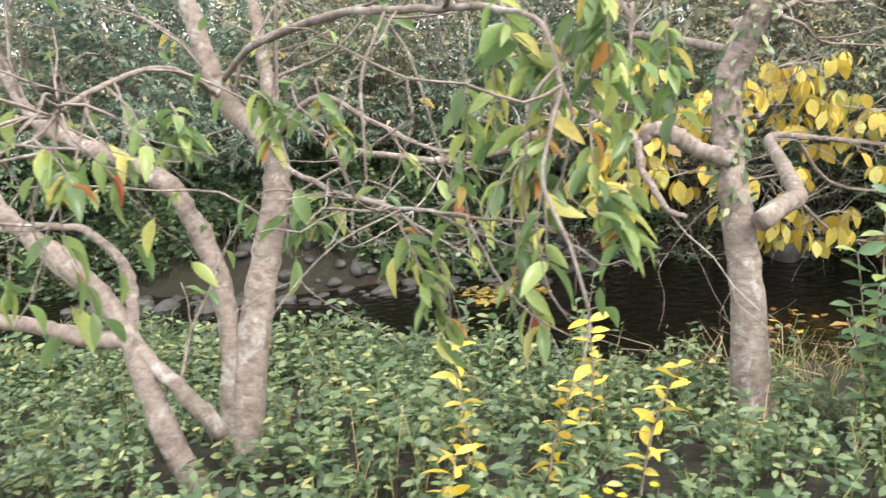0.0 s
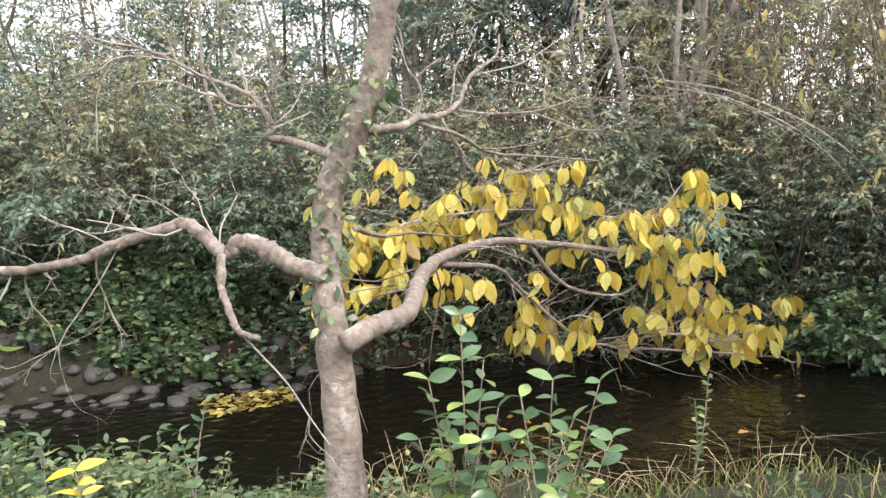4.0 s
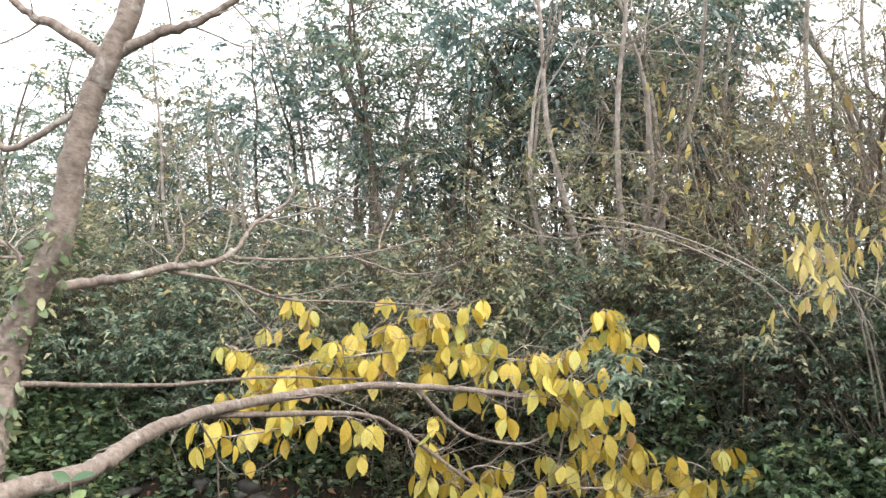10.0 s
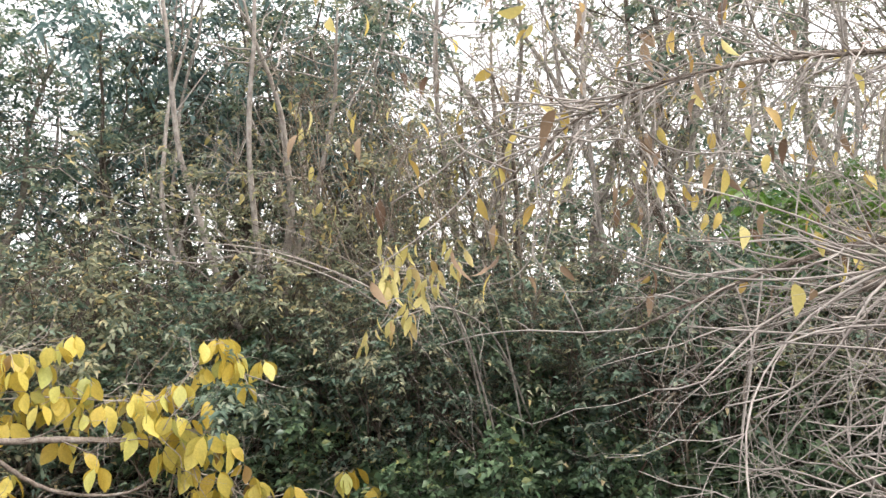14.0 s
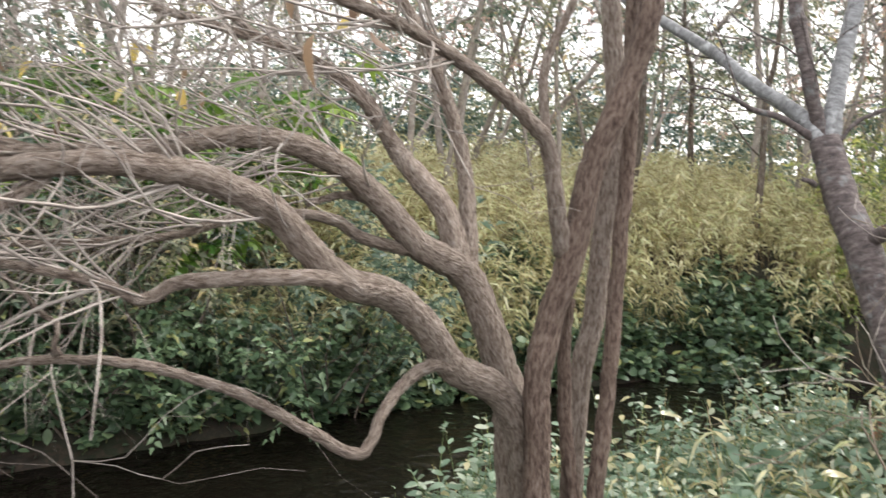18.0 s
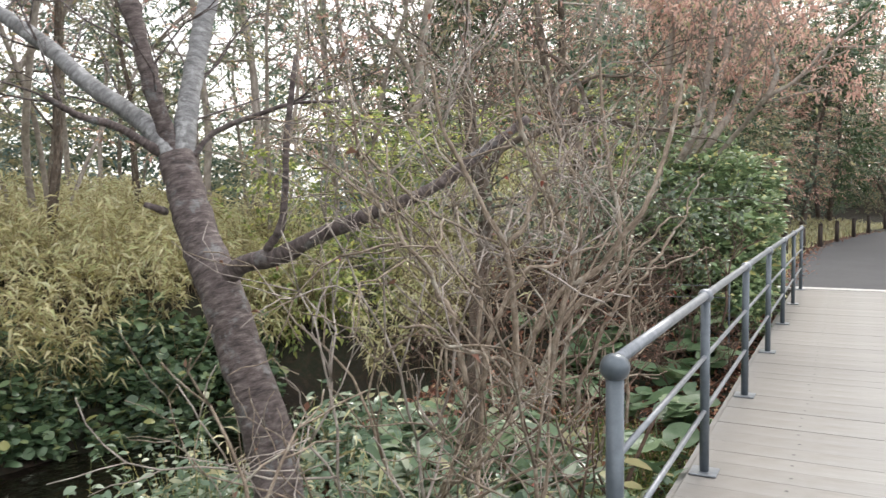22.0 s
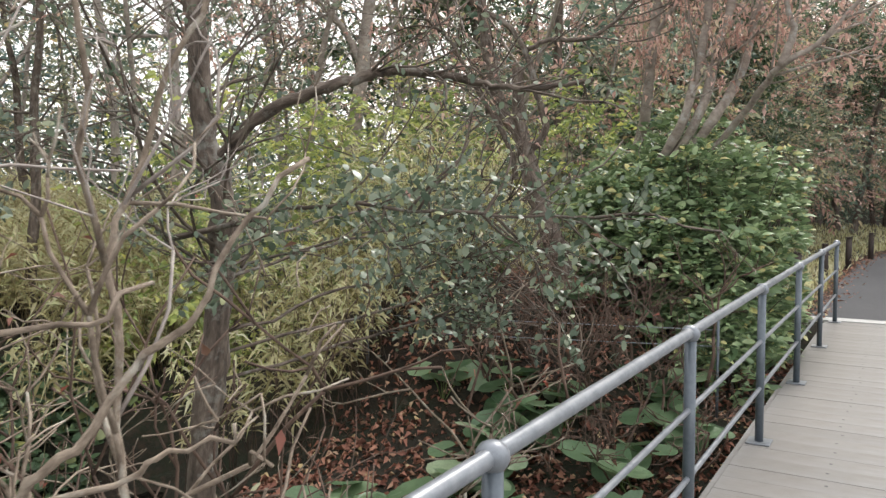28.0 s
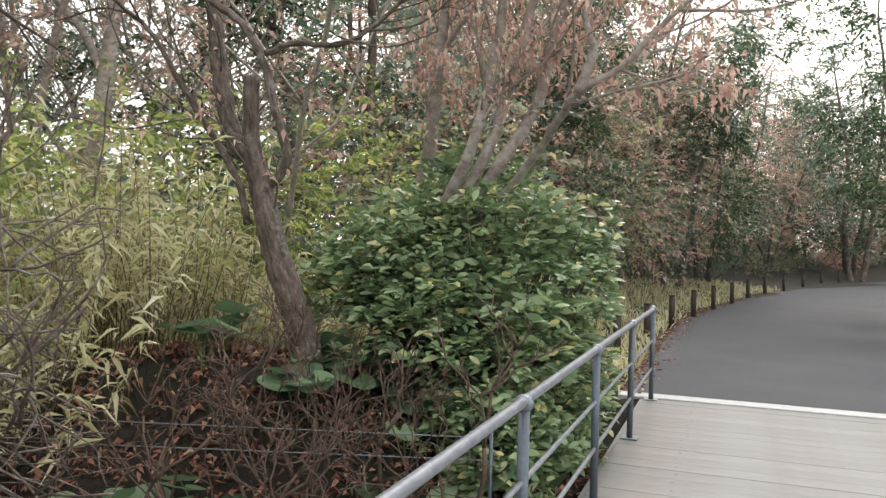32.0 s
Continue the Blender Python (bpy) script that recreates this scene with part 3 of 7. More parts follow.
for k, s in enumerate(POSTS):
    r = 0.03 if k == 0 else 0.025
    top = 0.89 if k == 0 else 0.93
    post = part("post", lathe([(r, 0.012), (r, top)]), M_RAIL, railing, smooth=True)
    post.location = (s, 0, 0)
    R = 0.046 if k == 0 else 0.036
    cz = top + (0.035 if k == 0 else 0.02)
    cap = part("ball_cap", lathe([(0.004 + R * math.sin(math.pi * q / 10), cz - R * math.cos(math.pi * q / 10)) for q in range(11)]), M_STEEL if k else M_RAIL, post, smooth=True)
    plate = part("base_plate", box((-0.07, -0.07, 0.002), (0.07, 0.07, 0.012), 0.003), M_PLATE, railing, "grey steel base plate")
    plate.location = (s, 0, 0)
for z, r, mat, name in ((0.945, 0.022, M_STEEL, "handrail"), (0.62, 0.0125, M_STEEL, "mid_rail"), (0.33, 0.0125, M_STEEL, "lower_rail")):
    g = Geo()
    line = np.array([(s, 0, z + (0.012 * math.sin(math.pi * s / LENGTH))) for s in np.linspace(0.0, LENGTH, 13)])
    g.tube(line, r, r, 12)
    g.part(name, mat, railing, "worn grey steel tube")


def bollard(p, h=0.5, r=0.05, mat=M_BROWNPOST, label="short dark brown wooden post beside the asphalt path"):
    ob = thing("bollard", p, label, "bollard", "bollards along the path")
    part("post", lathe([(r, -0.05), (r, h - 0.05), (r * 0.7, h - 0.045), (r * 0.7, h - 0.035), (r, h - 0.03), (r, h - 0.01), (r * 0.85, h)]), mat, ob, smooth=True)
    return ob


# ---- road beyond the bridge and the path before it ----
def strip(name, left_line, right_line, z, mat, label, category):
    a, b = curve(left_line, 6), curve(right_line, 6)
    n = len(a)
    g = Geo()
    g.add(np.vstack([np.c_[a, np.full(n, z)], np.c_[b, np.full(n, z)], np.c_[a, np.full(n, z - 0.25)], np.c_[b, np.full(n, z - 0.25)]]), np.vstack([
        np.stack([np.arange(n - 1), np.arange(n - 1) + n, np.arange(1, n) + n, np.arange(1, n)], -1),
        np.stack([np.arange(n - 1), np.arange(1, n), np.arange(1, n) + 2 * n, np.arange(n - 1) + 2 * n], -1),
        np.stack([np.arange(n - 1) + n, np.arange(n - 1) + 3 * n, np.arange(1, n) + 3 * n, np.arange(1, n) + n], -1),
        [[0, 2 * n, 3 * n, n], [n - 1, 2 * n - 1, 4 * n - 1, 3 * n - 1]]]))
    return tagged(g.part(name, mat, None, "", False), label, category, kind="structure")


e0, e1 = at(LENGTH + 0.3, -0.3), at(LENGTH + 0.3, 4.2)
ROAD_L = [e0[:2], (15.3, -16.4), (17.0, -19.3), (18.7, -22.4), (20.2, -26), (22, -31), (24, -38), (26, -48), (27, -70)]
ROAD_R = [e1[:2], (11.2, -18.5), (13.0, -21.4), (14.7, -24.2), (16.1, -27.8), (17.9, -32.6), (19.9, -39.5), (21.8, -49), (22.6, -71)]
strip("road", ROAD_L, ROAD_R, 0.012, M_ASPHALT, "dark grey asphalt footpath curving into the woods", "path")
sill = part("joint_sill", box((LENGTH + 0.08, -4.3, -0.2), (LENGTH + 0.32, 0.35, 0.012), 0.006), M_CONCRETE, None)
sill.location, sill.rotation_euler = at(0, 0), (0, 0, radians(BRIDGE_TURN))
tagged(sill, "pale concrete joint strip at the end of the deck", "kerb", kind="structure")
a0, a1 = at(-0.05, -0.2), at(-0.05, 3.6)
strip("pavement", [(-14, 1.2), (-6, 0.9), (0, 0.7), (3.2, 0.0), (5.4, -1.3), (6.6, -2.6), a0[:2]], [(-14, -2.6), (-6, -2.6), (-0.5, -2.6), (1.4, -3.1), (3.0, -4.3), (4.0, -5.4), a1[:2]], 0.022, M_ASPHALT, "grey asphalt walking path", "path")
for p in ((15.45, -15.7), (16.55, -17.9), (17.65, -20.2), (18.65, -22.5), (19.7, -25.0), (20.65, -27.5), (21.8, -30.4), (22.85, -33.4), (23.75, -36.5), (24.6, -39.8), (25.4, -43.2), (26.3, -47.0)):
    bollard((p[0], p[1], float(ground(p[0], p[1]))), 0.66, 0.06)
bollard((7.7, -4.12, 0.0), 0.42, 0.045, M_BLACK, "short black post at the end of the railing")

# ---- trees with shaped limbs ----
LINES = {}
BARK = {}


def tree(name, base, bark, label, category="tree"):
    ob = thing(name, base, label, category)
    LINES[ob], BARK[ob] = [], bark
    return ob


def limb(owner, name, pts, r0, r1, bark=None):
    line = curve(pts, 7)
    line[1:-1] += RNG.normal(size=(len(line) - 2, 3)) * min(r0, 0.03) * (0.05 if BARK[owner] in (M_CRAPE, M_CHERRY) else 0.11)
    if r0 < 0.011:
        sway = RNG.normal(size=(len(line), 3)) * 0.016
        sway = (sway + np.roll(sway, 1, 0) + np.roll(sway, -1, 0)) / 3
        line[2:-1] += sway[2:-1]
    g = Geo()
    big = r0 > 0.02
    run = float(np.linalg.norm(np.diff(line, axis=0), axis=1).sum())
    g.tube(line, r0, r1, 18 if r0 > 0.03 else 10 if big else 6, 0.03 if big else 0.05, 0.35 * r0 if name == "trunk" else 0.0, 0.06 if BARK[owner] is M_CRAPE else 0.0, min(9, int(run / 0.3)) if 0.011 < r0 < 0.06 and BARK[owner] is not M_CRAPE else 0)
    hold(g.part(name, bark or BARK[owner], None), owner)
    LINES[owner].append((line, r0, r1, 1))


def twigs(owner, rng, lines, count, length, r, depth=1, up=0.05, spread=0.9, bend=0.25, kids=(2, 4), mat=None, from_=0.35, lean=(0, 0, 0), name="twig_mass", keep=None):
    pos, ax = along(rng, lines, count, 0.0, from_)
    out = []
    for p, a in zip(pos, ax):
        side = unit(np.cross(a, rng.normal(size=3)))
        grow(rng, p, unit(a * 0.7 + side * spread * 0.8 + np.array(lean)), length * rng.uniform(0.5, 1.2), r * rng.uniform(0.7, 1.2), depth, out, bend, up, kids, 0.6, spread, 4)
    g = Geo()
    if keep:
        out = [o for o in out if keep(o[0])]
    for pts, a, b, _ in out:
        g.tube(curve(pts, 2) if a > 0.0011 else pts, a, b, 4 if a < 0.006 else 5)
    tagged(hold(g.part(name, mat or BARK[owner], None), owner), kind="stuff")
    return out


def twig_forks(owner, rng, lines, count, length, r, depth, mat, from_=0.2):
    """Angular forking twigs set along lines, clear of the deck."""
    pos, ax = along(rng, lines, count, 0.0, from_)
    out = []
    for p, a in zip(pos, ax):
        side = unit(np.cross(a, rng.normal(size=3)))
        forks(rng, p, unit(a * 0.8 + side * 0.8), length * rng.uniform(0.6, 1.3), r * rng.uniform(0.7, 1.2), depth, out)
    out = [o for o in out if clear_of_deck(o[0])]
    g = Geo()
    for pts, a, b, _ in out:
        g.tube(pts, a, b, 4)
    tagged(hold(g.part("twig_mass", mat), owner), kind="stuff")
    return out


def leaf_blank(name, mat, width=0.45, curl=0.2, fold=0.12):
    """One large leaf one metre long along +y, with a stalk: shared by many."""
    g = Geo()
    rows = [(-0.12, 0.012), (0.0, 0.03), (0.15, 0.30), (0.35, 0.47), (0.55, 0.50), (0.75, 0.36), (0.9, 0.17), (1.0, 0.0)]
    v = []
    for y, w_ in rows:
        z = -curl * max(y, 0) ** 2
        for s in (-1, 0, 1):
            v.append((s * w_ * width, y, z + (fold * w_ if s else 0.0)))
    f = []
    for k in range(len(rows) - 1):
        for s in (0, 1):
            f.append((k * 3 + s, k * 3 + s + 1, k * 3 + s + 4, k * 3 + s + 3))
    g.add(v, f)
    return g.mesh(name, mat)


def put_leaf(owner, me, p, ax, size, rng, name="leaf"):
    y = Vector(unit(ax))
    x = y.cross(Vector(rng.normal(size=3) * 0.5 + np.array([0, 0, 1.0]))).normalized()
    z = x.cross(y)
    m = Matrix((x, y, z)).transposed().to_4x4()
    ob = new(name, me)
    ob.parent = owner
    ob.matrix_parent_inverse = Matrix.Translation(-owner.location)
    ob.matrix_basis = Matrix.Translation(p) @ m @ Matrix.Scale(size, 4)
    return ob


yellow_tree = tree("yellow_leaved_tree", (2.29, 2.81, -0.3), M_SMOOTH, "smooth grey-brown tree with large yellow autumn leaves over the stream")
grey_tree = tree("smooth_barked_tree", (-0.05, 2.98, -0.15), M_SMOOTH, "many-stemmed smooth pale-barked tree with green leaves")
crape_tree = tree("flaky_barked_tree", (8.2, -1.65, -0.2), M_CRAPE, "arching many-stemmed tree with flaky grey-brown bark and bare twigs")
cherry_tree = tree("cherry_tree", (9.45, -3.9, -0.2), M_CHERRY, "leaning dark ringed-bark cherry tree with a sawn-off limb")
forked_tree = tree("forked_tree", (13.3, -9.9, -0.4), M_DARKBARK, "leaning forked brown tree with a broken stump limb")
pale_tree = tree("pale_stemmed_tree", (14.0, -10.9, 0.2), M_PALEBARK, "pale-stemmed tree with russet autumn leaves")
slim_tree = tree("slim_tree", (14.1, -10.0, 0.2), M_PALEBARK, "slim straight grey-barked tree")
grey_birch = tree("grey_trunk_tree", (17.0, -9.6, 0.2), M_PALEBARK, "grey-barked tree standing in bamboo grass")
holly_tree = tree("holly_tree", (9.9, -6.6, -0.3), M_DARKBARK, "dark-barked evergreen tree with small glossy leaves", "tree")
main_shrub = tree("bare_shrub", (8.6, -4.9, -0.3), M_SHRUBWOOD, "leafless shrub with thick pale brown tangled stems beside the railing", "shrub")
# yellow tree
limb(yellow_tree, "trunk", [(2.29, 2.81, -0.35), (2.31, 2.9, 0.3), (2.31, 3, 0.76), (2.34, 3.12, 1.05), (2.39, 3.17, 1.35), (2.51, 3.14, 1.63), (2.59, 3.11, 1.83), (2.65, 3.07, 2.19), (2.72, 3.04, 2.42), (2.8, 3, 2.62), (2.92, 2.97, 2.95), (3, 2.95, 3.5)], 0.078, 0.045)
limb(yellow_tree, "limb", [(2.81, 3.01, 2.62), (3, 2.94, 2.72), (3.22, 2.86, 2.79), (3.49, 2.76, 2.99)], 0.03, 0.012)
limb(yellow_tree, "limb", [(2.8, 3.01, 2.6), (2.58, 3.08, 2.76), (2.46, 3.12, 2.82), (2.25, 3.19, 3.03)], 0.03, 0.012)
limb(yellow_tree, "limb", [(2.72, 3.04, 2.42), (2.58, 3.09, 2.32), (2.37, 3.17, 2.21), (2.29, 3.2, 2.32), (2.16, 3.24, 2.44), (2.02, 3.28, 2.59), (1.87, 3.33, 2.68)], 0.018, 0.008)
limb(yellow_tree, "limb", [(2.3, 3.02, 0.99), (2.19, 3.09, 1.03), (2.08, 3.15, 1.11), (1.99, 3.2, 1.14), (1.93, 3.23, 1.09), (1.87, 3.26, 1.14), (1.79, 3.32, 1.22), (1.69, 3.36, 1.2), (1.5, 3.45, 1.14), (1.36, 3.51, 1.08), (1.12, 3.62, 1.04), (0.94, 3.71, 1.06), (0.62, 3.88, 1.12)], 0.042, 0.014)
limb(yellow_tree, "limb", [(1.9, 3.18, 1.09), (1.88, 3.12, 0.98), (1.88, 3.05, 0.92), (1.9, 2.97, 0.83), (1.93, 2.95, 0.79), (1.99, 2.92, 0.77)], 0.02, 0.012)
limb(yellow_tree, "limb", [(2.48, 3.16, 1.46), (2.45, 3.52, 1.53), (2.41, 3.89, 1.59), (2.31, 3.94, 1.61), (2.33, 3.95, 1.68), (2.27, 3.99, 1.8), (2.18, 4.05, 1.87), (2.01, 4.15, 1.95), (1.81, 4.26, 2.07), (1.59, 4.39, 2.14)], 0.024, 0.006)
limb(yellow_tree, "limb", [(2.32, 3.96, 1.77), (2.17, 4.04, 1.78), (2.1, 4.08, 1.83), (2.05, 4.13, 1.99), (2.1, 4.13, 2.13)], 0.012, 0.004)
limb(yellow_tree, "limb", [(2.5, 3.23, 1.58), (2.69, 3.53, 1.62), (2.86, 3.45, 1.64), (3.07, 3.69, 1.7), (3.26, 3.81, 1.72), (3.41, 3.87, 1.8), (3.52, 3.94, 1.95), (3.72, 3.97, 2.09), (3.8, 4.06, 2.23)], 0.028, 0.006)
limb(yellow_tree, "limb", [(3.04, 3.7, 1.68), (3.39, 3.85, 1.61), (3.69, 4.02, 1.51), (4.1, 4.14, 1.48), (4.72, 4.27, 1.44)], 0.014, 0.004)
limb(yellow_tree, "limb", [(3.4, 3.86, 1.75), (3.78, 4.12, 1.75), (4.26, 4.33, 1.79), (4.86, 4.61, 1.93)], 0.011, 0.004)
limb(yellow_tree, "limb", [(3.07, 3.69, 1.7), (3.13, 3.79, 1.86), (3.11, 3.93, 2), (3.06, 3.98, 2.15)], 0.008, 0.003)
limb(yellow_tree, "limb", [(2.31, 2.84, 0.72), (2.46, 2.88, 0.77), (2.64, 2.99, 0.78), (2.77, 3.16, 0.8), (2.93, 3.42, 0.86), (3.22, 3.84, 0.89), (3.84, 4.65, 0.85), (4.64, 5.47, 0.78), (5.42, 5.85, 0.66), (6.06, 5.84, 0.56), (6.47, 5.84, 0.44)], 0.05, 0.02)
limb(yellow_tree, "limb", [(3.26, 3.93, 0.86), (3.64, 4.4, 0.77), (4.53, 5.39, 0.56), (5.06, 5.86, 0.25), (5.72, 6.02, -0.26), (6.11, 5.91, -0.42), (6.99, 5.67, -0.54), (8.06, 5.54, -0.72)], 0.022, 0.01)
limb(yellow_tree, "limb", [(5.09, 5.79, 0.7), (5.45, 5.9, 0.34), (5.79, 5.93, 0.16), (6.19, 5.83, 0.11), (6.57, 5.87, 0.23), (6.49, 5.86, -0.16)], 0.02, 0.008)
limb(yellow_tree, "limb", [(2.45, 3.03, 1.18), (3.04, 4.18, 1.02), (3.83, 5.46, 0.9), (4.86, 6.6, 0.72), (5.56, 6.82, 0.8)], 0.014, 0.008)
YELLOW_TWIGS = [
    [(3.43, 6.74, 0.47), (3.88, 6.76, 0.64), (4.31, 6.68, 0.89), (4.85, 6.54, 1.11), (5.35, 6.32, 1.34), (5.79, 6.2, 1.33)],
    [(3.54, 6.43, 0.3), (4.06, 6.39, 0.35), (4.52, 6.39, 0.41), (4.79, 6.36, 0.34)],
    [(4.08, 6.68, 0.85), (4.6, 6.54, 0.93), (5.03, 6.43, 0.97), (5.66, 6.21, 0.95), (6.09, 5.87, 0.88), (6.48, 5.67, 0.87), (6.99, 5.69, 1.29), (7.16, 5.55, 0.95)],
    [(5.68, 6.05, 0.63), (6.26, 5.74, 0.55), (6.48, 5.52, 0.61), (6.72, 5.39, 0.55)],
    [(6.46, 5.82, 0.25), (6.87, 5.71, 0.11), (7.24, 5.7, -0.16), (7.81, 5.63, -0.19), (8.16, 5.65, -0.39)],
    [(6.31, 5.82, -0.36), (6.85, 5.77, -0.36), (7.39, 5.69, -0.48), (7.68, 5.66, -0.51), (8.25, 5.56, -0.69)],
    [(5.36, 6.3, -0.39), (5.73, 6.04, -0.1), (6.08, 5.96, -0.18)],
    [(5.07, 6.09, 0.29), (5.25, 6.09, 0.11)],
    [(3.58, 7.19, 1.07), (3.77, 7.09, 1.01), (4.16, 7.02, 1.15), (4.6, 6.97, 1.61)],
]
# grey tree
limb(grey_tree, "trunk", [(-0.07, 2.96, -0.21), (0.02, 3.04, 0.23), (0.09, 3.09, 0.54), (0.16, 3.13, 0.79), (0.24, 3.17, 1.08), (0.21, 3.22, 1.24), (0.08, 3.3, 1.4), (0.03, 3.35, 1.56), (-0.02, 3.42, 1.81), (-0.06, 3.49, 2.04)], 0.075, 0.03)
limb(grey_tree, "limb", [(-0.06, 3.02, 0.06), (-0.02, 3.09, 0.42), (-0.03, 3.16, 0.69), (-0.1, 3.24, 0.92), (-0.18, 3.3, 1.08), (-0.34, 3.37, 1.19), (-0.53, 3.45, 1.28), (-0.67, 3.51, 1.38), (-0.75, 3.57, 1.52), (-0.85, 3.65, 1.78)], 0.05, 0.022)
limb(grey_tree, "limb", [(-0.16, 2.68, -0.06), (-0.29, 2.8, 0.26), (-0.37, 2.9, 0.58), (-0.5, 2.98, 0.8), (-0.63, 3.05, 0.93), (-0.73, 3.11, 1.03), (-0.83, 3.17, 1.16)], 0.05, 0.03)
limb(grey_tree, "limb", [(-0.37, 2.9, 0.58), (-0.34, 2.93, 0.74), (-0.37, 2.96, 0.87), (-0.48, 3.02, 0.98), (-0.65, 3.08, 1.01)], 0.025, 0.012)
limb(grey_tree, "limb", [(-0.09, 2.83, 0.18), (-0.23, 2.82, 0.41), (-0.39, 2.9, 0.59)], 0.035, 0.025)
limb(grey_tree, "limb", [(-0.35, 2.89, 0.58), (-0.53, 2.95, 0.6), (-0.7, 3.01, 0.65), (-0.93, 3.09, 0.7)], 0.035, 0.025)
limb(grey_tree, "limb", [(0.24, 3.28, 1.04), (0.26, 3.35, 1.34), (0.25, 3.42, 1.6), (0.23, 3.48, 1.86)], 0.04, 0.02)
limb(grey_tree, "limb", [(0.07, 3.51, 1.47), (0.14, 2.76, 1.56), (0.19, 2.11, 1.58), (0.31, 1.76, 1.6), (0.4, 1.52, 1.58), (0.5, 1.38, 1.57), (0.58, 1.29, 1.53), (0.58, 1.21, 1.42)], 0.014, 0.004)
limb(grey_tree, "limb", [(0.24, 3.29, 1.23), (0.42, 3.07, 1.4), (0.6, 3, 1.3), (0.81, 2.9, 1.18), (1, 2.84, 1.14)], 0.014, 0.006)
limb(grey_tree, "limb", [(0.08, 3.49, 1.4), (-0.09, 2.5, 1.52), (-0.25, 1.89, 1.46), (-0.33, 1.68, 1.38)], 0.012, 0.004)
limb(grey_tree, "limb", [(0.23, 3.41, 1.25), (0.28, 2.2, 1.18), (0.37, 1.64, 1.18), (0.46, 1.4, 1.17)], 0.01, 0.003)
# crape tree
limb(crape_tree, "limb", [(7.85, -1.64, 0.21), (7.82, -1.61, 0.45), (7.75, -1.58, 0.64), (7.67, -1.5, 0.78), (7.54, -1.37, 0.88), (7.43, -1.3, 1.02), (7.27, -1.21, 1.15), (7.1, -1.11, 1.21), (7.04, -1.04, 1.29), (6.95, -0.97, 1.4), (6.86, -0.87, 1.47), (6.78, -0.77, 1.5), (6.7, -0.66, 1.51), (6.61, -0.5, 1.49), (6.54, -0.41, 1.46), (6.47, -0.37, 1.41), (6.41, -0.37, 1.35)], 0.06, 0.014)
limb(crape_tree, "limb", [(7.1, -1.13, 1.21), (6.97, -1.03, 1.24), (6.89, -0.82, 1.24), (6.88, -0.75, 1.23), (6.84, -0.69, 1.2), (6.78, -0.65, 1.24), (6.7, -0.52, 1.29), (6.63, -0.44, 1.31)], 0.022, 0.008)
limb(crape_tree, "trunk", [(8.05, -1.62, 0.11), (8.08, -1.58, 0.55), (8.08, -1.54, 0.71), (8.09, -1.47, 0.93), (8.08, -1.38, 1.12), (8, -1.22, 1.22), (7.93, -1.08, 1.39), (7.86, -0.96, 1.51), (7.73, -0.81, 1.59), (7.59, -0.64, 1.61), (7.39, -0.47, 1.56), (7.14, -0.3, 1.54), (6.86, -0.02, 1.52), (6.72, 0.11, 1.49)], 0.075, 0.016)
limb(crape_tree, "limb", [(8.08, -1.38, 1.08), (8.19, -1.3, 1.34), (8.27, -1.15, 1.52), (8.37, -1.08, 1.6), (8.35, -0.95, 1.8), (8.33, -0.8, 1.92), (8.19, -0.61, 2), (7.9, -0.27, 2.08)], 0.055, 0.015)
limb(crape_tree, "limb", [(8.08, -1.41, 1.04), (8.31, -1.39, 1.33), (8.43, -1.35, 1.62), (8.44, -1.22, 2), (8.43, -1.1, 2.22), (8.42, -1, 2.43)], 0.04, 0.02)
limb(crape_tree, "limb", [(8.01, -1.27, 1.19), (7.91, -1.04, 1.25), (7.78, -0.91, 1.34), (7.62, -0.68, 1.35), (7.48, -0.52, 1.3), (7.34, -0.37, 1.29), (7.09, -0.19, 1.3)], 0.026, 0.009)
limb(crape_tree, "limb", [(7.93, -1.08, 1.39), (7.9, -0.95, 1.41), (7.82, -0.84, 1.38)], 0.02, 0.012)
limb(crape_tree, "limb", [(7.68, -1.65, 0.29), (7.69, -1.65, 0.61), (7.7, -1.65, 0.8), (7.74, -1.7, 1.03), (7.77, -1.77, 1.24), (7.82, -1.83, 1.51), (7.86, -1.92, 1.72), (7.9, -2, 1.93), (7.93, -2.05, 2.14), (7.96, -2.1, 2.31)], 0.05, 0.046, M_CRAPE_RED_SHADE)
limb(crape_tree, "limb", [(7.76, -1.73, 1.22), (7.72, -1.7, 1.41), (7.71, -1.67, 1.58), (7.67, -1.6, 1.67), (7.6, -1.48, 1.77), (7.53, -1.36, 1.85), (7.39, -1.19, 1.93), (7.24, -0.99, 1.98), (6.99, -0.81, 1.96), (6.74, -0.67, 1.89), (6.49, -0.51, 1.78)], 0.032, 0.008)
limb(crape_tree, "limb", [(7.73, -1.67, 1.58), (7.81, -1.66, 1.85), (7.85, -1.76, 2.08), (7.87, -1.79, 2.23)], 0.018, 0.012)
limb(crape_tree, "limb", [(7.99, -1.79, 0.16), (8.05, -1.83, 0.72), (8.08, -1.88, 0.93), (8.12, -1.91, 1.25), (8.17, -1.96, 1.68), (8.22, -1.93, 2.21), (8.23, -1.91, 2.38)], 0.042, 0.036)
limb(crape_tree, "limb", [(7.81, -1.85, 0.26), (7.84, -1.89, 0.57), (7.88, -1.92, 0.87), (7.93, -1.95, 1.27), (7.97, -1.98, 1.67), (8.01, -1.98, 2.06), (8.04, -1.99, 2.32)], 0.03, 0.024, M_CRAPE_RED_SHADE)
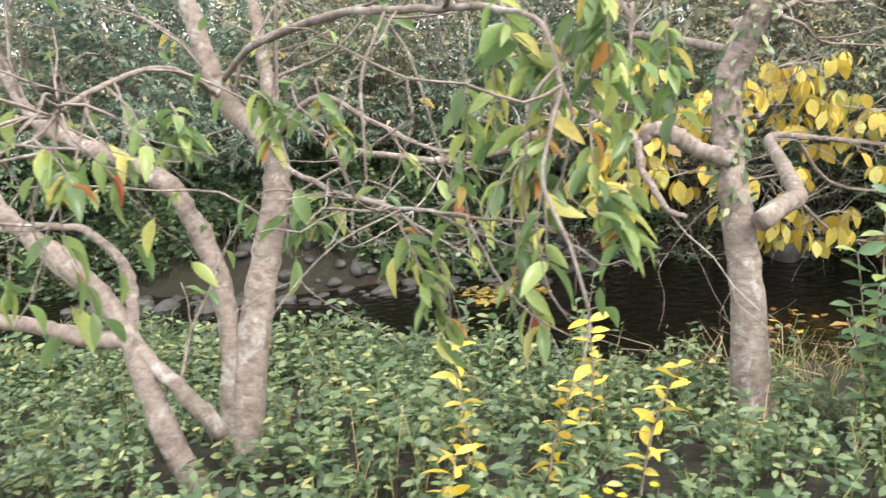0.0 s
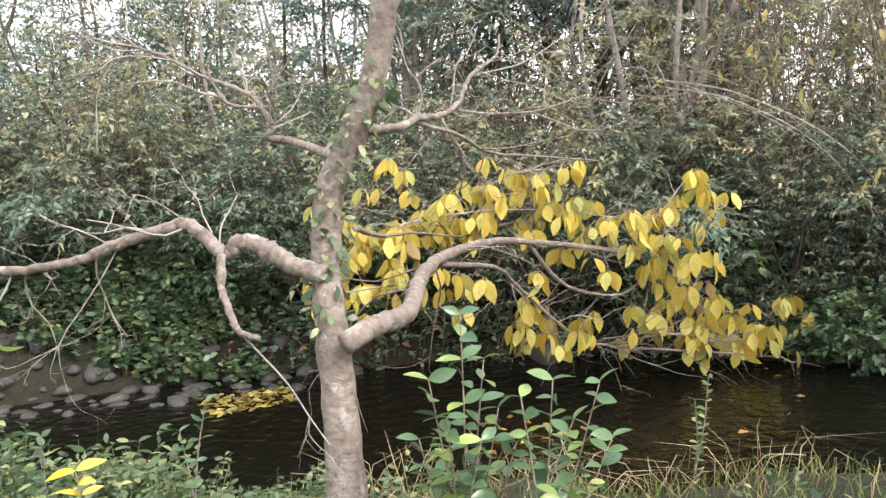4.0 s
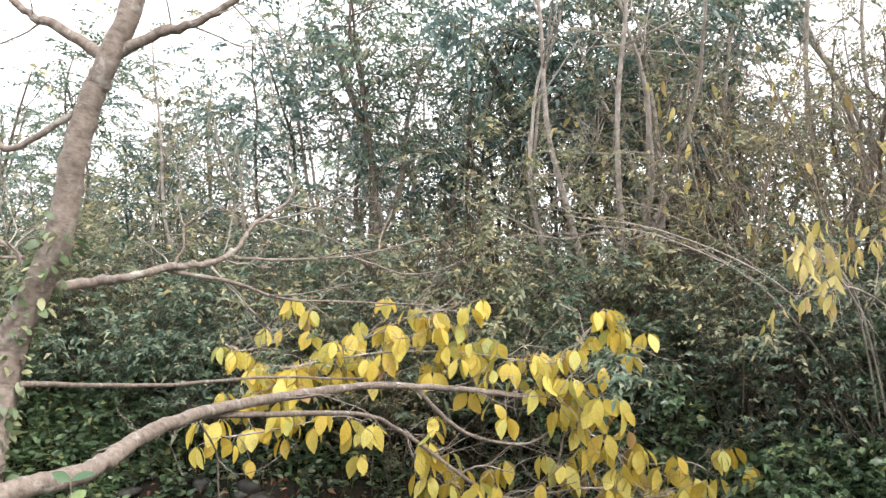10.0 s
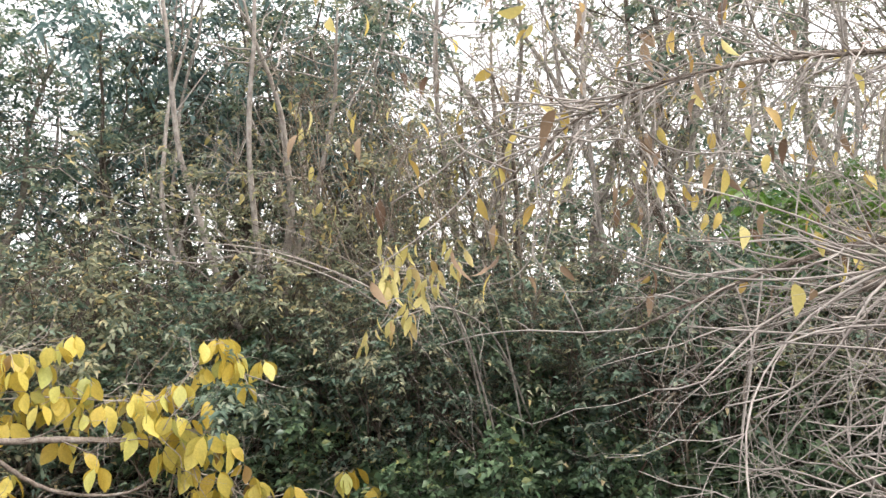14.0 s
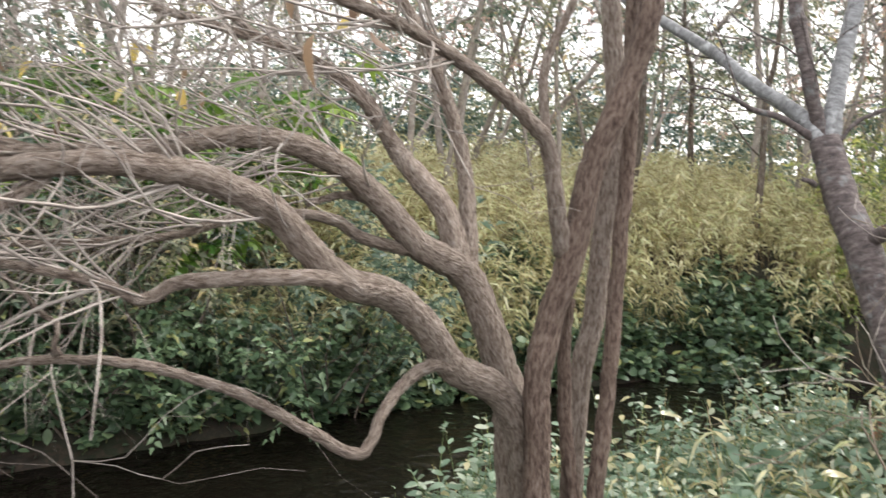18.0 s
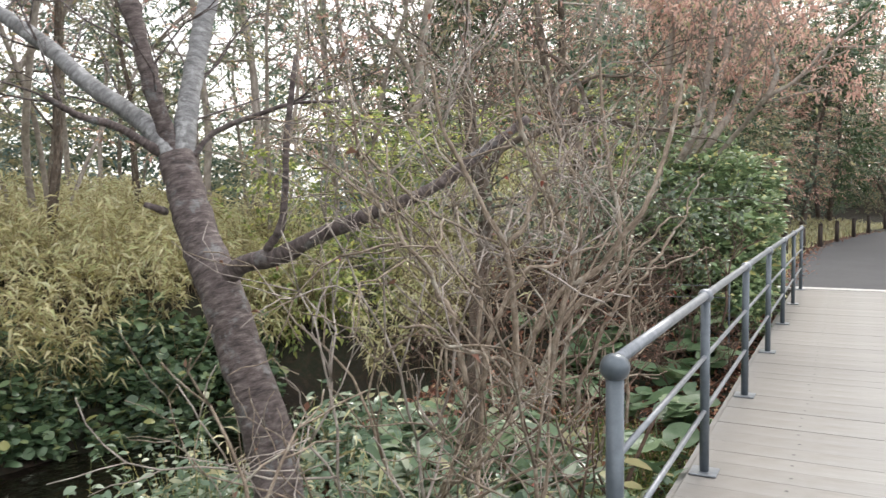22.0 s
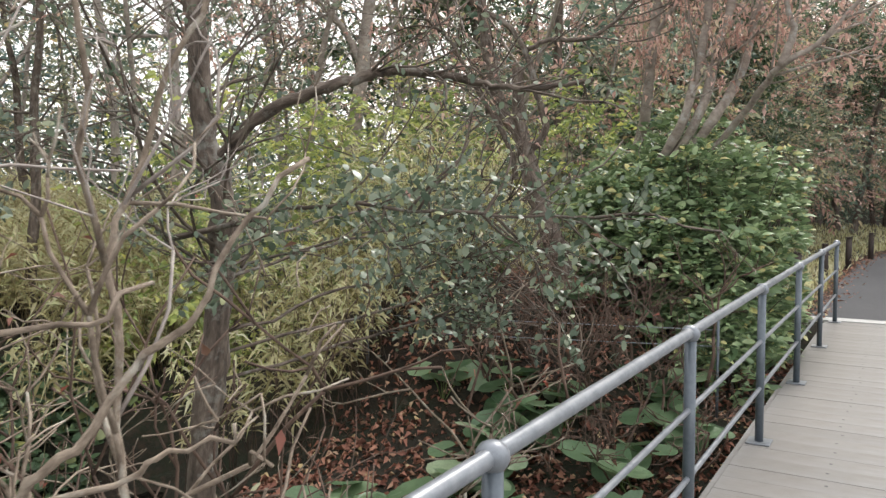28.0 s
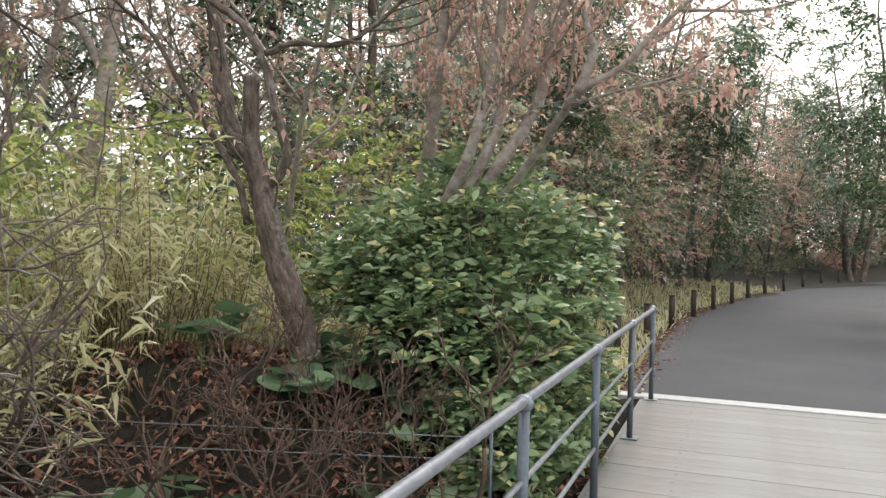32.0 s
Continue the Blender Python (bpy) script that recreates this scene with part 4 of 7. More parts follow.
limb(crape_tree, "limb", [(7.81, -1.8, 0.27), (7.83, -1.76, 0.57), (7.84, -1.75, 0.87), (7.81, -1.76, 1.06)], 0.028, 0.022, M_CRAPE_RED_SHADE)
limb(crape_tree, "limb", [(7.49, -1.37, 0.89), (7.45, -1.32, 0.91), (7.41, -1.25, 0.88), (7.28, -1.19, 0.82), (7.16, -1.14, 0.73), (7.09, -1.01, 0.82), (7.01, -0.87, 0.93), (6.93, -0.72, 1.01), (6.86, -0.62, 1.05), (6.82, -0.46, 1.06), (6.78, -0.3, 1.04), (6.73, -0.13, 1)], 0.022, 0.008)
limb(crape_tree, "limb", [(6.83, -0.5, 1.07), (6.78, -0.48, 1.16), (6.68, -0.46, 1.28), (6.59, -0.46, 1.37)], 0.008, 0.005)
limb(crape_tree, "limb", [(6.41, -0.37, 1.35), (6.3, -0.31, 1.38), (6.19, -0.28, 1.42)], 0.013, 0.006)
limb(crape_tree, "limb", [(6.68, -0.58, 1.48), (6.55, -0.48, 1.38), (6.41, -0.4, 1.29), (6.35, -0.38, 1.21), (6.22, -0.3, 1.11), (6.14, -0.23, 1.05)], 0.014, 0.007)
limb(crape_tree, "limb", [(6.49, -0.51, 1.78), (6.45, -0.38, 1.73), (6.4, -0.21, 1.59), (6.35, -0.05, 1.54)], 0.014, 0.008)
limb(crape_tree, "limb", [(7.24, -0.99, 1.98), (6.9, -0.55, 2.12), (6.55, -0.1, 2.2), (6.2, 0.3, 2.2), (5.95, 0.6, 2.1), (5.8, 0.85, 1.9)], 0.011, 0.003)
limb(crape_tree, "limb", [(8.19, -0.61, 2), (7.7, -0.15, 2.3), (7.2, 0.3, 2.42), (6.7, 0.7, 2.35), (6.3, 1.0, 2.15)], 0.013, 0.003)
limb(crape_tree, "limb", [(7.14, -0.3, 1.54), (6.85, 0.0, 1.64), (6.65, 0.25, 1.6), (6.45, 0.5, 1.5), (6.3, 0.75, 1.38)], 0.016, 0.005)
limb(crape_tree, "limb", [(6.6, -0.5, 1.44), (6.6, -0.47, 1.23), (6.54, -0.36, 1.1), (6.42, -0.19, 0.91), (6.3, -0.02, 0.82), (6.19, 0.13, 0.8)], 0.013, 0.005)
limb(crape_tree, "limb", [(6.56, -0.52, 1.42), (6.49, -0.47, 1.19), (6.45, -0.41, 1.08), (6.39, -0.37, 0.93), (6.32, -0.24, 0.88), (6.27, -0.1, 0.93), (6.22, 0.05, 1.02)], 0.011, 0.004)
# cherry tree
limb(cherry_tree, "trunk", [(9.7, -4.04, -0.57), (9.75, -4.02, -0.13), (9.87, -3.99, 0.3), (10.06, -3.93, 0.67), (10.25, -3.87, 1.05), (10.42, -3.82, 1.29), (10.53, -3.79, 1.53), (10.62, -3.76, 1.74)], 0.127, 0.099)
limb(cherry_tree, "limb", [(10.6, -3.78, 1.57), (10.65, -3.71, 1.78), (10.77, -3.62, 1.93), (10.97, -3.38, 2.15), (11.21, -3.18, 2.4), (11.51, -2.86, 2.69), (11.79, -2.57, 2.95)], 0.061, 0.039, M_CHERRYPALE)
limb(cherry_tree, "limb", [(10.54, -3.76, 1.57), (10.64, -3.74, 1.78), (10.63, -3.67, 2.02), (10.64, -3.6, 2.33), (10.68, -3.56, 2.57), (10.72, -3.53, 2.85)], 0.05, 0.044)
limb(cherry_tree, "limb", [(10.59, -3.79, 1.57), (10.63, -3.81, 1.81), (10.73, -3.87, 2.07), (10.85, -3.97, 2.42), (10.96, -4.1, 2.89)], 0.066, 0.055, M_CHERRYPALE)
limb(cherry_tree, "limb", [(10.64, -3.72, 1.73), (10.64, -3.48, 1.88), (10.62, -3.27, 1.94), (10.58, -3.11, 2.03)], 0.028, 0.015)
limb(cherry_tree, "limb", [(10.59, -3.82, 1.69), (10.55, -3.95, 1.86), (10.4, -4.16, 1.96), (10.27, -4.34, 2.02), (10.17, -4.56, 2.03)], 0.02, 0.007)
limb(cherry_tree, "limb", [(10.23, -3.86, 1.02), (10.1, -3.96, 1.15), (9.92, -4.1, 1.2), (9.74, -4.23, 1.3), (9.55, -4.41, 1.4), (9.38, -4.66, 1.52), (9.25, -4.86, 1.68), (9.16, -5.1, 1.86)], 0.052, 0.02)
limb(cherry_tree, "limb", [(10.51, -3.67, 1.43), (10.42, -3.6, 1.45), (10.44, -3.55, 1.47)], 0.022, 0.015)
limb(cherry_tree, "limb", [(9.95, -4.04, 1.23), (9.87, -4.1, 1.39), (9.85, -4.13, 1.83), (9.86, -4.19, 2.2)], 0.022, 0.013)
# bare shrub beside the railing
limb(main_shrub, "stem", [(8.48, -4.5, 0.7), (8.46, -4.56, 0.93), (8.39, -4.65, 1.12), (8.32, -4.75, 1.19), (8.26, -4.83, 1.32), (8.22, -4.91, 1.43), (8.22, -5, 1.59), (8.23, -5.09, 1.79), (8.26, -5.17, 1.96), (8.25, -5.19, 2.07)], 0.0143, 0.0061)
limb(main_shrub, "stem", [(8.53, -4.6, 0.66), (8.48, -4.72, 0.96), (8.43, -4.81, 1.09), (8.37, -4.91, 1.21), (8.37, -4.93, 1.38), (8.4, -4.91, 1.58), (8.46, -4.93, 1.81), (8.48, -4.93, 2.06)], 0.0129, 0.0054)
limb(main_shrub, "stem", [(8.54, -4.85, 0.59), (8.51, -4.94, 0.88), (8.45, -5.05, 1.09), (8.4, -5.14, 1.18), (8.4, -5.25, 1.3), (8.41, -5.34, 1.41), (8.43, -5.49, 1.57)], 0.0095, 0.0034)
limb(main_shrub, "stem", [(8.36, -4.42, 0.77), (8.36, -4.41, 1.08), (8.37, -4.38, 1.3), (8.41, -4.33, 1.42), (8.44, -4.29, 1.52), (8.47, -4.25, 1.62), (8.51, -4.21, 1.74), (8.54, -4.19, 1.93)], 0.0129, 0.0061)
limb(main_shrub, "stem", [(8.37, -4.38, 1.3), (8.37, -4.47, 1.4), (8.39, -4.55, 1.55), (8.39, -4.65, 1.59), (8.41, -4.81, 1.72), (8.43, -4.98, 1.86), (8.39, -5.04, 1.92)], 0.0095, 0.0041)
limb(main_shrub, "stem", [(8.38, -4.57, 0.72), (8.36, -4.63, 1.05), (8.33, -4.67, 1.25), (8.35, -4.62, 1.38), (8.37, -4.56, 1.53), (8.4, -4.5, 1.67), (8.41, -4.47, 1.8), (8.42, -4.47, 1.97)], 0.0116, 0.0061)
limb(main_shrub, "stem", [(8.3, -3.91, 1.08), (8.3, -4.08, 1.01), (8.3, -4.18, 0.96), (8.32, -4.32, 0.91), (8.38, -4.4, 0.77)], 0.0045, 0.009)
limb(main_shrub, "stem", [(8.89, -4.08, 1.66), (8.75, -4.19, 1.52), (8.63, -4.27, 1.4), (8.4, -4.37, 1.32)], 0.0041, 0.0061)
limb(main_shrub, "stem", [(8.34, -4.76, 1.09), (8.34, -4.86, 1.15), (8.32, -4.99, 1.27), (8.31, -5.12, 1.36), (8.32, -5.28, 1.43)], 0.0075, 0.0027)
limb(main_shrub, "stem", [(8.4, -4.59, 0.87), (8.38, -4.78, 1.04), (8.34, -4.95, 1.16), (8.3, -5.11, 1.19), (8.28, -5.24, 1.24), (8.27, -5.35, 1.28)], 0.0068, 0.0027)
limb(main_shrub, "stem", [(8.34, -4.19, 0.84), (8.37, -4.16, 1.05), (8.46, -4.13, 1.21), (8.58, -4.06, 1.38), (8.68, -4.02, 1.51), (8.73, -3.96, 1.67)], 0.0109, 0.0054)
limb(main_shrub, "stem", [(8.35, -4.26, 0.81), (8.34, -4.29, 0.99), (8.3, -4.38, 1.19), (8.26, -4.53, 1.25), (8.26, -4.64, 1.29), (8.27, -4.81, 1.3)], 0.0095, 0.0041)
limb(main_shrub, "stem", [(8.5, -4.75, 0.64), (8.5, -4.79, 1), (8.52, -4.87, 1.3), (8.59, -4.89, 1.56), (8.69, -4.87, 1.83), (8.78, -4.85, 2.09)], 0.0082, 0.0048)
limb(main_shrub, "stem", [(8.64, -5.24, 0.46), (8.65, -5.27, 0.9), (8.68, -5.27, 1.23), (8.74, -5.29, 1.52), (8.75, -5.41, 1.79), (8.7, -5.51, 2.03)], 0.0082, 0.0041)
limb(main_shrub, "stem", [(8.77, -4.68, 0.55), (8.83, -4.65, 0.95), (8.92, -4.53, 1.17), (9.04, -4.36, 1.31), (9.21, -4.21, 1.38)], 0.0075, 0.0034)
# fork tree
limb(forked_tree, "trunk", [(13.0, -9.6, -0.3), (13.07, -9.52, 0.25), (13.15, -9.43, 0.85), (13.22, -9.35, 1.18), (13.34, -9.27, 1.56), (13.44, -9.23, 1.9), (13.5, -9.17, 2.16), (13.61, -9.1, 2.27), (13.72, -9.04, 2.64), (13.86, -9.04, 3.06), (13.89, -9, 3.46), (13.93, -8.95, 3.9)], 0.12, 0.04)
limb(forked_tree, "limb", [(13.47, -9.2, 1.98), (13.45, -9.14, 2.32), (13.42, -9.12, 2.7)], 0.06, 0.055)
limb(forked_tree, "limb", [(13.44, -9.24, 1.9), (13.3, -9.34, 2.13), (13.31, -9.26, 2.44), (13.36, -9.19, 2.78), (13.47, -9.06, 3.07), (13.65, -8.82, 3.28), (13.78, -8.66, 3.61)], 0.035, 0.02)
limb(forked_tree, "limb", [(13.37, -9.19, 2.86), (13.24, -9.36, 2.94), (12.96, -9.57, 2.92), (12.79, -9.81, 3.13), (12.69, -9.94, 3.33)], 0.025, 0.01)
limb(forked_tree, "limb", [(13.5, -9.15, 1.69), (13.45, -9.05, 1.98), (13.49, -8.84, 2.34), (13.52, -8.64, 2.65), (13.53, -8.47, 2.91), (13.57, -8.25, 3.08)], 0.028, 0.012)
limb(pale_tree, "trunk", [(14.35, -10.6, -0.15), (13.927, -10.594, 1.038), (12.94, -10.58, 2.06), (12.84, -10.73, 2.61), (12.86, -10.88, 3.09), (12.89, -11.03, 3.87)], 0.05, 0.036)
limb(pale_tree, "limb", [(14.35, -10.6, -0.15), (13.906, -10.621, 1.038), (12.87, -10.67, 2.06), (12.8, -10.95, 2.77), (12.78, -11.16, 3.44), (12.73, -11.24, 3.96)], 0.05, 0.036)
limb(pale_tree, "limb", [(14.35, -10.6, -0.15), (13.885, -10.648, 1.038), (12.8, -10.76, 2.06), (12.59, -11.06, 2.66), (12.59, -11.25, 3.23), (12.47, -11.42, 3.83)], 0.05, 0.036)
limb(pale_tree, "limb", [(14.35, -10.6, -0.15), (13.828, -10.678, 1.035), (12.61, -10.86, 2.05), (12.07, -10.76, 2.47), (11.86, -10.7, 2.59), (11.61, -10.88, 2.78), (11.49, -11.05, 3.01), (11.34, -11.25, 3.25), (11.13, -11.54, 3.52)], 0.036, 0.012)
limb(pale_tree, "limb", [(11.86, -10.7, 2.59), (11.81, -10.78, 2.88), (11.84, -10.74, 3.12), (11.75, -10.87, 3.51)], 0.036, 0.012)
limb(slim_tree, "trunk", [(13.78, -10.78, -0.2), (13.77, -10.8, 1.61), (13.54, -10.78, 2.41), (13.44, -10.77, 3.13), (13.41, -10.83, 3.58), (13.38, -10.87, 4.07)], 0.06, 0.045)
limb(slim_tree, "limb", [(13.44, -10.77, 3.13), (13.27, -10.84, 3.35), (13.13, -11.03, 3.74)], 0.03, 0.015)
limb(grey_birch, "trunk", [(17.58, -9.03, -0.2), (17.56, -9.05, 1.6), (17.52, -9.13, 2.53), (17.45, -9.24, 3.32), (17.42, -9.3, 3.99), (17.35, -9.41, 4.78)], 0.12, 0.07)
limb(grey_birch, "limb", [(17.45, -9.24, 3.32), (17.65, -8.98, 3.92), (17.94, -8.61, 4.38)], 0.05, 0.03)
# holly
limb(holly_tree, "trunk", [(10.56, -5.68, -0.7), (10.58, -5.72, 0.36), (10.59, -5.78, 0.86), (10.59, -5.83, 1.24), (10.61, -5.84, 1.52), (10.66, -5.79, 1.76), (10.69, -5.77, 2.1), (10.72, -5.77, 2.35)], 0.058, 0.04)
limb(holly_tree, "limb", [(10.63, -5.82, 1.66), (10.51, -5.97, 1.84), (10.35, -6.16, 1.94), (10.25, -6.36, 2), (10.2, -6.46, 2.01), (10.07, -6.59, 1.98), (9.93, -6.73, 1.93), (9.85, -6.88, 1.93), (9.73, -7.01, 1.95)], 0.027, 0.008)
limb(holly_tree, "limb", [(10.63, -5.79, 1.47), (10.3, -5.97, 1.47), (10, -6.11, 1.49), (9.79, -6.28, 1.47), (9.6, -6.53, 1.46), (9.42, -6.77, 1.45)], 0.01, 0.004)
limb(holly_tree, "limb", [(10.7, -5.65, 1.36), (10.33, -5.92, 1.43), (10.15, -5.8, 1.28)], 0.015, 0.006)
limb(holly_tree, "limb", [(10.59, -5.79, 1.19), (11.08, -6.7, 1.34), (10.77, -6.94, 1.42), (10.52, -7.12, 1.5), (10.26, -7.3, 1.49)], 0.008, 0.003)
limb(holly_tree, "limb", [(10.59, -5.79, 0.97), (10.96, -6.68, 1.12), (10.62, -6.99, 1.24), (10.39, -7.2, 1.28)], 0.008, 0.003)
limb(holly_tree, "limb", [(10.59, -5.79, 0.78), (10.69, -6.71, 0.93), (10.46, -7.02, 1), (10.21, -7.36, 1.02)], 0.008, 0.003)
limb(holly_tree, "limb", [(10.59, -5.79, 1.33), (11.16, -6.77, 1.48), (10.83, -7.04, 1.57), (10.7, -7.22, 1.63)], 0.008, 0.003)
limb(holly_tree, "limb", [(10.59, -5.79, 0.89), (10.75, -6.8, 1.04), (10.56, -7.06, 1.11), (10.4, -7.27, 1.14)], 0.008, 0.003)
GREY_SHOOTS = [
    ((0.59, 1.46, 1.59), (0.53, 1.41, 1.32)),
    ((0.61, 1.34, 1.55), (0.55, 1.29, 1.25)),
    ((0.62, 1.28, 1.51), (0.54, 1.21, 1.12)),
    ((0.71, 1.31, 1.55), (0.66, 1.24, 1.19)),
    ((0.82, 1.39, 1.57), (0.76, 1.31, 1.14)),
    ((0.91, 1.42, 1.57), (0.91, 1.37, 1.35)),
    ((0.52, 1.56, 1.49), (0.46, 1.5, 1.15)),
    ((0.65, 1.33, 1.32), (0.72, 1.26, 1.12)),
    ((0.56, 1.31, 1.38), (0.49, 1.3, 1.25)),
    ((0.28, 2.06, 1.46), (0.35, 2, 1.29)),
    ((0.1, 2.11, 1.46), (0.15, 2.06, 1.3)),
    ((-0.33, 1.68, 1.38), (-0.26, 1.58, 1.29)),
    ((-0.08, 1.94, 1.43), (-0.06, 1.91, 1.33)),
    ((0.37, 1.64, 1.16), (0.44, 1.56, 0.93)),
    ((0.17, 2.03, 1.21), (0.24, 1.98, 1.09)),
    ((0.6, 1.24, 1.56), (0.78, 1.27, 1.44)),
    ((0.63, 1.24, 1.62), (0.66, 1.19, 1.42)),
    ((0.52, 1.38, 1.62), (0.59, 1.32, 1.45)),
    ((0.6, 1.47, 1.16), (0.61, 1.41, 0.93)),
]
SAPLING_BASE, SAPLING_TOPS = (2.67, 2.49, -0.25), [(2.69, 2.52, 0.86), (2.54, 2.51, 0.62), (2.81, 2.55, 0.66), (2.57, 2.42, 0.49), (2.8, 2.42, 0.49), (2.47, 2.46, 0.41), (2.9, 2.45, 0.32), (2.66, 2.31, 0.42)]
SAPLING_SIDE, SAPLING_SIDE_TOPS = (2.92, 2.31, -0.25), [(2.97, 2.29, 0.61), (3.22, 2.32, 0.56), (3.06, 2.28, 0.44), (2.83, 2.3, 0.56), (3.19, 2.2, 0.37)]

R = np.random.default_rng
M_REDLEAF = leaf_material("red_leaf", [(0, (0.34, 0.08, 0.055)), (0.3, (0.24, 0.11, 0.08)), (1, (0.18, 0.11, 0.08))])


def clear_of_deck(p):
    q = p[:, :2] - RAIL0
    return not ((q @ ACROSS > -0.06) & (p[:, 2] < 2.4)).any()


# yellow tree: hanging leaves, fine bare twigs, ivy on the trunk
yl = [leaf_blank("leaf", M_LEAF_YELLOW, wd, cu) for wd, cu in ((0.58, 0.10), (0.64, 0.25), (0.54, 0.35))]
rng = R(11)
g = Geo()
yt = []
for line in YELLOW_TWIGS:
    c = curve(line, 5)
    yt.append((c, 0.008, 0.004, 0))
    g.tube(c, 0.009, 0.004, 5, 0.05)
pos, ax = along(rng, yt, 255, 0.0, 0.0)
for p in pos:
    q = p + rng.normal(size=3) * (0.15, 0.16, 0.12)
    g.tube(curve([p, p * 0.5 + q * 0.5 + (0, 0, 0.03), q], 2), 0.0035, 0.002, 4)
    turn = rng.uniform(0, 6.28)
    count = rng.integers(2, 5)
    for k in range(count):
        v = turn + 6.28 * k / count + rng.normal() * 0.35
        flare = rng.uniform(0.25, 0.85)
        put_leaf(yellow_tree, yl[rng.integers(3)], q + np.array([math.cos(v), math.sin(v), -0.4]) * 0.03, np.array([flare * math.cos(v), flare * math.sin(v), -0.85]), rng.uniform(0.14, 0.235), rng)
hold(g.part("leaf_spray", M_TWIG), yellow_tree)
twigs(yellow_tree, R(13), yt, 70, 0.6, 0.0045, 1, 0.0, 0.8, 0.26, mat=M_TWIG, from_=0.0)
twigs(yellow_tree, R(3), LINES[yellow_tree][9:12] + LINES[yellow_tree][12:15], 60, 0.75, 0.006, 1, 0.03, 0.8, 0.28, name="twig_mass")
twigs(yellow_tree, R(31), LINES[yellow_tree][1:9], 60, 0.6, 0.005, 2, 0.06, 0.9, 0.3, mat=M_TWIG, name="twig_mass")
tr_ = LINES[yellow_tree][0][0]
rng = R(5)
n_ivy = 280
s_ = rng.uniform(0.18, 0.56, n_ivy) * (len(tr_) - 1)
k_ = s_.astype(int)
base = tr_[k_] + (tr_[np.minimum(k_ + 1, len(tr_) - 1)] - tr_[k_]) * (s_ - k_)[:, None]
out_ = unit(np.c_[rng.normal(size=(n_ivy, 2)), rng.normal(size=n_ivy) * 0.2])
g = Geo()
g.leaves(base + out_ * 0.075, unit(out_ + np.c_[rng.normal(size=(n_ivy, 2)) * 0.4, rng.normal(size=n_ivy) * 0.5 - 0.3]), rng.uniform(0.03, 0.075, n_ivy), 0.55, 0.2, 0.12, True)
hold(g.part("ivy", M_LEAF_IVY, None, "pale green climbing ivy leaves"), yellow_tree)

# smooth-barked tree: large near leaves on drooping twigs
nl = [leaf_blank("leaf", M_LEAF_NEAR, wd, cu, 0.25) for wd, cu in ((0.36, 0.35), (0.40, 0.55), (0.33, 0.2))]
rng = R(17)
tw = twigs(grey_tree, R(23), LINES[grey_tree][7:12], 46, 0.42, 0.004, 1, -0.06, 0.9, 0.25)
tw2 = twigs(grey_tree, R(29), LINES[grey_tree][0:7], 30, 0.8, 0.008, 1, 0.02, 0.9, 0.25)
pos, ax = along(rng, tw, 240, 0.01, 0.3)
pos2, ax2 = along(rng, tw2, 150, 0.01, 0.4)
for p, a in zip(np.vstack([pos, pos2]), np.vstack([ax, ax2])):
    if p[1] < 1.2 or np.linalg.norm(p - (0, 0, 1.5)) < 1.7:
        continue
    put_leaf(grey_tree, nl[rng.integers(3)], p, a * 0.5 + np.array([rng.normal() * 0.6, rng.normal() * 0.6, -0.5]), rng.uniform(0.06, 0.1), rng)

rng = R(19)
for a, b in GREY_SHOOTS:
    a, b = np.array(a), np.array(b)
    line = curve([a, a * 0.5 + b * 0.5 + rng.normal(size=3) * 0.02, b], 6)
    g = Geo()
    g.tube(line, 0.0035, 0.0015, 5)
    hold(g.part("leaf_spray", M_SMOOTH), grey_tree)
    for k in range(2, len(line)):
        for _ in range(2):
            v = rng.uniform(0, 6.28)
            put_leaf(grey_tree, nl[rng.integers(3)], line[k], np.array([0.8 * math.cos(v), 0.8 * math.sin(v), -rng.uniform(0.1, 0.9)]), rng.uniform(0.05, 0.09), rng)

# arching tree: masses of bare twigs, a few brown leaves
ct = LINES[crape_tree]


def clear_of_path(p):
    return not ((p[:, 0] < 6.1) & (p[:, 1] < -0.30)).any() and not (p[:, 1] < -1.75).any()


tA = twigs(crape_tree, R(41), [ct[k] for k in (0, 1, 2, 5, 15)], 105, 0.8, 0.0045, 2, 0.0, 0.75, 0.34, (2, 3), M_TWIG, 0.5, (-0.35, 0.5, -0.02), keep=clear_of_path)
tB = twigs(crape_tree, R(43), [ct[k] for k in (2, 3, 4, 8, 17)], 150, 0.9, 0.005, 2, 0.05, 0.8, 0.34, (2, 3), M_TWIG, 0.45, (-0.4, 0.5, 0.1), keep=clear_of_path)
twigs(crape_tree, R(45), [ct[16]], 16, 0.7, 0.004, 2, 0.06, 0.8, 0.36, (2, 3), M_TWIG, 0.45, (-0.2, 0.3, 0.0), keep=clear_of_path)
tC = twigs(crape_tree, R(46), ct[18:21], 150, 0.75, 0.0042, 2, -0.02, 1.1, 0.4, (2, 3), M_TWIG, 0.2, (-0.1, 0.12, -0.1), keep=clear_of_path)
twigs(crape_tree, R(44), ct[21:23], 40, 0.5, 0.0035, 1, 0.05, 0.85, 0.34, (2, 3), M_TWIG, 0.3, (-0.2, 0.3, 0.05), keep=clear_of_path)
rng = R(47)
pos, ax = along(rng, [t for t in tA + tB + tC + tC if t[3] == 0], 620, 0.01, 0.5)
pos = pos[(pos[:, 2] > 1.5)][:330]
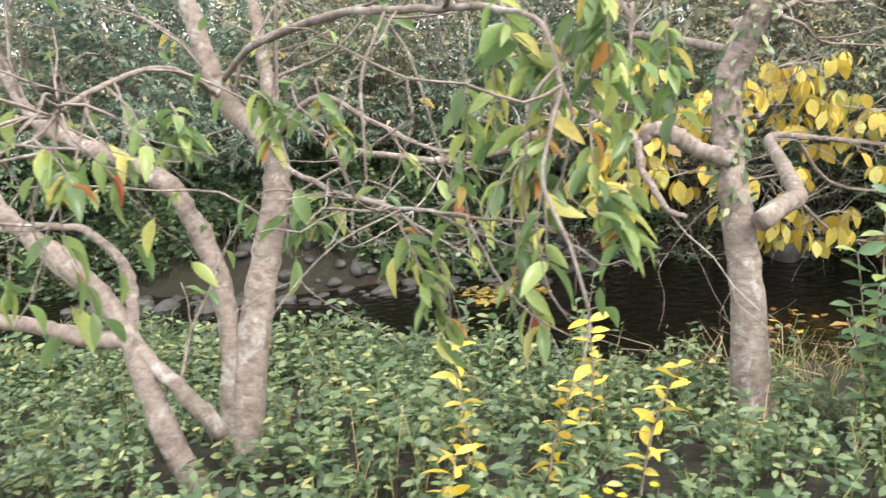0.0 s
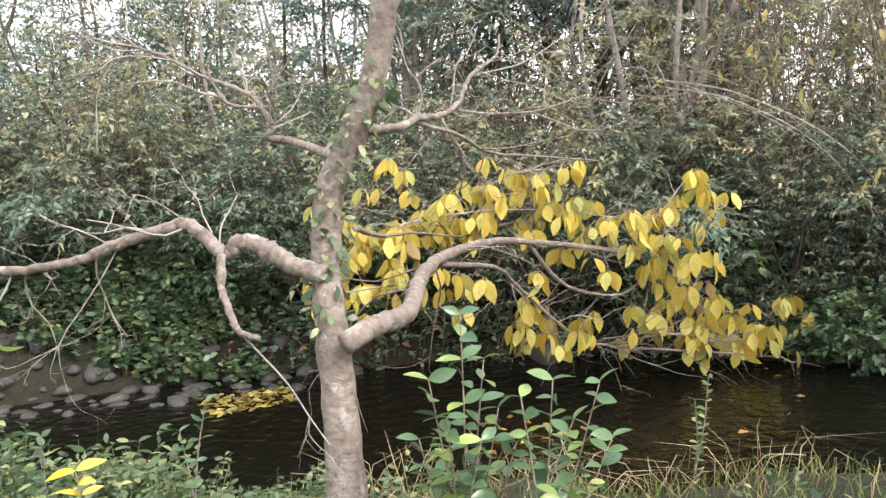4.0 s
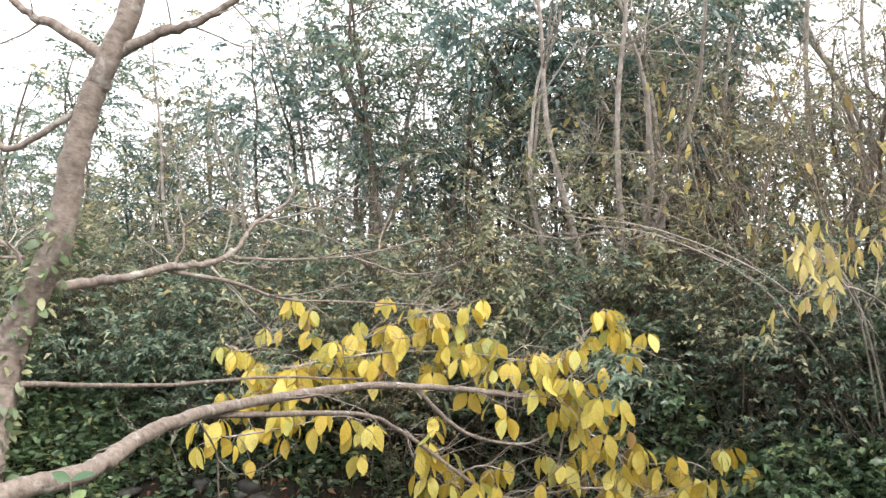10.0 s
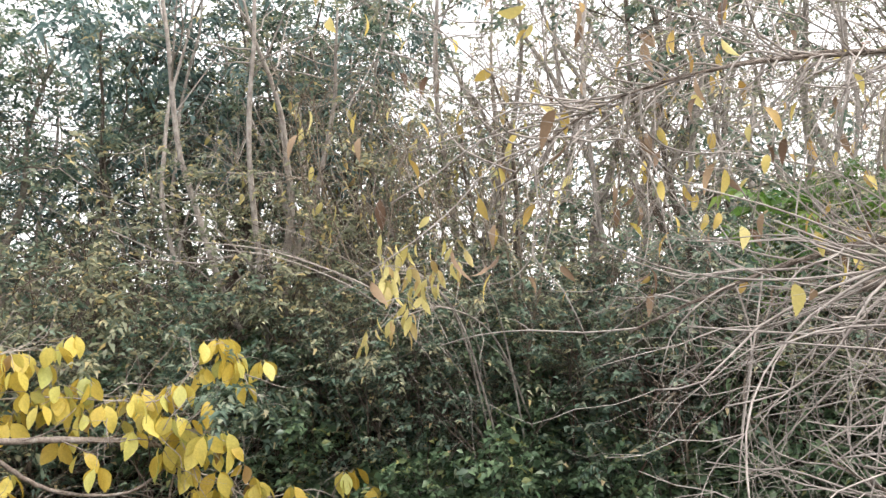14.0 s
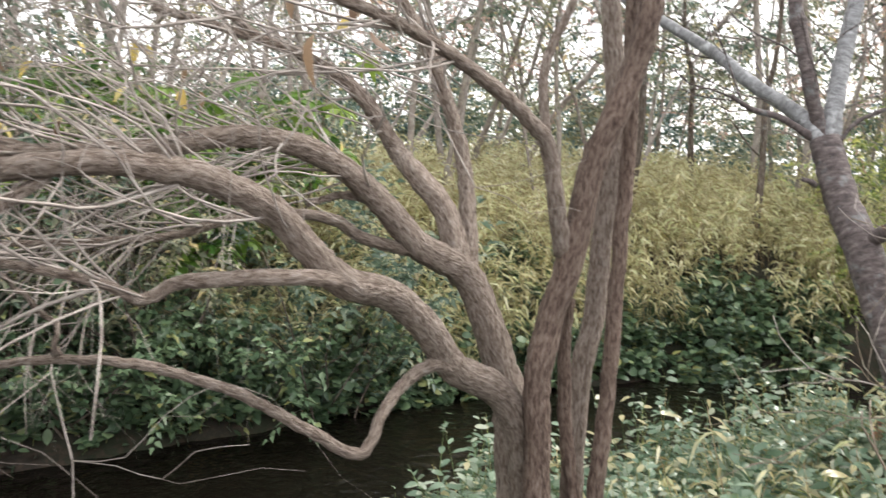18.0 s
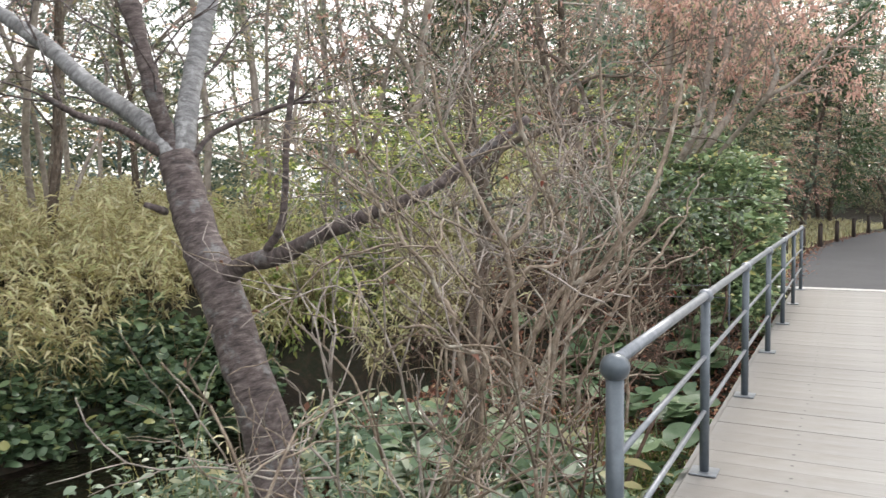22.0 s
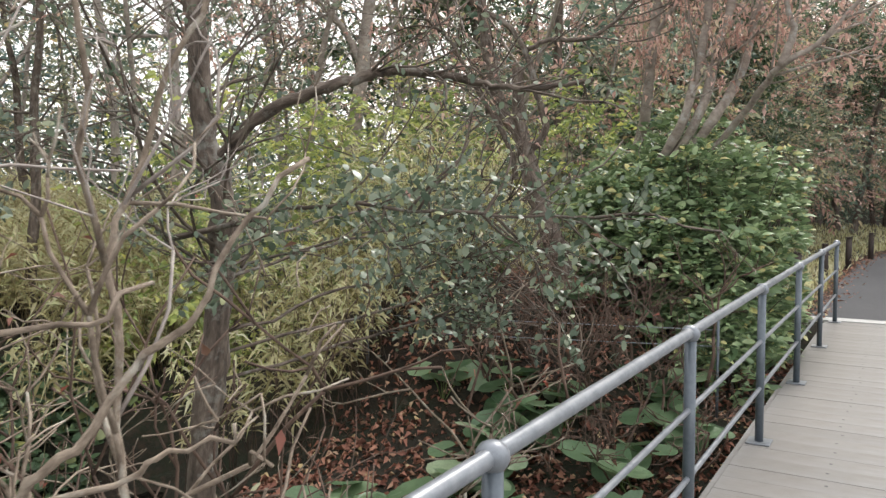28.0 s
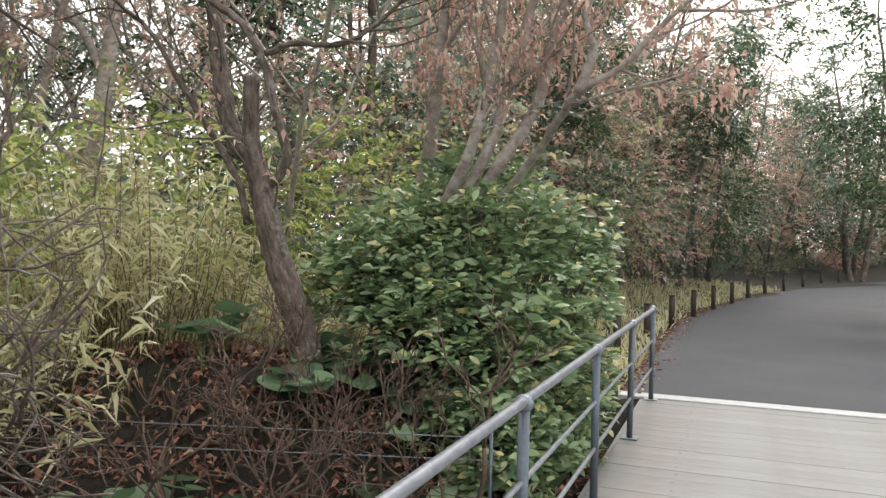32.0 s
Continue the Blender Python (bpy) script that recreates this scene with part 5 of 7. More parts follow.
bl = [leaf_blank("leaf", leaf_material("dry_leaf_" + k, s, 0.6, 0.3, "object"), 0.42, c) for k, s, c in (("amber", [(0.0, (0.42, 0.26, 0.08)), (0.5, (0.64, 0.50, 0.14)), (1.0, (0.66, 0.58, 0.24))], 0.5), ("brown", [(0.0, (0.15, 0.09, 0.06)), (1.0, (0.40, 0.28, 0.18))], 0.9))]
for p in pos:
    put_leaf(crape_tree, bl[int(rng.random() < 0.45)], p, np.array([rng.normal() * 0.7, rng.normal() * 0.7, -0.8]), rng.uniform(0.045, 0.085), rng)

twigs(cherry_tree, R(51), LINES[cherry_tree][1:6], 30, 0.8, 0.007, 2, 0.05, 0.8, 0.22)
tF = twigs(forked_tree, R(53), LINES[forked_tree], 40, 1.0, 0.008, 2, 0.06, 0.9, 0.22)
tP = twigs(pale_tree, R(59), LINES[pale_tree], 60, 1.2, 0.012, 2, 0.05, 0.9, 0.2, keep=lambda p: p[:, 2].min() > 2.35)
tS = twigs(slim_tree, R(61), LINES[slim_tree], 14, 1.0, 0.01, 2, 0.05, 0.9)
tG = twigs(grey_birch, R(67), LINES[grey_birch], 20, 1.3, 0.012, 2, 0.05, 0.9)
for owner, tws, count, mat in ((pale_tree, tP, 4600, M_LEAF_RED), (slim_tree, tS, 1500, M_LEAF_RED), (forked_tree, tF, 500, M_LEAF_RED), (grey_birch, tG, 500, M_LEAF_RED)):
    rng = R(count)
    pos, ax = along(rng, tws, count, 0.03, 0.3)
    g = Geo()
    g.leaves(pos, unit(ax * 0.4 + rng.normal(size=(count, 3)) * 0.6 + np.array([0, 0, -0.5])), rng.uniform(0.035, 0.075, count), 0.5, 0.3, 0.2)
    hold(g.part("crown", mat), owner)


def beside_walk(p):
    """Left of a line that leaves the walker's last standpoint half-left."""
    return bool((((p[:, 0] - 8.45) * 0.33 + (p[:, 1] + 6.86) * 0.94) > 0.12).all())


M_LEAF_HOLLY = leaf_material("grey_green_leaf", [(0.0, (0.07, 0.105, 0.075)), (0.5, (0.155, 0.205, 0.145)), (0.9, (0.29, 0.335, 0.255)), (1.0, (0.34, 0.37, 0.19))], 0.35, 0.3)
tH = twigs(holly_tree, R(71), LINES[holly_tree][1:], 130, 0.5, 0.005, 1, 0.0, 0.8, 0.22, keep=beside_walk)
tH += twigs(holly_tree, R(73), LINES[holly_tree][:1], 26, 0.9, 0.008, 2, 0.05, 0.9, 0.22, keep=beside_walk)
rng = R(79)
pos, ax = along(rng, tH, 9000, 0.012, 0.3)
few = ((pos[:, 2] < 1.62) | (rng.random(len(pos)) < 0.22)) & ((pos[:, 0] - 8.45) * 0.151 + (pos[:, 1] + 6.86) * 0.988 > 0.12)
pos, ax = pos[few], ax[few]
g = Geo()
g.leaves(pos, unit(ax * 0.5 + rng.normal(size=pos.shape) * 0.7), rng.uniform(0.022, 0.04, len(pos)), 0.6, 0.1, 0.1, True)
pos, ax = along(rng, LINES[holly_tree][2:], 2600, 0.06, 0.3)
pos = pos[(pos[:, 0] - 8.45) * 0.151 + (pos[:, 1] + 6.86) * 0.988 > 0.12]
g.leaves(pos, rng.normal(size=pos.shape), rng.uniform(0.025, 0.045, len(pos)), 0.6, 0.1, 0.1, True)
hold(g.part("crown", M_LEAF_HOLLY), holly_tree)
pos, ax = along(rng, tH, 26, 0.02, 0.3)
g = Geo()
g.leaves(pos, unit(ax * 0.5 + rng.normal(size=pos.shape) * 0.7), rng.uniform(0.03, 0.045, len(pos)), 0.55, 0.1, 0.1)
hold(g.part("red_leaf_mass", M_REDLEAF, None, "scattered bright red leaves"), holly_tree)
tM = twig_forks(main_shrub, R(75), LINES[main_shrub], 62, 0.24, 0.0052, 3, M_SHRUBWOOD)
tM += twig_forks(main_shrub, R(76), LINES[main_shrub], 46, 0.22, 0.0042, 3, M_TWIG)
rng = R(77)
pos, ax = along(rng, [t for t in tM if t[3] < 2], 70, 0.01)
g = Geo()
g.leaves(pos, rng.normal(size=pos.shape), rng.uniform(0.015, 0.03, 70), 0.5)
tagged(hold(g.part("withered_leaf_mass", M_REDLEAF), main_shrub), kind="stuff")

# ---- woodland trees, built in a few kinds and copied ----
def wood_tree(seed, height, stems, leaf_mat, leaves, leaf_size, label, lean=0.15, low=0.25, bark=None, girth=0.035, crook=0.11):
    rng = R(seed)
    ob = thing("woodland_tree", (0, 0, 0), label, "tree", "trees of the wood")
    g, gt, out = Geo(), Geo(), []
    for k in range(stems):
        d = unit(np.array([rng.normal() * lean, rng.normal() * lean, 1.0]))
        p = np.array([rng.normal() * 0.12, rng.normal() * 0.12, -0.25])
        own = grow(rng, p, d, height * rng.uniform(0.8, 1.05), rng.uniform(girth, girth * 2), 0, [], crook, 0.05, n=11)
        line = curve(own[0][0], 3)
        g.tube(line, own[0][1], 0.012, 7, 0.04)
        for _ in range(9):
            t = rng.uniform(low, 1.0)
            j = int(t * (len(line) - 1))
            a = rng.uniform(0, 6.28)
            grow(rng, line[j], (math.cos(a), math.sin(a), rng.uniform(0.1, 0.9)), height * 0.22 * rng.uniform(0.6, 1.2), 0.014 * (1.2 - t * 0.6), 2, out, 0.2, 0.05, (2, 3), 0.6, 0.8, 4)
    g.part("trunk", bark or M_DARKBARK, ob)
    for pts, a, b, _ in out:
        gt.tube(pts, a, b, 4)
    tagged(gt.part("branchwork", bark or M_DARKBARK, ob), kind="stuff")
    pos, ax = along(rng, out, leaves // 11, 0.05, 0.2)
    g = Geo()
    g.spray_of_leaves(rng, pos, ax, 11, leaf_size * 4.2, leaf_size, 0.42, 0.35)
    g.part("crown", leaf_mat, ob)
    return ob


def shrub(seed, height, spread, leaf_mat, leaves, leaf_size, label, stems=9, group="shrubs of the far bank", name="shrub", wood=None, depth=2, width=0.45):
    rng = R(seed)
    ob = thing(name, (0, 0, 0), label, "shrub", group)
    out = []
    for k in range(stems):
        a = rng.uniform(0, 6.28)
        d = (math.cos(a) * spread, math.sin(a) * spread, 1.0)
        grow(rng, (rng.normal() * 0.1, rng.normal() * 0.1, -0.1), d, height * rng.uniform(0.6, 1.05), 0.012, depth, out, 0.16, 0.02, (3, 4), 0.6, 0.8, 4)
    g = Geo()
    for pts, a, b, _ in out:
        g.tube(pts, a, b, 4)
    tagged(g.part("branchwork", wood or M_DARKBARK, ob), kind="stuff")
    pos, ax = along(rng, out, leaves // 8, 0.03, 0.15)
    g = Geo()
    g.spray_of_leaves(rng, pos, ax, 8, leaf_size * 3.0, leaf_size, width, 0.15)
    g.part("foliage", leaf_mat, ob)
    return ob


PLACED = set()


def spread_copies(kinds, places, rng, lo=0.85, hi=1.15, lower=None):
    """Each kind stands at its first place; copies stand at the others."""
    seen = PLACED
    for k, (x, y) in enumerate(places):
        src = kinds[k % len(kinds)]
        s = rng.uniform(lo, hi) * (lower(x, y) if lower else 1.0)
        m = pose(x, y, float(ground(x, y)) - 0.02, 0, 0, rng.uniform(0, 360)) @ Matrix.Scale(s, 4)
        if src in seen:
            copy_thing(src, m)
        else:
            src.matrix_basis = m
            seen.add(src)


def bank_places(rng, count, lo, hi, xr, yr, apart, keep=None):
    out = []
    for _ in range(count * 60):
        x, y = rng.uniform(*xr), rng.uniform(*yr)
        d, s = banks(x, y)
        if s > 0 and lo < d - 1.5 < hi and all((x - a) ** 2 + (y - b) ** 2 > apart**2 for a, b in out) and (keep is None or keep(x, y)):
            out.append((x, y))
            if len(out) == count:
                break
    return out


rng = R(101)


def far_wood(x, y):
    """The wood behind the stream, but for the open glade and the foot of the ivied tree."""
    glade = 28 < math.degrees(math.atan2(y + 0.25, x - 1.9)) < 43 and x > 8.6
    t = ((x - 2.6) * 6.7 + (y + 0.5) * 11.25) / (6.7**2 + 11.25**2)
    off = abs((x - 2.6) * 11.25 - (y + 0.5) * 6.7) / math.hypot(6.7, 11.25)
    return x < 12.5 and y > 1.0 and not glade and not (off < 1.1 and t < 1.05)



kinds = [wood_tree(201, 6.5, 2, M_LEAF_WOOD, 3300, 0.11, "slender dark-trunked evergreen woodland tree"),
         wood_tree(202, 7.5, 2, M_LEAF_BLUE, 3400, 0.13, "tall broadleaf woodland tree with blue-green leaves"),
         wood_tree(203, 5.0, 3, M_LEAF_OLIVE, 3000, 0.085, "thin many-stemmed tree with olive and yellow leaves", 0.2, 0.12),
         wood_tree(204, 5.5, 2, M_LEAF_WOOD, 3000, 0.085, "thin woodland tree with green leaves", 0.25, 0.12),
         wood_tree(205, 6.0, 4, M_LEAF_OLIVE, 1500, 0.075, "nearly bare many-stemmed woodland tree", 0.26, 0.25, M_TWIG)]
spread_copies(kinds, bank_places(rng, 52, 1.2, 8.5, (-8, 13), (1.2, 20), 0.95, far_wood), rng, 0.85, 1.2, lambda x, y: 0.8 if math.degrees(math.atan2(y + 0.7, x - 3.0)) > 83 else 1.0)
# the ivied pair of dark trunks with a heavy blue-green crown
ivied = tree("ivied_tree", (9.3, 10.75, 0.1), M_DARKBARK, "old dark-trunked tree wrapped in ivy with a blue-green crown")
limb(ivied, "trunk", [(9.12, 10.7, -0.2), (9.05, 10.7, 0.98), (8.98, 10.75, 1.83), (8.7, 10.78, 3.16), (8.54, 10.7, 4.08), (8.23, 10.64, 4.89), (7.9, 10.6, 5.6)], 0.125, 0.05)
limb(ivied, "trunk", [(9.5, 10.86, -0.2), (9.58, 10.86, 1.05), (9.62, 10.84, 1.82), (9.75, 10.69, 2.87), (9.78, 10.56, 3.62), (9.7, 10.5, 4.7), (9.9, 10.4, 6.0)], 0.13, 0.05)
limb(ivied, "limb", [(9.75, 10.69, 2.95), (9.4, 10.8, 3.6), (9.06, 10.87, 4.14), (8.86, 10.74, 5.05), (8.7, 10.58, 5.75)], 0.075, 0.03)
limb(ivied, "limb", [(9.78, 10.56, 3.62), (10.4, 10.3, 4.2), (11.0, 10.0, 4.6)], 0.05, 0.02)
rng = R(207)
crown = []
for line, a, b, _ in LINES[ivied]:
    for j in np.linspace(0.5, 1.0, 13):
        v = rng.uniform(0, 6.28)
        grow(rng, line[int(j * (len(line) - 1))], (math.cos(v), math.sin(v), rng.uniform(-0.1, 0.7)), rng.uniform(1.0, 2.1), 0.018, 2, crown, 0.2, 0.0, (2, 4), 0.6, 0.8, 4)
g = Geo()
for pts, a, b, _ in crown:
    g.tube(pts, a, b, 4)
tagged(hold(g.part("branchwork", M_DARKBARK), ivied), kind="stuff")
pos, ax = along(rng, crown, 900, 0.05, 0.3)
g = Geo()
g.spray_of_leaves(rng, pos, ax, 11, 0.5, 0.15, 0.4, 0.5)
hold(g.part("crown", M_LEAF_BLUE), ivied)
pos, ax = along(rng, LINES[ivied][:3], 1500, 0.0, 0.05)
out_ = unit(rng.normal(size=pos.shape) * (1, 1, 0.2))
pos = pos + out_ * 0.13
g = Geo()
g.leaves(pos[pos[:, 2] > 1.7], (out_ + (0, 0, -0.4))[pos[:, 2] > 1.7], rng.uniform(0.05, 0.1, int((pos[:, 2] > 1.7).sum())), 0.6, 0.2, 0.12, True)
hold(g.part("ivy", M_LEAF_IVY, None, "dark green ivy leaves climbing the trunks"), ivied)
slant_tree = tree("slanting_tree", (6.4, 10.8, 0.1), M_PALEBARK, "slanting grey-brown woodland tree with a thin crown")
limb(slant_tree, "trunk", [(6.45, 10.8, -0.1), (6.32, 10.79, 1.27), (6.14, 10.83, 2.24), (6.05, 10.7, 3.55), (5.7, 10.6, 4.6), (5.3, 10.5, 5.6)], 0.085, 0.04)
limb(slant_tree, "limb", [(6.14, 10.83, 2.3), (6.5, 10.7, 3.2), (6.6, 10.6, 4.2), (6.9, 10.5, 5.2)], 0.05, 0.02)
tw_ = twigs(slant_tree, R(209), LINES[slant_tree], 40, 1.2, 0.012, 2, 0.05, 0.9, 0.2, keep=lambda p: p[:, 2].min() > 2.6)
pos, ax = along(rng, tw_, 260, 0.04, 0.3)
g = Geo()
g.spray_of_leaves(rng, pos, ax, 9, 0.4, 0.11, 0.42, 0.4)
hold(g.part("crown", M_LEAF_WOOD), slant_tree)
fill = [(6.5, 11.2), (7.6, 9.6), (8.0, 12.2), (10.2, 11.6), (10.4, 8.4), (11.6, 10.6), (12.2, 7.6), (12.6, 9.6), (13.4, 6.4), (13.8, 8.4), (14.4, 5.0), (15.4, 3.6), (12.8, 5.2), (11.4, 6.6), (13.6, 4.0), (9.0, 8.2)]
spread_copies([kinds[4], kinds[2], kinds[4]], fill, rng, 0.95, 1.3)
skinds = [shrub(301, 1.6, 0.6, M_LEAF_WOOD, 2300, 0.095, "dark green evergreen shrub on the stream bank"),
          shrub(302, 1.1, 1.0, M_BANKLEAF, 1900, 0.10, "low evergreen shrub hanging over the water", width=0.6),
          shrub(303, 2.2, 0.45, M_LEAF_OLIVE, 1900, 0.08, "olive-green shrub under the trees"),
          shrub(304, 1.9, 0.6, M_LEAF_WOOD, 1500, 0.08, "thin twiggy shrub under the trees", 12),
          shrub(305, 0.9, 1.0, M_BANKLEAF, 1600, 0.085, "low dark shrub at the water's edge", width=0.6)]
spread_copies(skinds, bank_places(rng, 100, -0.1, 1.8, (-5, 12.4), (0.0, 12), 0.42, lambda x, y: x < 12.6 and not (x < 9.0 and banks(x, y)[0] < (2.15 if x < 3.4 else 1.9))), rng)
spread_copies(skinds, bank_places(rng, 44, 1.6, 9, (-8, 13), (2, 20), 0.95, far_wood), rng, 1.0, 1.5)


# ---- the distance: thickets that close the view ----
def thicket(name, centres, rng, leaves, size, mat, label, low=0.05):
    """Clumps of leaves round each centre (x, y, radius, height)."""
    g = Geo()
    for x, y, r, h in centres:
        base = float(ground(x, y))
        n = leaves
        blobs = rng.normal(size=(14, 3)) * (r * 0.5, r * 0.5, h * 0.26) + (x, y, base + h * 0.5)
        p = blobs[rng.integers(0, 14, n // 9)] + rng.normal(size=(n // 9, 3)) * (r * 0.25, r * 0.25, h * 0.12)
        p[:, 2] = np.where(p[:, 2] < base + low, base + low + rng.random(len(p)) * h * 0.5, p[:, 2])
        g.spray_of_leaves(rng, p, p - (x, y, base + h * 0.3), 9, size * 4, size, 0.5, 0.3)
    return tagged(g.part(name, mat), label, "woodland", kind="stuff")


rng = R(131)
ring = [(-16 + 1.5 * k, 17.5 + 2.0 * math.sin(k * 1.7), 2.0, 3.4 + 1.3 * math.sin(k * 2.3)) for k in range(19)]
ring += [(14.5 + 1.6 * k, 10.5 - 1.1 * k + 1.5 * math.sin(k * 2.1), 2.0, 3.4 + 1.0 * math.sin(k * 1.3)) for k in range(10)]
ring += [(27.5 + 1.8 * math.sin(k * 1.9), 2 - 2.3 * k, 2.2, 4.2 + 1.2 * math.sin(k * 2.7)) for k in range(9)]
back = [(31.5 + 2.0 * math.sin(k * 1.7), 9 - 2.4 * k, 2.4, 4.6 + 1.1 * math.sin(k * 2.3)) for k in range(14)]
for k, mat in enumerate((M_LEAF_OLIVE, M_LEAF_WOOD)):
    thicket("far_thicket", back[k::2], rng, 2600, 0.22, mat, "distant treetops beyond the bamboo grass")
for k, mat in enumerate((M_LEAF_WOOD, M_LEAF_OLIVE, M_LEAF_BLUE)):
    thicket("far_thicket", ring[k::3], rng, 1900, 0.17, mat, "distant green woodland thicket behind the stream")
side = [(17.5 + 0.58 * k + 1.1 * math.sin(k * 2.0), -11.8 - 1.25 * k, 1.7, 5.0 + 1.0 * math.sin(k * 1.7)) for k in range(14)] + [(22 + 0.5 * k, -12 - 1.9 * k, 2.2, 6.2 + 0.9 * math.sin(k * 2.2)) for k in range(13)]
side += [(12 - 0.8 * k, -28 - 3.0 * k, 2.4, 6.5) for k in range(6)]
for k, mat in enumerate((M_LEAF_WOOD, M_LEAF_RED, M_LEAF_OLIVE, M_LEAF_GLOSS)):
    thicket("path_thicket", side[k::4], rng, 1700, 0.15, mat, "woodland thicket beside the asphalt path", 0.9)
road_edge = lambda y: float(np.interp(-y, [13, 16.4, 19.3, 22.4, 26, 31, 38, 48, 70], [13.6, 15.3, 17.0, 18.7, 20.2, 22, 24, 26, 27]))
tall = [(road_edge(-16 - 1.9 * k) + 5.5 + 2.2 * math.sin(k * 2.4), -16 - 1.9 * k, 2.0, 8.6 + 1.6 * math.sin(k * 1.9)) for k in range(30)]
deep = [(road_edge(-24 - 2.6 * k) + 9.5 + 2 * math.sin(k * 1.3), -24 - 2.6 * k, 2.8, 11.0 + 1.4 * math.sin(k * 2.9)) for k in range(20)]
deep += [(road_edge(-24 - 2.9 * k) + 8.5 + 2 * math.sin(k * 2.3), -24 - 2.9 * k, 1.8, 2.6) for k in range(18)]
deep += [(36 - 3.0 * k, -78 + 2 * math.sin(k * 1.7), 3.5, 11 + 1.5 * math.sin(k * 2.1)) for k in range(13)]
for k, mat in enumerate((M_LEAF_WOOD, M_LEAF_RED, M_LEAF_OLIVE, M_LEAF_RED)):
    thicket("path_thicket", tall[k::4], rng, 4200, 0.12, mat, "tall mixed autumn woodland beside the asphalt path", 1.8)
    thicket("path_thicket", deep[k::4], rng, 3400, 0.16, mat, "dense far woodland at the end of the asphalt path")
green = [(15.4, -8.2, 1.2, 3.4), (16.4, -9.6, 1.3, 3.8), (15.8, -11.2, 1.2, 3.6), (17.6, -8.0, 1.3, 3.4), (17.2, -11.0, 1.3, 4.0), (14.6, -12.2, 1.0, 2.6), (18.8, -9.6, 1.4, 4.0), (15.0, -6.4, 1.0, 2.2)]
thicket("lime_thicket", [(x, y, r, h * 0.82) for x, y, r, h in green], rng, 2300, 0.10, M_LEAF_LIME, "yellow-green thicket behind the forked tree")

M_DEADWOOD = bark_material("dead_twig_bark", [(0.3, (0.05, 0.032, 0.024)), (0.6, (0.15, 0.10, 0.075)), (0.85, (0.26, 0.19, 0.15))], 30, (1, 1, 0.4), 0.4)

# ---- bamboo grass on the bank ----
def bamboo_grass(name, places, rng, height, label, low=0.35, per=9, stalk=M_STRAW, blade=0.14):
    ob_g, st = Geo(), Geo()
    n = len(places)
    x, y = places.T
    z = ground(x, y)
    h = height * rng.uniform(0.55, 1.15, n) * (1 + 0.22 * rough_noise(x, y, 2.3) + 0.14 * rough_noise(y, x, 6.1))
    lean = rng.normal(size=(n, 2)) * 0.22
    for k in range(n):
        p0 = np.array([x[k], y[k], z[k] - 0.05])
        p1 = p0 + (lean[k][0] * h[k], lean[k][1] * h[k], h[k])
        st.tube(np.array([p0, (p0 + p1) / 2 + rng.normal(size=3) * 0.03, p1]), 0.004, 0.002, 3)
    t = rng.uniform(low, 1.05, (n, per))
    pos = np.stack([x[:, None] + lean[:, :1] * h[:, None] * t, y[:, None] + lean[:, 1:] * h[:, None] * t, z[:, None] + h[:, None] * t], -1).reshape(-1, 3)
    a = rng.uniform(0, 2 * np.pi, n * per)
    ob_g.leaves(pos, np.stack([np.cos(a), np.sin(a), rng.normal(size=n * per) * 0.35 - 0.1], -1), rng.uniform(0.65, 1.35, n * per) * blade, 0.16, 0.3, 0.05)
    ob = tagged(ob_g.part(name, M_LEAF_SASA), label, "bamboo grass", kind="stuff")
    tagged(st.part("stalk_mass", stalk, ob), kind="stuff")
    return ob


rng = R(401)
c = rng.uniform((11.8, -9.5), (24, 4.5), (30000, 2))
d, s = banks(c[:, 0], c[:, 1])
half = np.where(c[:, 1] < -5, 0.5, 1.5)
c = c[(s > 0) & (d > half + 0.15) & ((d < 4.5) | (rng.random(len(c)) < 0.35))][:7400]
bamboo_grass("bamboo_grass", c, rng, 0.88, "dense yellow-green bamboo grass on the far bank", 0.35, 9, M_STRAW, 0.175)
c = rng.uniform((11.6, -14.5), (18, -6.0), (4600, 2))
d, s = banks(c[:, 0], c[:, 1])
q = c - RAIL0
c = c[(q @ ACROSS < -2.7) & (d > 0.6) & (c[:, 0] > 13.0)]
# stalks in dark dead wood, not straw: the hollow's shade is put into their colour
bamboo_grass("bamboo_grass", c, rng, 1.4, "tall yellow-green bamboo grass round the forked tree", 0.42, 22, M_DEADWOOD, 0.135)

# trees standing in and behind the bamboo grass
rng = R(411)
kb = [wood_tree(421, 6.5, 2, M_LEAF_OLIVE, 2800, 0.07, "thin tree in the bamboo grass", 0.14, 0.4, M_PALEBARK, 0.024),
      wood_tree(422, 6.0, 2, M_LEAF_WOOD, 3800, 0.075, "green-leaved tree behind the bamboo grass", 0.14, 0.3, M_TWIG, 0.024),
      wood_tree(423, 6.5, 3, M_LEAF_RED, 1800, 0.06, "nearly bare tree behind the bamboo grass", 0.2, 0.3, M_TWIG, 0.022)]
places = [(16.3, -2.3), (17.2, -0.6), (18.5, -3.6), (15.2, 1.0), (19.5, -6.8), (21, -1.2), (14.0, 3.0), (22.5, -4.5), (17.5, -11), (18.5, -8.3), (20.5, -9.5), (23, -9), (16, 4.5), (19.5, 2.5), (24, 1.5), (26, -6), (27, -2), (25, -12), (22, -13.5), (28, -10), (22, 6), (18, 7.5), (30, 3), (31, -6)]
spread_copies(kb, places, rng, 1.0, 1.5)
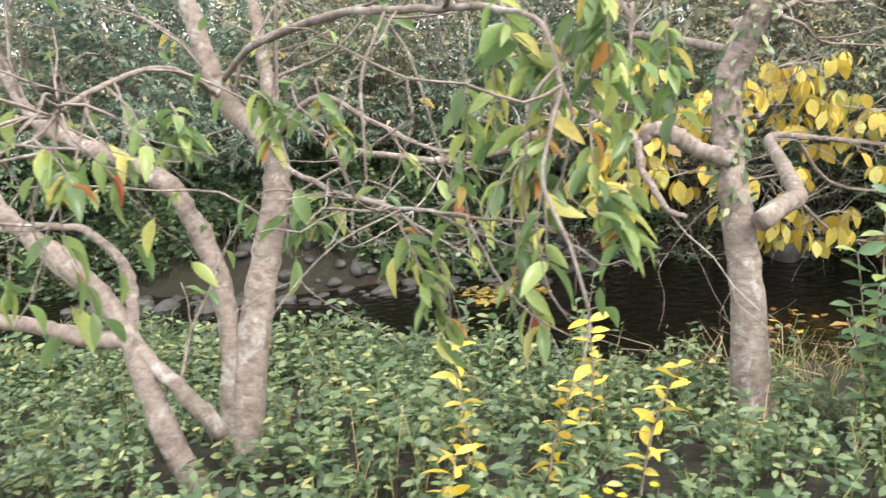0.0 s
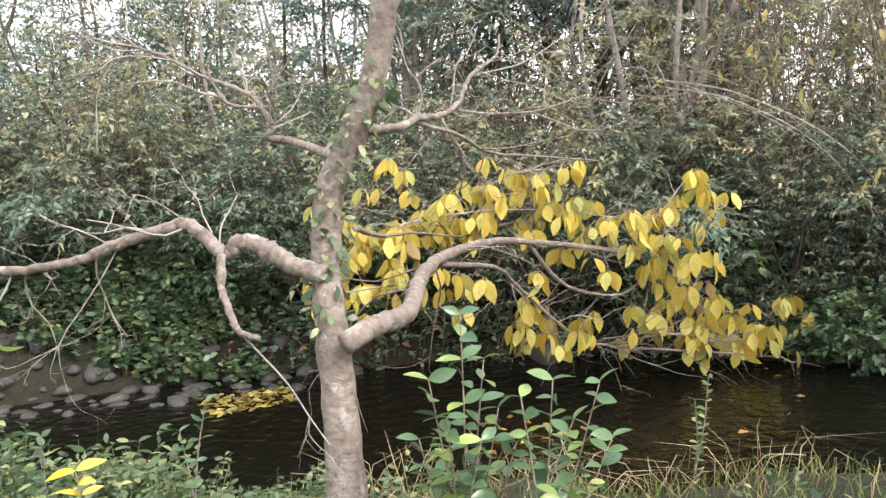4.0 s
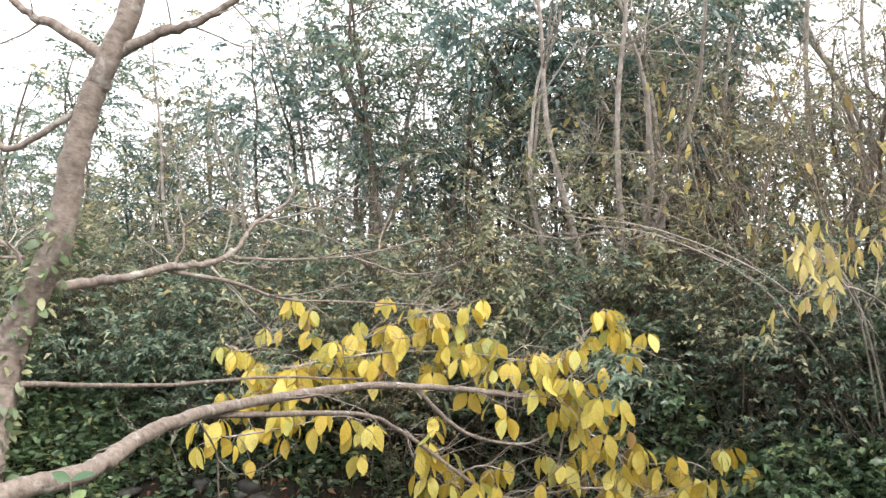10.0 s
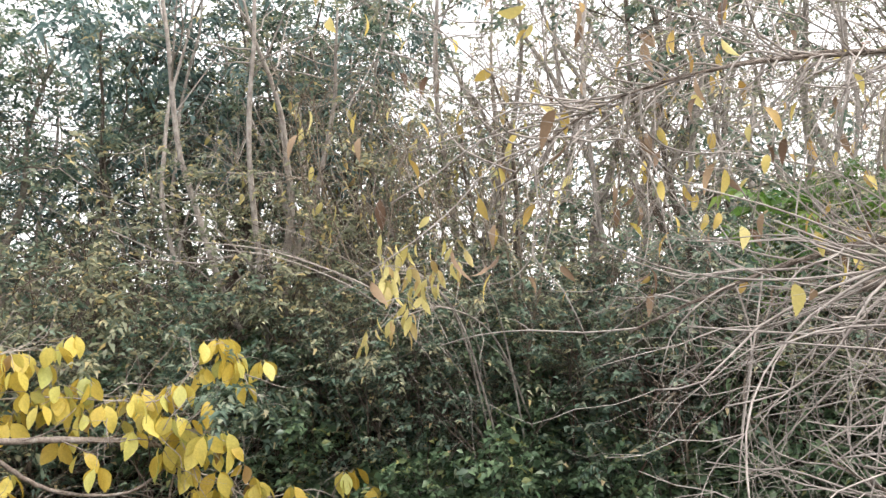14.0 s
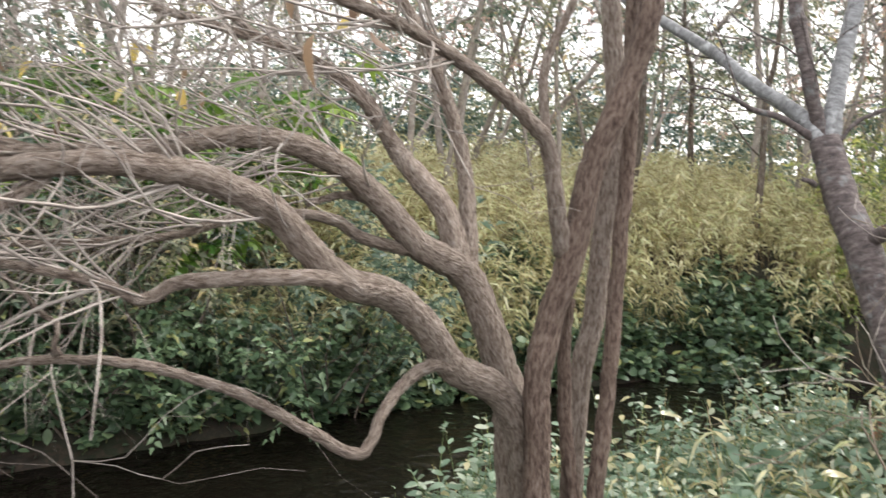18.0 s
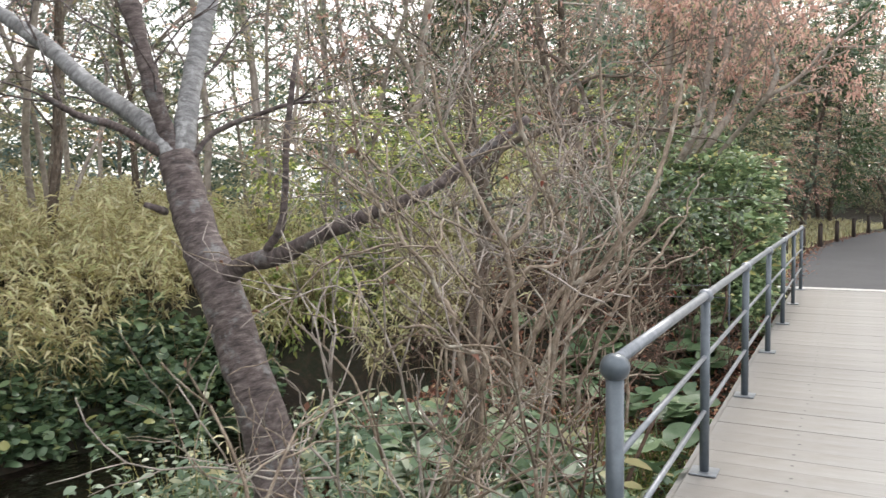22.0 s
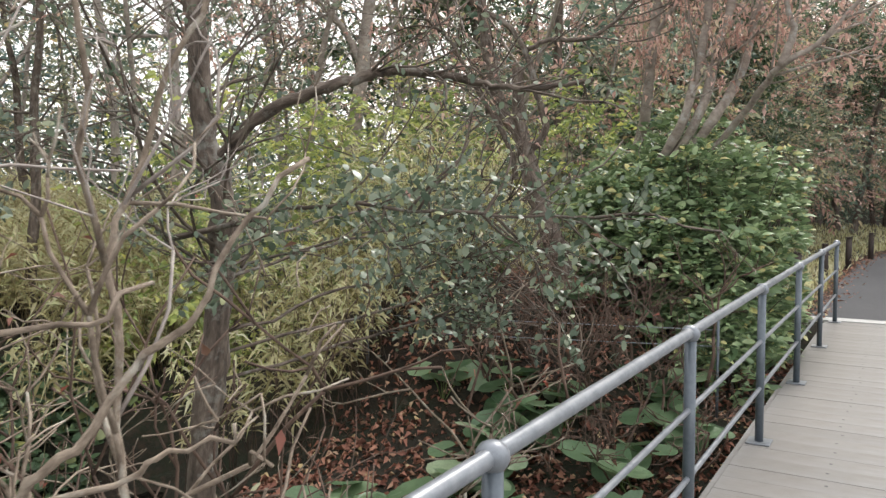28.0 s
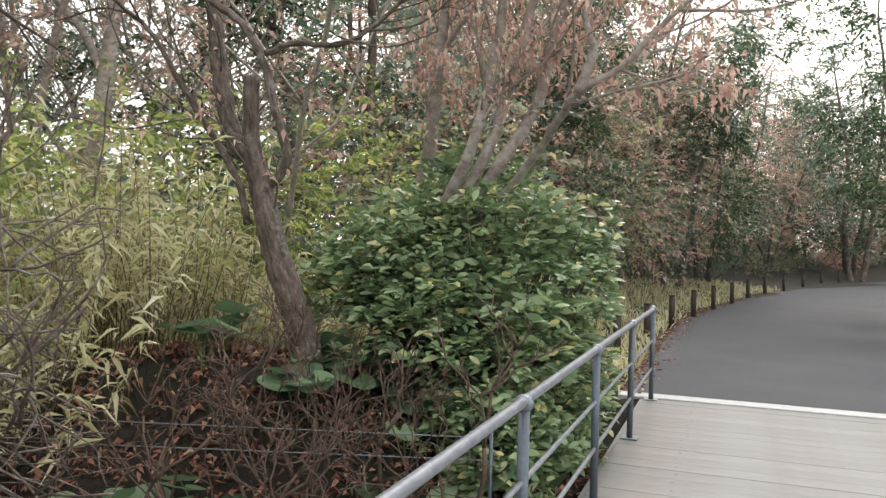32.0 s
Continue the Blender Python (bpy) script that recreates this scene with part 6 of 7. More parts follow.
kt = [wood_tree(424, 5.5, 1, M_LEAF_OLIVE, 1300, 0.08, "dark-trunked tree standing in the bamboo grass", 0.1, 0.3, None, 0.05, 0.09),
      wood_tree(425, 5.5, 2, M_LEAF_RED, 700, 0.07, "bare grey tree standing in the bamboo grass", 0.18, 0.25, M_PALEBARK, 0.035, 0.1)]
spread_copies(kt, [(17.6, -2.3), (18.6, -3.5), (17.1, -3.5), (18.3, -1.2), (15.9, -5.0), (16.8, -6.4), (19.4, -5.2), (16.0, -0.6)], rng, 0.9, 1.2)
kr = [wood_tree(431, 5.5, 3, M_LEAF_RED, 3200, 0.065, "russet-leaved autumn tree beside the path", 0.2, 0.3, M_PALEBARK),
      wood_tree(432, 6.0, 2, M_LEAF_WOOD, 5200, 0.09, "green-leaved tree beside the path", 0.15, 0.3),
      wood_tree(433, 5.0, 2, M_LEAF_OLIVE, 2600, 0.07, "yellowing tree beside the path", 0.18, 0.25)]
places = [(17.0, -14.6), (18.2, -16.6), (19.6, -18.2), (16.6, -12.6), (21.0, -20.3), (22.2, -22.6), (19.8, -14.8), (22.5, -18), (24, -25), (25, -29), (26.5, -33), (25.5, -22), (28, -38), (27, -27), (29, -44), (24, -15), (28, -20), (30, -31), (26, -54), (23, -58), (28, -60), (32, -50), (15, -50), (13, -42), (10, -36), (31, -25), (19, -64), (25, -66)]
places += [(road_edge(-19 - 1.7 * k) + rng.uniform(1.5, 8.5), -19 - 1.7 * k) for k in range(34)]
places = [p for p in places if p[0] > road_edge(p[1]) + 4.2 or p[1] < -72]
spread_copies(kr, places, rng, 1.15, 1.65)
ke = [wood_tree(436, 6.5, 2, M_LEAF_EVER, 9000, 0.10, "dense dark evergreen tree beside the asphalt path", 0.1, 0.15, None, 0.05)]
spread_copies(ke, [(21.0, -19.0), (24.3, -29.5), (19.6, -13.6), (25.6, -34.0)], rng, 1.15, 1.35)
kw = [wood_tree(437, 7.0, 4, M_LEAF_EVER, 12000, 0.11, "spreading green tree on the far side of the asphalt path", 0.3, 0.2, None, 0.045)]
spread_copies(kw, [(14.0, -26.0), (13.2, -31.0)], rng, 1.2, 1.35)
spread_copies(ke, [(27.4, -51.0), (29.5, -56.0), (24.6, -66.0)], rng, 1.5, 1.8)
sk = [shrub(441, 0.9, 0.8, M_LEAF_OLIVE, 900, 0.07, "low yellow-green undergrowth shrub beside the path", 10, "undergrowth beside the path"),
      shrub(442, 0.8, 0.9, M_LEAF_WOOD, 900, 0.07, "low green undergrowth shrub beside the path", 10, "undergrowth beside the path")]
places = [(15.2, -14.0), (16.1, -15.2), (17.2, -16.6), (18.2, -18.5), (19.4, -20.6), (20.6, -23), (21.6, -25.8), (22.8, -28.6), (24, -32), (18.2, -14.9), (20.5, -17.4), (23, -21), (24.8, -27), (26, -36), (16.6, -13.4), (14.6, -12.4), (20, -12), (27, -41)]
places += [(road_edge(-17 - 1.6 * k) + rng.uniform(3.0, 6.5), -17 - 1.6 * k) for k in range(26)]
spread_copies(sk, [p for p in places if p[0] > road_edge(p[1]) + 2.6], rng, 0.9, 1.5)

# ---- the round evergreen bush beside the bridge ----
def dome_bush(x, y, lobes, seed, label):
    """Whorls of leaves at the tips of many shoots; lobes are (x, y, z, radius, half height, shoots)."""
    rng = R(seed)
    z = float(ground(x, y))
    ob = thing("evergreen_bush", (x, y, z), label, "bush")
    g, lv = Geo(), Geo()
    for lx, ly, lz, r, h, count in lobes:
        n = unit(rng.normal(size=(count, 3)))
        n[:, 2] = np.where(n[:, 2] < -0.3, -n[:, 2] * 0.6, n[:, 2])
        lump = 1 + 0.16 * np.sin(4.1 * n[:, 0] + 2) * np.cos(3.7 * n[:, 1]) + 0.12 * np.sin(7.3 * n[:, 2] + 5 * n[:, 0])
        rad = lump * rng.uniform(0.55, 1.05, count) ** 0.6
        tip = np.stack([lx + n[:, 0] * r * rad, ly + n[:, 1] * r * rad, lz + n[:, 2] * h * rad], -1)
        o = (tip[:, :2] - RAIL0) @ ACROSS
        tip = tip[o < -0.12]
        for k in range(0, len(tip), 7):
            mid = np.array([x, y, z]) * 0.45 + tip[k] * 0.55 + rng.normal(size=3) * (0.1, 0.1, 0.05)
            g.tube(curve([(x + rng.normal() * 0.12, y + rng.normal() * 0.12, z - 0.05), mid, tip[k]], 4), 0.012, 0.003, 5)
        per = 9
        out = unit(tip - (lx, ly, lz - 0.2 * h))
        a = rng.uniform(0, 6.28, (len(tip), per))
        flat = np.stack([np.cos(a), np.sin(a), rng.uniform(-0.25, 0.5, a.shape)], -1) + out[:, None] * 0.55
        p = tip[:, None] + rng.normal(size=(len(tip), per, 3)) * 0.022
        lv.leaves(p.reshape(-1, 3), flat.reshape(-1, 3), rng.uniform(0.7, 1.25, len(tip) * per) * 0.108, 0.38, 0.2, 0.12, True)
    tagged(hold(g.part("branchwork", M_DARKBARK), ob), kind="stuff")
    hold(lv.part("foliage", M_LEAF_GLOSS), ob)


dome_bush(13.05, -11.05, [(13.15, -11.1, 1.25, 1.15, 0.95, 1150), (13.3, -10.4, 1.2, 0.8, 0.75, 420), (12.35, -10.75, 0.75, 0.6, 0.6, 300), (12.7, -11.2, 0.35, 0.75, 0.75, 420), (12.2, -10.3, 0.3, 0.5, 0.6, 240), (12.8, -10.25, 0.95, 0.6, 0.65, 330)], 501, "large rounded evergreen bush with glossy green leaf whorls")
dome_bush(12.0, -10.2, [(12.0, -10.25, 0.05, 0.45, 0.55, 170), (12.45, -11.1, 0.15, 0.45, 0.5, 150)], 503, "low evergreen bush growing against the railing")


# narrow-leaved bamboo grass and low growth round the foot of the cherry tree
c = rng.uniform((8.8, -5.2), (12.2, -1.8), (2600, 2))
d, s = banks(c[:, 0], c[:, 1])
c = c[(s < 0) & (d > 0.9) & ((c - RAIL0) @ ACROSS < -0.5)][:60]
bamboo_grass("bamboo_grass", c, rng, 0.6, "short narrow-leaved bamboo grass under the cherry tree", 0.3, 7)

# ---- bare shrub at the end of the railing ----
rng = R(601)


def bare_shrub(x, y, rng, stems, label, wood=M_SHRUBWOOD, tall=1.0, group="leafless shrubs beside the bridge", depth=4, red=22):
    ob = thing("bare_shrub", (x, y, float(ground(x, y))), label, "shrub", group)
    LINES[ob], BARK[ob] = [], wood
    out, g = [], Geo()
    while len(LINES[ob]) < stems:
        a = rng.uniform(0, 6.28)
        b = np.array([x + rng.normal() * 0.25, y + rng.normal() * 0.28, float(ground(x, y)) - 0.08])
        own = forks(rng, b, (math.cos(a) * 0.6, math.sin(a) * 0.6, 1.0), tall * rng.uniform(0.7, 1.05), rng.uniform(0.009, 0.016), depth, [], 0.95, 0.1, 0.2)
        own = [o for o in own if clear_of_deck(o[0])]
        if not own or own[0][3] != depth:
            continue
        st = Geo()
        st.tube(curve(own[0][0], 2), own[0][1], own[0][2], 8, 0.06)
        hold(st.part("stem", wood), ob)
        LINES[ob].append(own[0])
        out += own[1:]
    for pts, a, b, _ in out:
        g.tube(pts, a, b, 6 if a > 0.006 else 4)
    tagged(hold(g.part("twig_mass", wood), ob), kind="stuff")
    if red:
        pos, ax = along(rng, [t for t in out if t[3] < 2], red, 0.01)
        g = Geo()
        g.leaves(pos, rng.normal(size=pos.shape), rng.uniform(0.03, 0.055, red), 0.5)
        tagged(hold(g.part("withered_leaf_mass", M_REDLEAF), ob), kind="stuff")


bare_shrub(9.0, -4.6, rng, 6, "leafless many-stemmed shrub with pale brown tangled twigs", M_SHRUBWOOD, 0.9)
bare_shrub(9.35, -5.5, rng, 5, "leafless shrub with dark brown tangled twigs beside the railing", M_DEADWOOD, 0.85)
bare_shrub(10.2, -5.9, rng, 3, "leafless twiggy shrub over leaf litter", M_SHRUBWOOD, 0.8)
bare_shrub(9.9, -5.0, rng, 4, "pale leafless shrub with fine grey twigs under the cherry limb", M_TWIG, 0.9)
for x, y, wood in ((5.9, 9.3, M_DEADWOOD), (6.6, 9.9, M_DEADWOOD), (7.3, 9.3, M_SHRUBWOOD), (8.0, 9.8, M_DEADWOOD), (8.5, 8.6, M_DEADWOOD), (4.6, 10.2, M_SHRUBWOOD), (11.0, 7.4, M_SHRUBWOOD), (10.6, 3.9, M_DEADWOOD), (11.4, 3.1, M_SHRUBWOOD)):
    bare_shrub(x, y, rng, 9, "leafless brown twiggy shrub under the woodland trees", wood, 0.95, "leafless shrubs of the far bank", 4, 0)
for x, y in ((11.6, -8.7), (12.3, -9.5), (12.5, -8.6), (12.7, -9.1), (12.2, -9.0)):
    bare_shrub(x, y, rng, 7, "tangle of dead brown twigs in the hollow beside the bridge", M_DEADWOOD, 0.42, red=12)

# ---- ground cover ----
def cover(name, pts, rng, height, leaf, mat, label, category, per=9, width=0.45, gaps=-0.7):
    lush = rough_noise(pts[:, 0], pts[:, 1], 4.3) + 0.6 * rough_noise(pts[:, 1], pts[:, 0], 9.1)
    pts, lush = pts[lush > gaps], lush[lush > gaps]
    n = len(pts)
    x, y = pts.T
    z = ground(x, y)
    h = height * rng.uniform(0.45, 1.1, n) * np.clip(0.75 + 0.5 * lush, 0.4, 1.4)
    lean = rng.normal(size=(n, 2)) * 0.25
    st, lv = Geo(), Geo()
    for k in range(n):
        p0 = np.array([x[k], y[k], z[k] - 0.03])
        st.tube(np.array([p0, p0 + (lean[k][0] * h[k] * 0.4, lean[k][1] * h[k] * 0.4, h[k] * 0.5), p0 + (lean[k][0] * h[k], lean[k][1] * h[k], h[k])]), 0.0035, 0.0015, 3)
    t = rng.uniform(0.25, 1.0, (n, per))
    pos = np.stack([x[:, None] + lean[:, :1] * h[:, None] * t, y[:, None] + lean[:, 1:] * h[:, None] * t, z[:, None] + h[:, None] * t], -1).reshape(-1, 3)
    a = rng.uniform(0, 2 * np.pi, n * per)
    lv.leaves(pos, np.stack([np.cos(a), np.sin(a), rng.normal(size=n * per) * 0.3 + 0.25], -1), rng.uniform(0.6, 1.3, n * per) * leaf, width, 0.15, 0.12, True)
    ob = tagged(lv.part(name, mat), label, category, kind="stuff")
    tagged(st.part("stalk_mass", M_GRASS, ob), kind="stuff")
    return ob


def near_points(rng, n, xr, yr, lo, hi):
    c = rng.uniform((xr[0], yr[0]), (xr[1], yr[1]), (n * 6, 2))
    d, s = banks(c[:, 0], c[:, 1])
    return c[(s < 0) & (d - 1.45 > lo) & (d - 1.45 < hi)][:n]


# waxy leaves; the whitish reflection of the sky is put into their colour
M_LEAF_SHEEN = leaf_material("waxy_sky_sheen_leaf", [(0.0, (0.10, 0.17, 0.11)), (0.5, (0.23, 0.32, 0.23)), (0.85, (0.42, 0.48, 0.39)), (1.0, (0.58, 0.52, 0.30))], 0.2, 0.35)
rng = R(701)
c = near_points(rng, 5600, (-4.5, 5), (1.5, 7), 0.95, 4.8)
c = c[(c[:, 0] < 2.7) | (banks(c[:, 0], c[:, 1])[0] > 3.9)]
cover("ground_cover", c, rng, 0.33, 0.052, M_LEAF_COVER, "dense leafy green ground cover on the stream bank", "ground cover")
c = near_points(rng, 3000, (7, 12.5), (-5, -0.9), 0.0, 3.0)
c = c[(np.hypot((c[:, 0] - 8.6) / 0.9, (c[:, 1] + 3.3) / 0.75) > 1) | (rng.random(len(c)) < 0.12)]
cover("ground_cover", c, rng, 0.5, 0.062, M_LEAF_SHEEN, "waxy-leaved undergrowth below the arching tree, sky sheen in its leaf colour", "ground cover", 8, 0.45, 0.0)
cover("ground_cover", near_points(rng, 800, (8.6, 12.0), (-3.8, -1.2), -0.1, 0.9), rng, 0.75, 0.07, M_LEAF_SHEEN, "tall waxy-leaved herbs at the water's edge, sky sheen in their leaf colour", "ground cover", 12)
c = rng.uniform((9.1, -6.0), (12.5, -1.2), (1300, 2))
d, s = banks(c[:, 0], c[:, 1])
q = c - RAIL0
c = c[(s < 0) & (d > 1.6) & (q @ ACROSS < -0.35)]
cover("ground_cover", c, rng, 0.5, 0.15, M_LEAF_SHEEN, "glossy broad-leaved undergrowth beside the bridge", "ground cover", 8, 0.34, -0.3)
c = near_points(rng, 1500, (-4.0, 1.7), (3, 9), 0.1, 1.3)
cover("ground_cover", c, rng, 0.42, 0.085, M_LEAF_COVER, "taller leafy herbs low on the near bank", "ground cover", 9, 0.38, -0.4)
c = rng.uniform((-5, 2.2), (6, 7.5), (9000, 2))
d, s = banks(c[:, 0], c[:, 1])
c = c[(s < 0) & (d > 1.5) & (d < 4.2)][:6500]
g = Geo()
z = ground(c[:, 0], c[:, 1])
g.blades(np.c_[c, z - 0.02], np.c_[rng.normal(size=(len(c), 2)) * 0.3, np.ones(len(c))], rng.uniform(0.08, 0.26, len(c)), 0.007)
tagged(g.part("grass", M_GRASS), "long green grass at the water's edge", "grass", kind="stuff")
c = rng.uniform((-5, -4.5), (15, 11), (26000, 2))
d, s = banks(c[:, 0], c[:, 1])
half = np.where(c[:, 1] < -4, 0.6, 1.55)
c = c[(s > 0) & (d > half) & (d < half + 1.6) & (rng.random(len(c)) < np.where(c[:, 0] < 3.6, 0.8, 1.0))][:5200]
cover("ground_cover", c, rng, 0.5, 0.085, M_LEAF_WOOD, "dark green leafy cover on the far bank", "ground cover", 8)
c = rng.uniform((-5, 7.6), (12.5, 12), (5000, 2))
d, s = banks(c[:, 0], c[:, 1])
c = c[(s > 0) & (d > 1.6) & (d < 5)]
g = Geo()
g.leaves(np.c_[c, ground(c[:, 0], c[:, 1]) + 0.02], np.c_[rng.normal(size=(len(c), 2)), rng.normal(size=len(c)) * 0.2], rng.uniform(0.06, 0.12, len(c)), 0.5, 0.1, 0.25)
tagged(g.part("leaf_litter", M_LITTER), "brown fallen leaves under the trees", "fallen leaves", kind="stuff")

c = rng.uniform((7.5, -5.5), (15, 6), (16000, 2))
d, s = banks(c[:, 0], c[:, 1])
half = 1.45 - 1.1 * np.clip((-c[:, 1] - 3.2) / 2.2, 0, 1)
c = c[(s > 0) & (d > half - 0.05) & (d < half + 1.5)][:3600]
cover("ground_cover", c, rng, 0.42, 0.11, M_BANKLEAF, "round-leaved green cover on the far bank", "ground cover", 8, 0.8)

c = rng.uniform((-4, 5), (5.5, 13), (16000, 2))
d, s = banks(c[:, 0], c[:, 1])
c = c[(s > 0) & (d > np.where(c[:, 0] < 3.2, 1.2, 1.9)) & (d < 3.6)][:4200]
cover("ground_cover", c, rng, 0.62, 0.10, M_BANKLEAF, "dense green herbs on the far bank above the stones", "ground cover", 9, 0.55)

c = rng.uniform((7.5, -4.5), (14, 6.5), (14000, 2))
d, s = banks(c[:, 0], c[:, 1])
z = ground(c[:, 0], c[:, 1])
c = c[(s > 0) & (d < 2.3) & (z > WATER + 0.02) & (z < WATER + 0.5)][:2800]
cover("ground_cover", c, rng, 0.34, 0.11, M_BANKLEAF, "leafy cover hanging over the water's edge", "ground cover", 8, 0.75, -2.0)

# leaves that hang over the foot of the far bank
c = rng.uniform((-4, -4.5), (14, 12), (40000, 2))
d, s = banks(c[:, 0], c[:, 1])
z = ground(c[:, 0], c[:, 1])
c, z = [v[(s > 0) & (d < 2.4) & (z > WATER - 0.02) & (z < WATER + 0.4) & (c[:, 0] > 3.4)][:4200] for v in (c, z)]
g = Geo()
g.leaves(np.c_[c, z + rng.uniform(0.03, 0.14, len(c))], np.c_[rng.normal(size=(len(c), 2)) * 0.6, rng.uniform(-0.8, 0.2, len(c))], rng.uniform(0.06, 0.13, len(c)), 0.65, 0.2, 0.12, True)
tagged(g.part("bank_foliage", M_BANKLEAF), "dark leaves hanging over the foot of the far bank", "ground cover", kind="stuff")

# ---- stones, rafts of leaves, saplings and herbs ----
def stone(p, size, rng, label="rounded grey river stone at the water's edge", group="stones on the bank", name="stone"):
    bm = bmesh.new()
    bmesh.ops.create_icosphere(bm, subdivisions=2, radius=1.0)
    ph = rng.uniform(0, 6, 3)
    for v in bm.verts:
        k = 1 + 0.16 * math.sin(3 * v.co.x + ph[0]) + 0.14 * math.sin(3.7 * v.co.y + ph[1]) + 0.12 * math.sin(4.1 * v.co.z + ph[2])
        v.co = Vector((v.co.x * size * rng_shape[0] * k, v.co.y * size * rng_shape[1] * k, v.co.z * size * rng_shape[2] * k))
    ob = part(name, bm, M_STONE, None, "", True)
    ob.location = p
    ob.rotation_euler = (rng.uniform(-0.2, 0.2), rng.uniform(-0.2, 0.2), rng.uniform(0, 6.28))
    return tagged(ob, label, "stone", group)


rng = R(801)
for k in range(230):
    x = rng.uniform(-1.8, 4.2)
    y = np.interp(x, [-2, 1, 2.4, 4.2], [9.3, 8.35, 8.0, 8.0]) + rng.uniform(-0.45, 0.75)
    z = max(float(ground(x, y)), WATER - 0.02) - rng.uniform(0.0, 0.04)
    rng_shape = (rng.uniform(0.8, 1.2), rng.uniform(0.7, 1.0), rng.uniform(0.45, 0.65))
    stone((x, y, z + 0.02), 0.04 + 0.11 * rng.random() ** 1.6, rng)
rng_shape = (1.3, 0.9, 0.7)
stone((6.25, 7.2, -0.86), 0.3, rng, "large dark boulder in the stream", "", "boulder")
rng_shape = (1.2, 0.9, 0.55)
stone((8.6, 2.2, -0.78), 0.3, rng, "mossy stone standing out of the water", "", "boulder")
rng_shape = (1.3, 1.0, 0.5)
stone((7.55, -2.9, -0.12), 0.28, rng, "flat grey stone beside the path", "", "boulder")
M_RAFT = leaf_material("sodden_leaf", [(0.0, (0.12, 0.085, 0.03)), (0.5, (0.26, 0.20, 0.055)), (0.85, (0.36, 0.29, 0.08)), (1.0, (0.5, 0.42, 0.13))], 0.35, 0.1)
for lab, lo, hi, n, mat in (("raft of fallen yellow leaves on the water", (2.35, 7.1), (3.25, 7.7), 230, M_RAFT), ("few brown leaves on the water", (4.2, 5.0), (5.2, 5.6), 26, M_LEAF_BROWN), ("scattered fallen leaves on the water", (6.0, 3.6), (10.5, 6.8), 30, M_LEAF_BROWN)):
    p = np.c_[rng.uniform(lo, hi, (n, 2)), np.full(n, WATER + 0.006)]
    d_, s_ = banks(p[:, 0], p[:, 1])
    p = p[d_ < 1.9]
    g = Geo()
    g.leaves(p, np.c_[rng.normal(size=(len(p), 2)), np.zeros(len(p))], rng.uniform(0.06, 0.14, len(p)), 0.45, 0.02, 0.02)
    tagged(g.part("floating_leaf_raft", mat), lab, "fallen leaves", kind="stuff")


def sapling(base, tops, rng, leaf, size, label, name="sapling", width=0.42):
    """Upright stems with opposite leaves, each leaf a part."""
    ob = thing(name, base, label, "sapling", "saplings at the water's edge")
    for t in tops:
        line = curve([base, (np.array(base) * 0.5 + np.array(t) * 0.5) + rng.normal(size=3) * 0.02, t], 6)
        g = Geo()
        g.tube(line, 0.006, 0.0025, 6)
        hold(g.part("stem", M_SHRUBWOOD), ob)
        for k in range(3, len(line)):
            for sgn in (0, math.pi):
                a = k * 1.57 + sgn + rng.normal() * 0.3
                put_leaf(ob, leaf, line[k], (math.cos(a), math.sin(a), rng.uniform(0.0, 0.7)), size * rng.uniform(0.7, 1.2), rng)
    return ob


LF_SAP = leaf_blank("leaf", leaf_material("sapling_leaf", [(0, (0.08, 0.155, 0.085)), (0.7, (0.15, 0.25, 0.125)), (1, (0.36, 0.46, 0.14))], 0.28, 0.3, "object"), 0.5, 0.2)
LF_SEED = leaf_blank("leaf", leaf_material("yellowed_leaf", [(0, (0.66, 0.50, 0.05)), (0.7, (0.74, 0.64, 0.15)), (1, (0.55, 0.33, 0.05))], 0.5, 0.35, "object"), 0.4, 0.35)
sapling(SAPLING_BASE, SAPLING_TOPS, rng, LF_SAP, 0.1, "leafy green sapling with pale fresh shoot leaves")
sapling(SAPLING_SIDE, SAPLING_SIDE_TOPS, rng, LF_SAP, 0.095, "leafy green sapling beside the yellow-leaved tree")
sapling((1.75, 3.5, -0.3), [(1.72, 3.5, 0.25), (1.85, 3.55, 0.36)], rng, LF_SAP, 0.06, "small pale-leaved sapling on the bank")
sapling((1.2, 3.6, -0.3), [(1.15, 3.6, 0.3), (1.32, 3.6, 0.2)], rng, LF_SAP, 0.06, "small pale-leaved sapling on the bank")
sapling((4.4, 3.0, -0.35), [(4.4, 3.0, 0.1), (4.55, 3.05, 0.2)], rng, LF_SAP, 0.05, "small pale-leaved sapling on the bank")
for x, y, h in ((0.72, 2.35, 0.52), (0.95, 2.2, 0.42), (1.25, 2.1, 0.5), (0.55, 2.0, 0.35), (1.3, 2.6, 0.62)):
    z = float(ground(x, y))
    sapling((x, y, z - 0.02), [(x + rng.normal() * 0.06, y + rng.normal() * 0.06, z + h)], rng, LF_SEED, 0.085, "seedling with yellowed autumn leaves", "yellow_seedling")
# yellow daisy flowers by the path
fl = thing("yellow_daisy", (0.95, 1.75, 0.0), "small yellow daisy flowers in the ground cover", "flower")
for k in range(7):
    p = np.array([0.95 + rng.normal() * 0.06, 1.75 + rng.normal() * 0.05, 0.28 + rng.normal() * 0.02])
    g = Geo()
    g.leaves(np.repeat(p[None], 11, 0), np.c_[np.cos(np.arange(11) * 0.571), np.sin(np.arange(11) * 0.571), np.full(11, 0.25)], 0.017, 0.4, 0.05)
    hold(g.part("flower", M_FLOWER), fl)

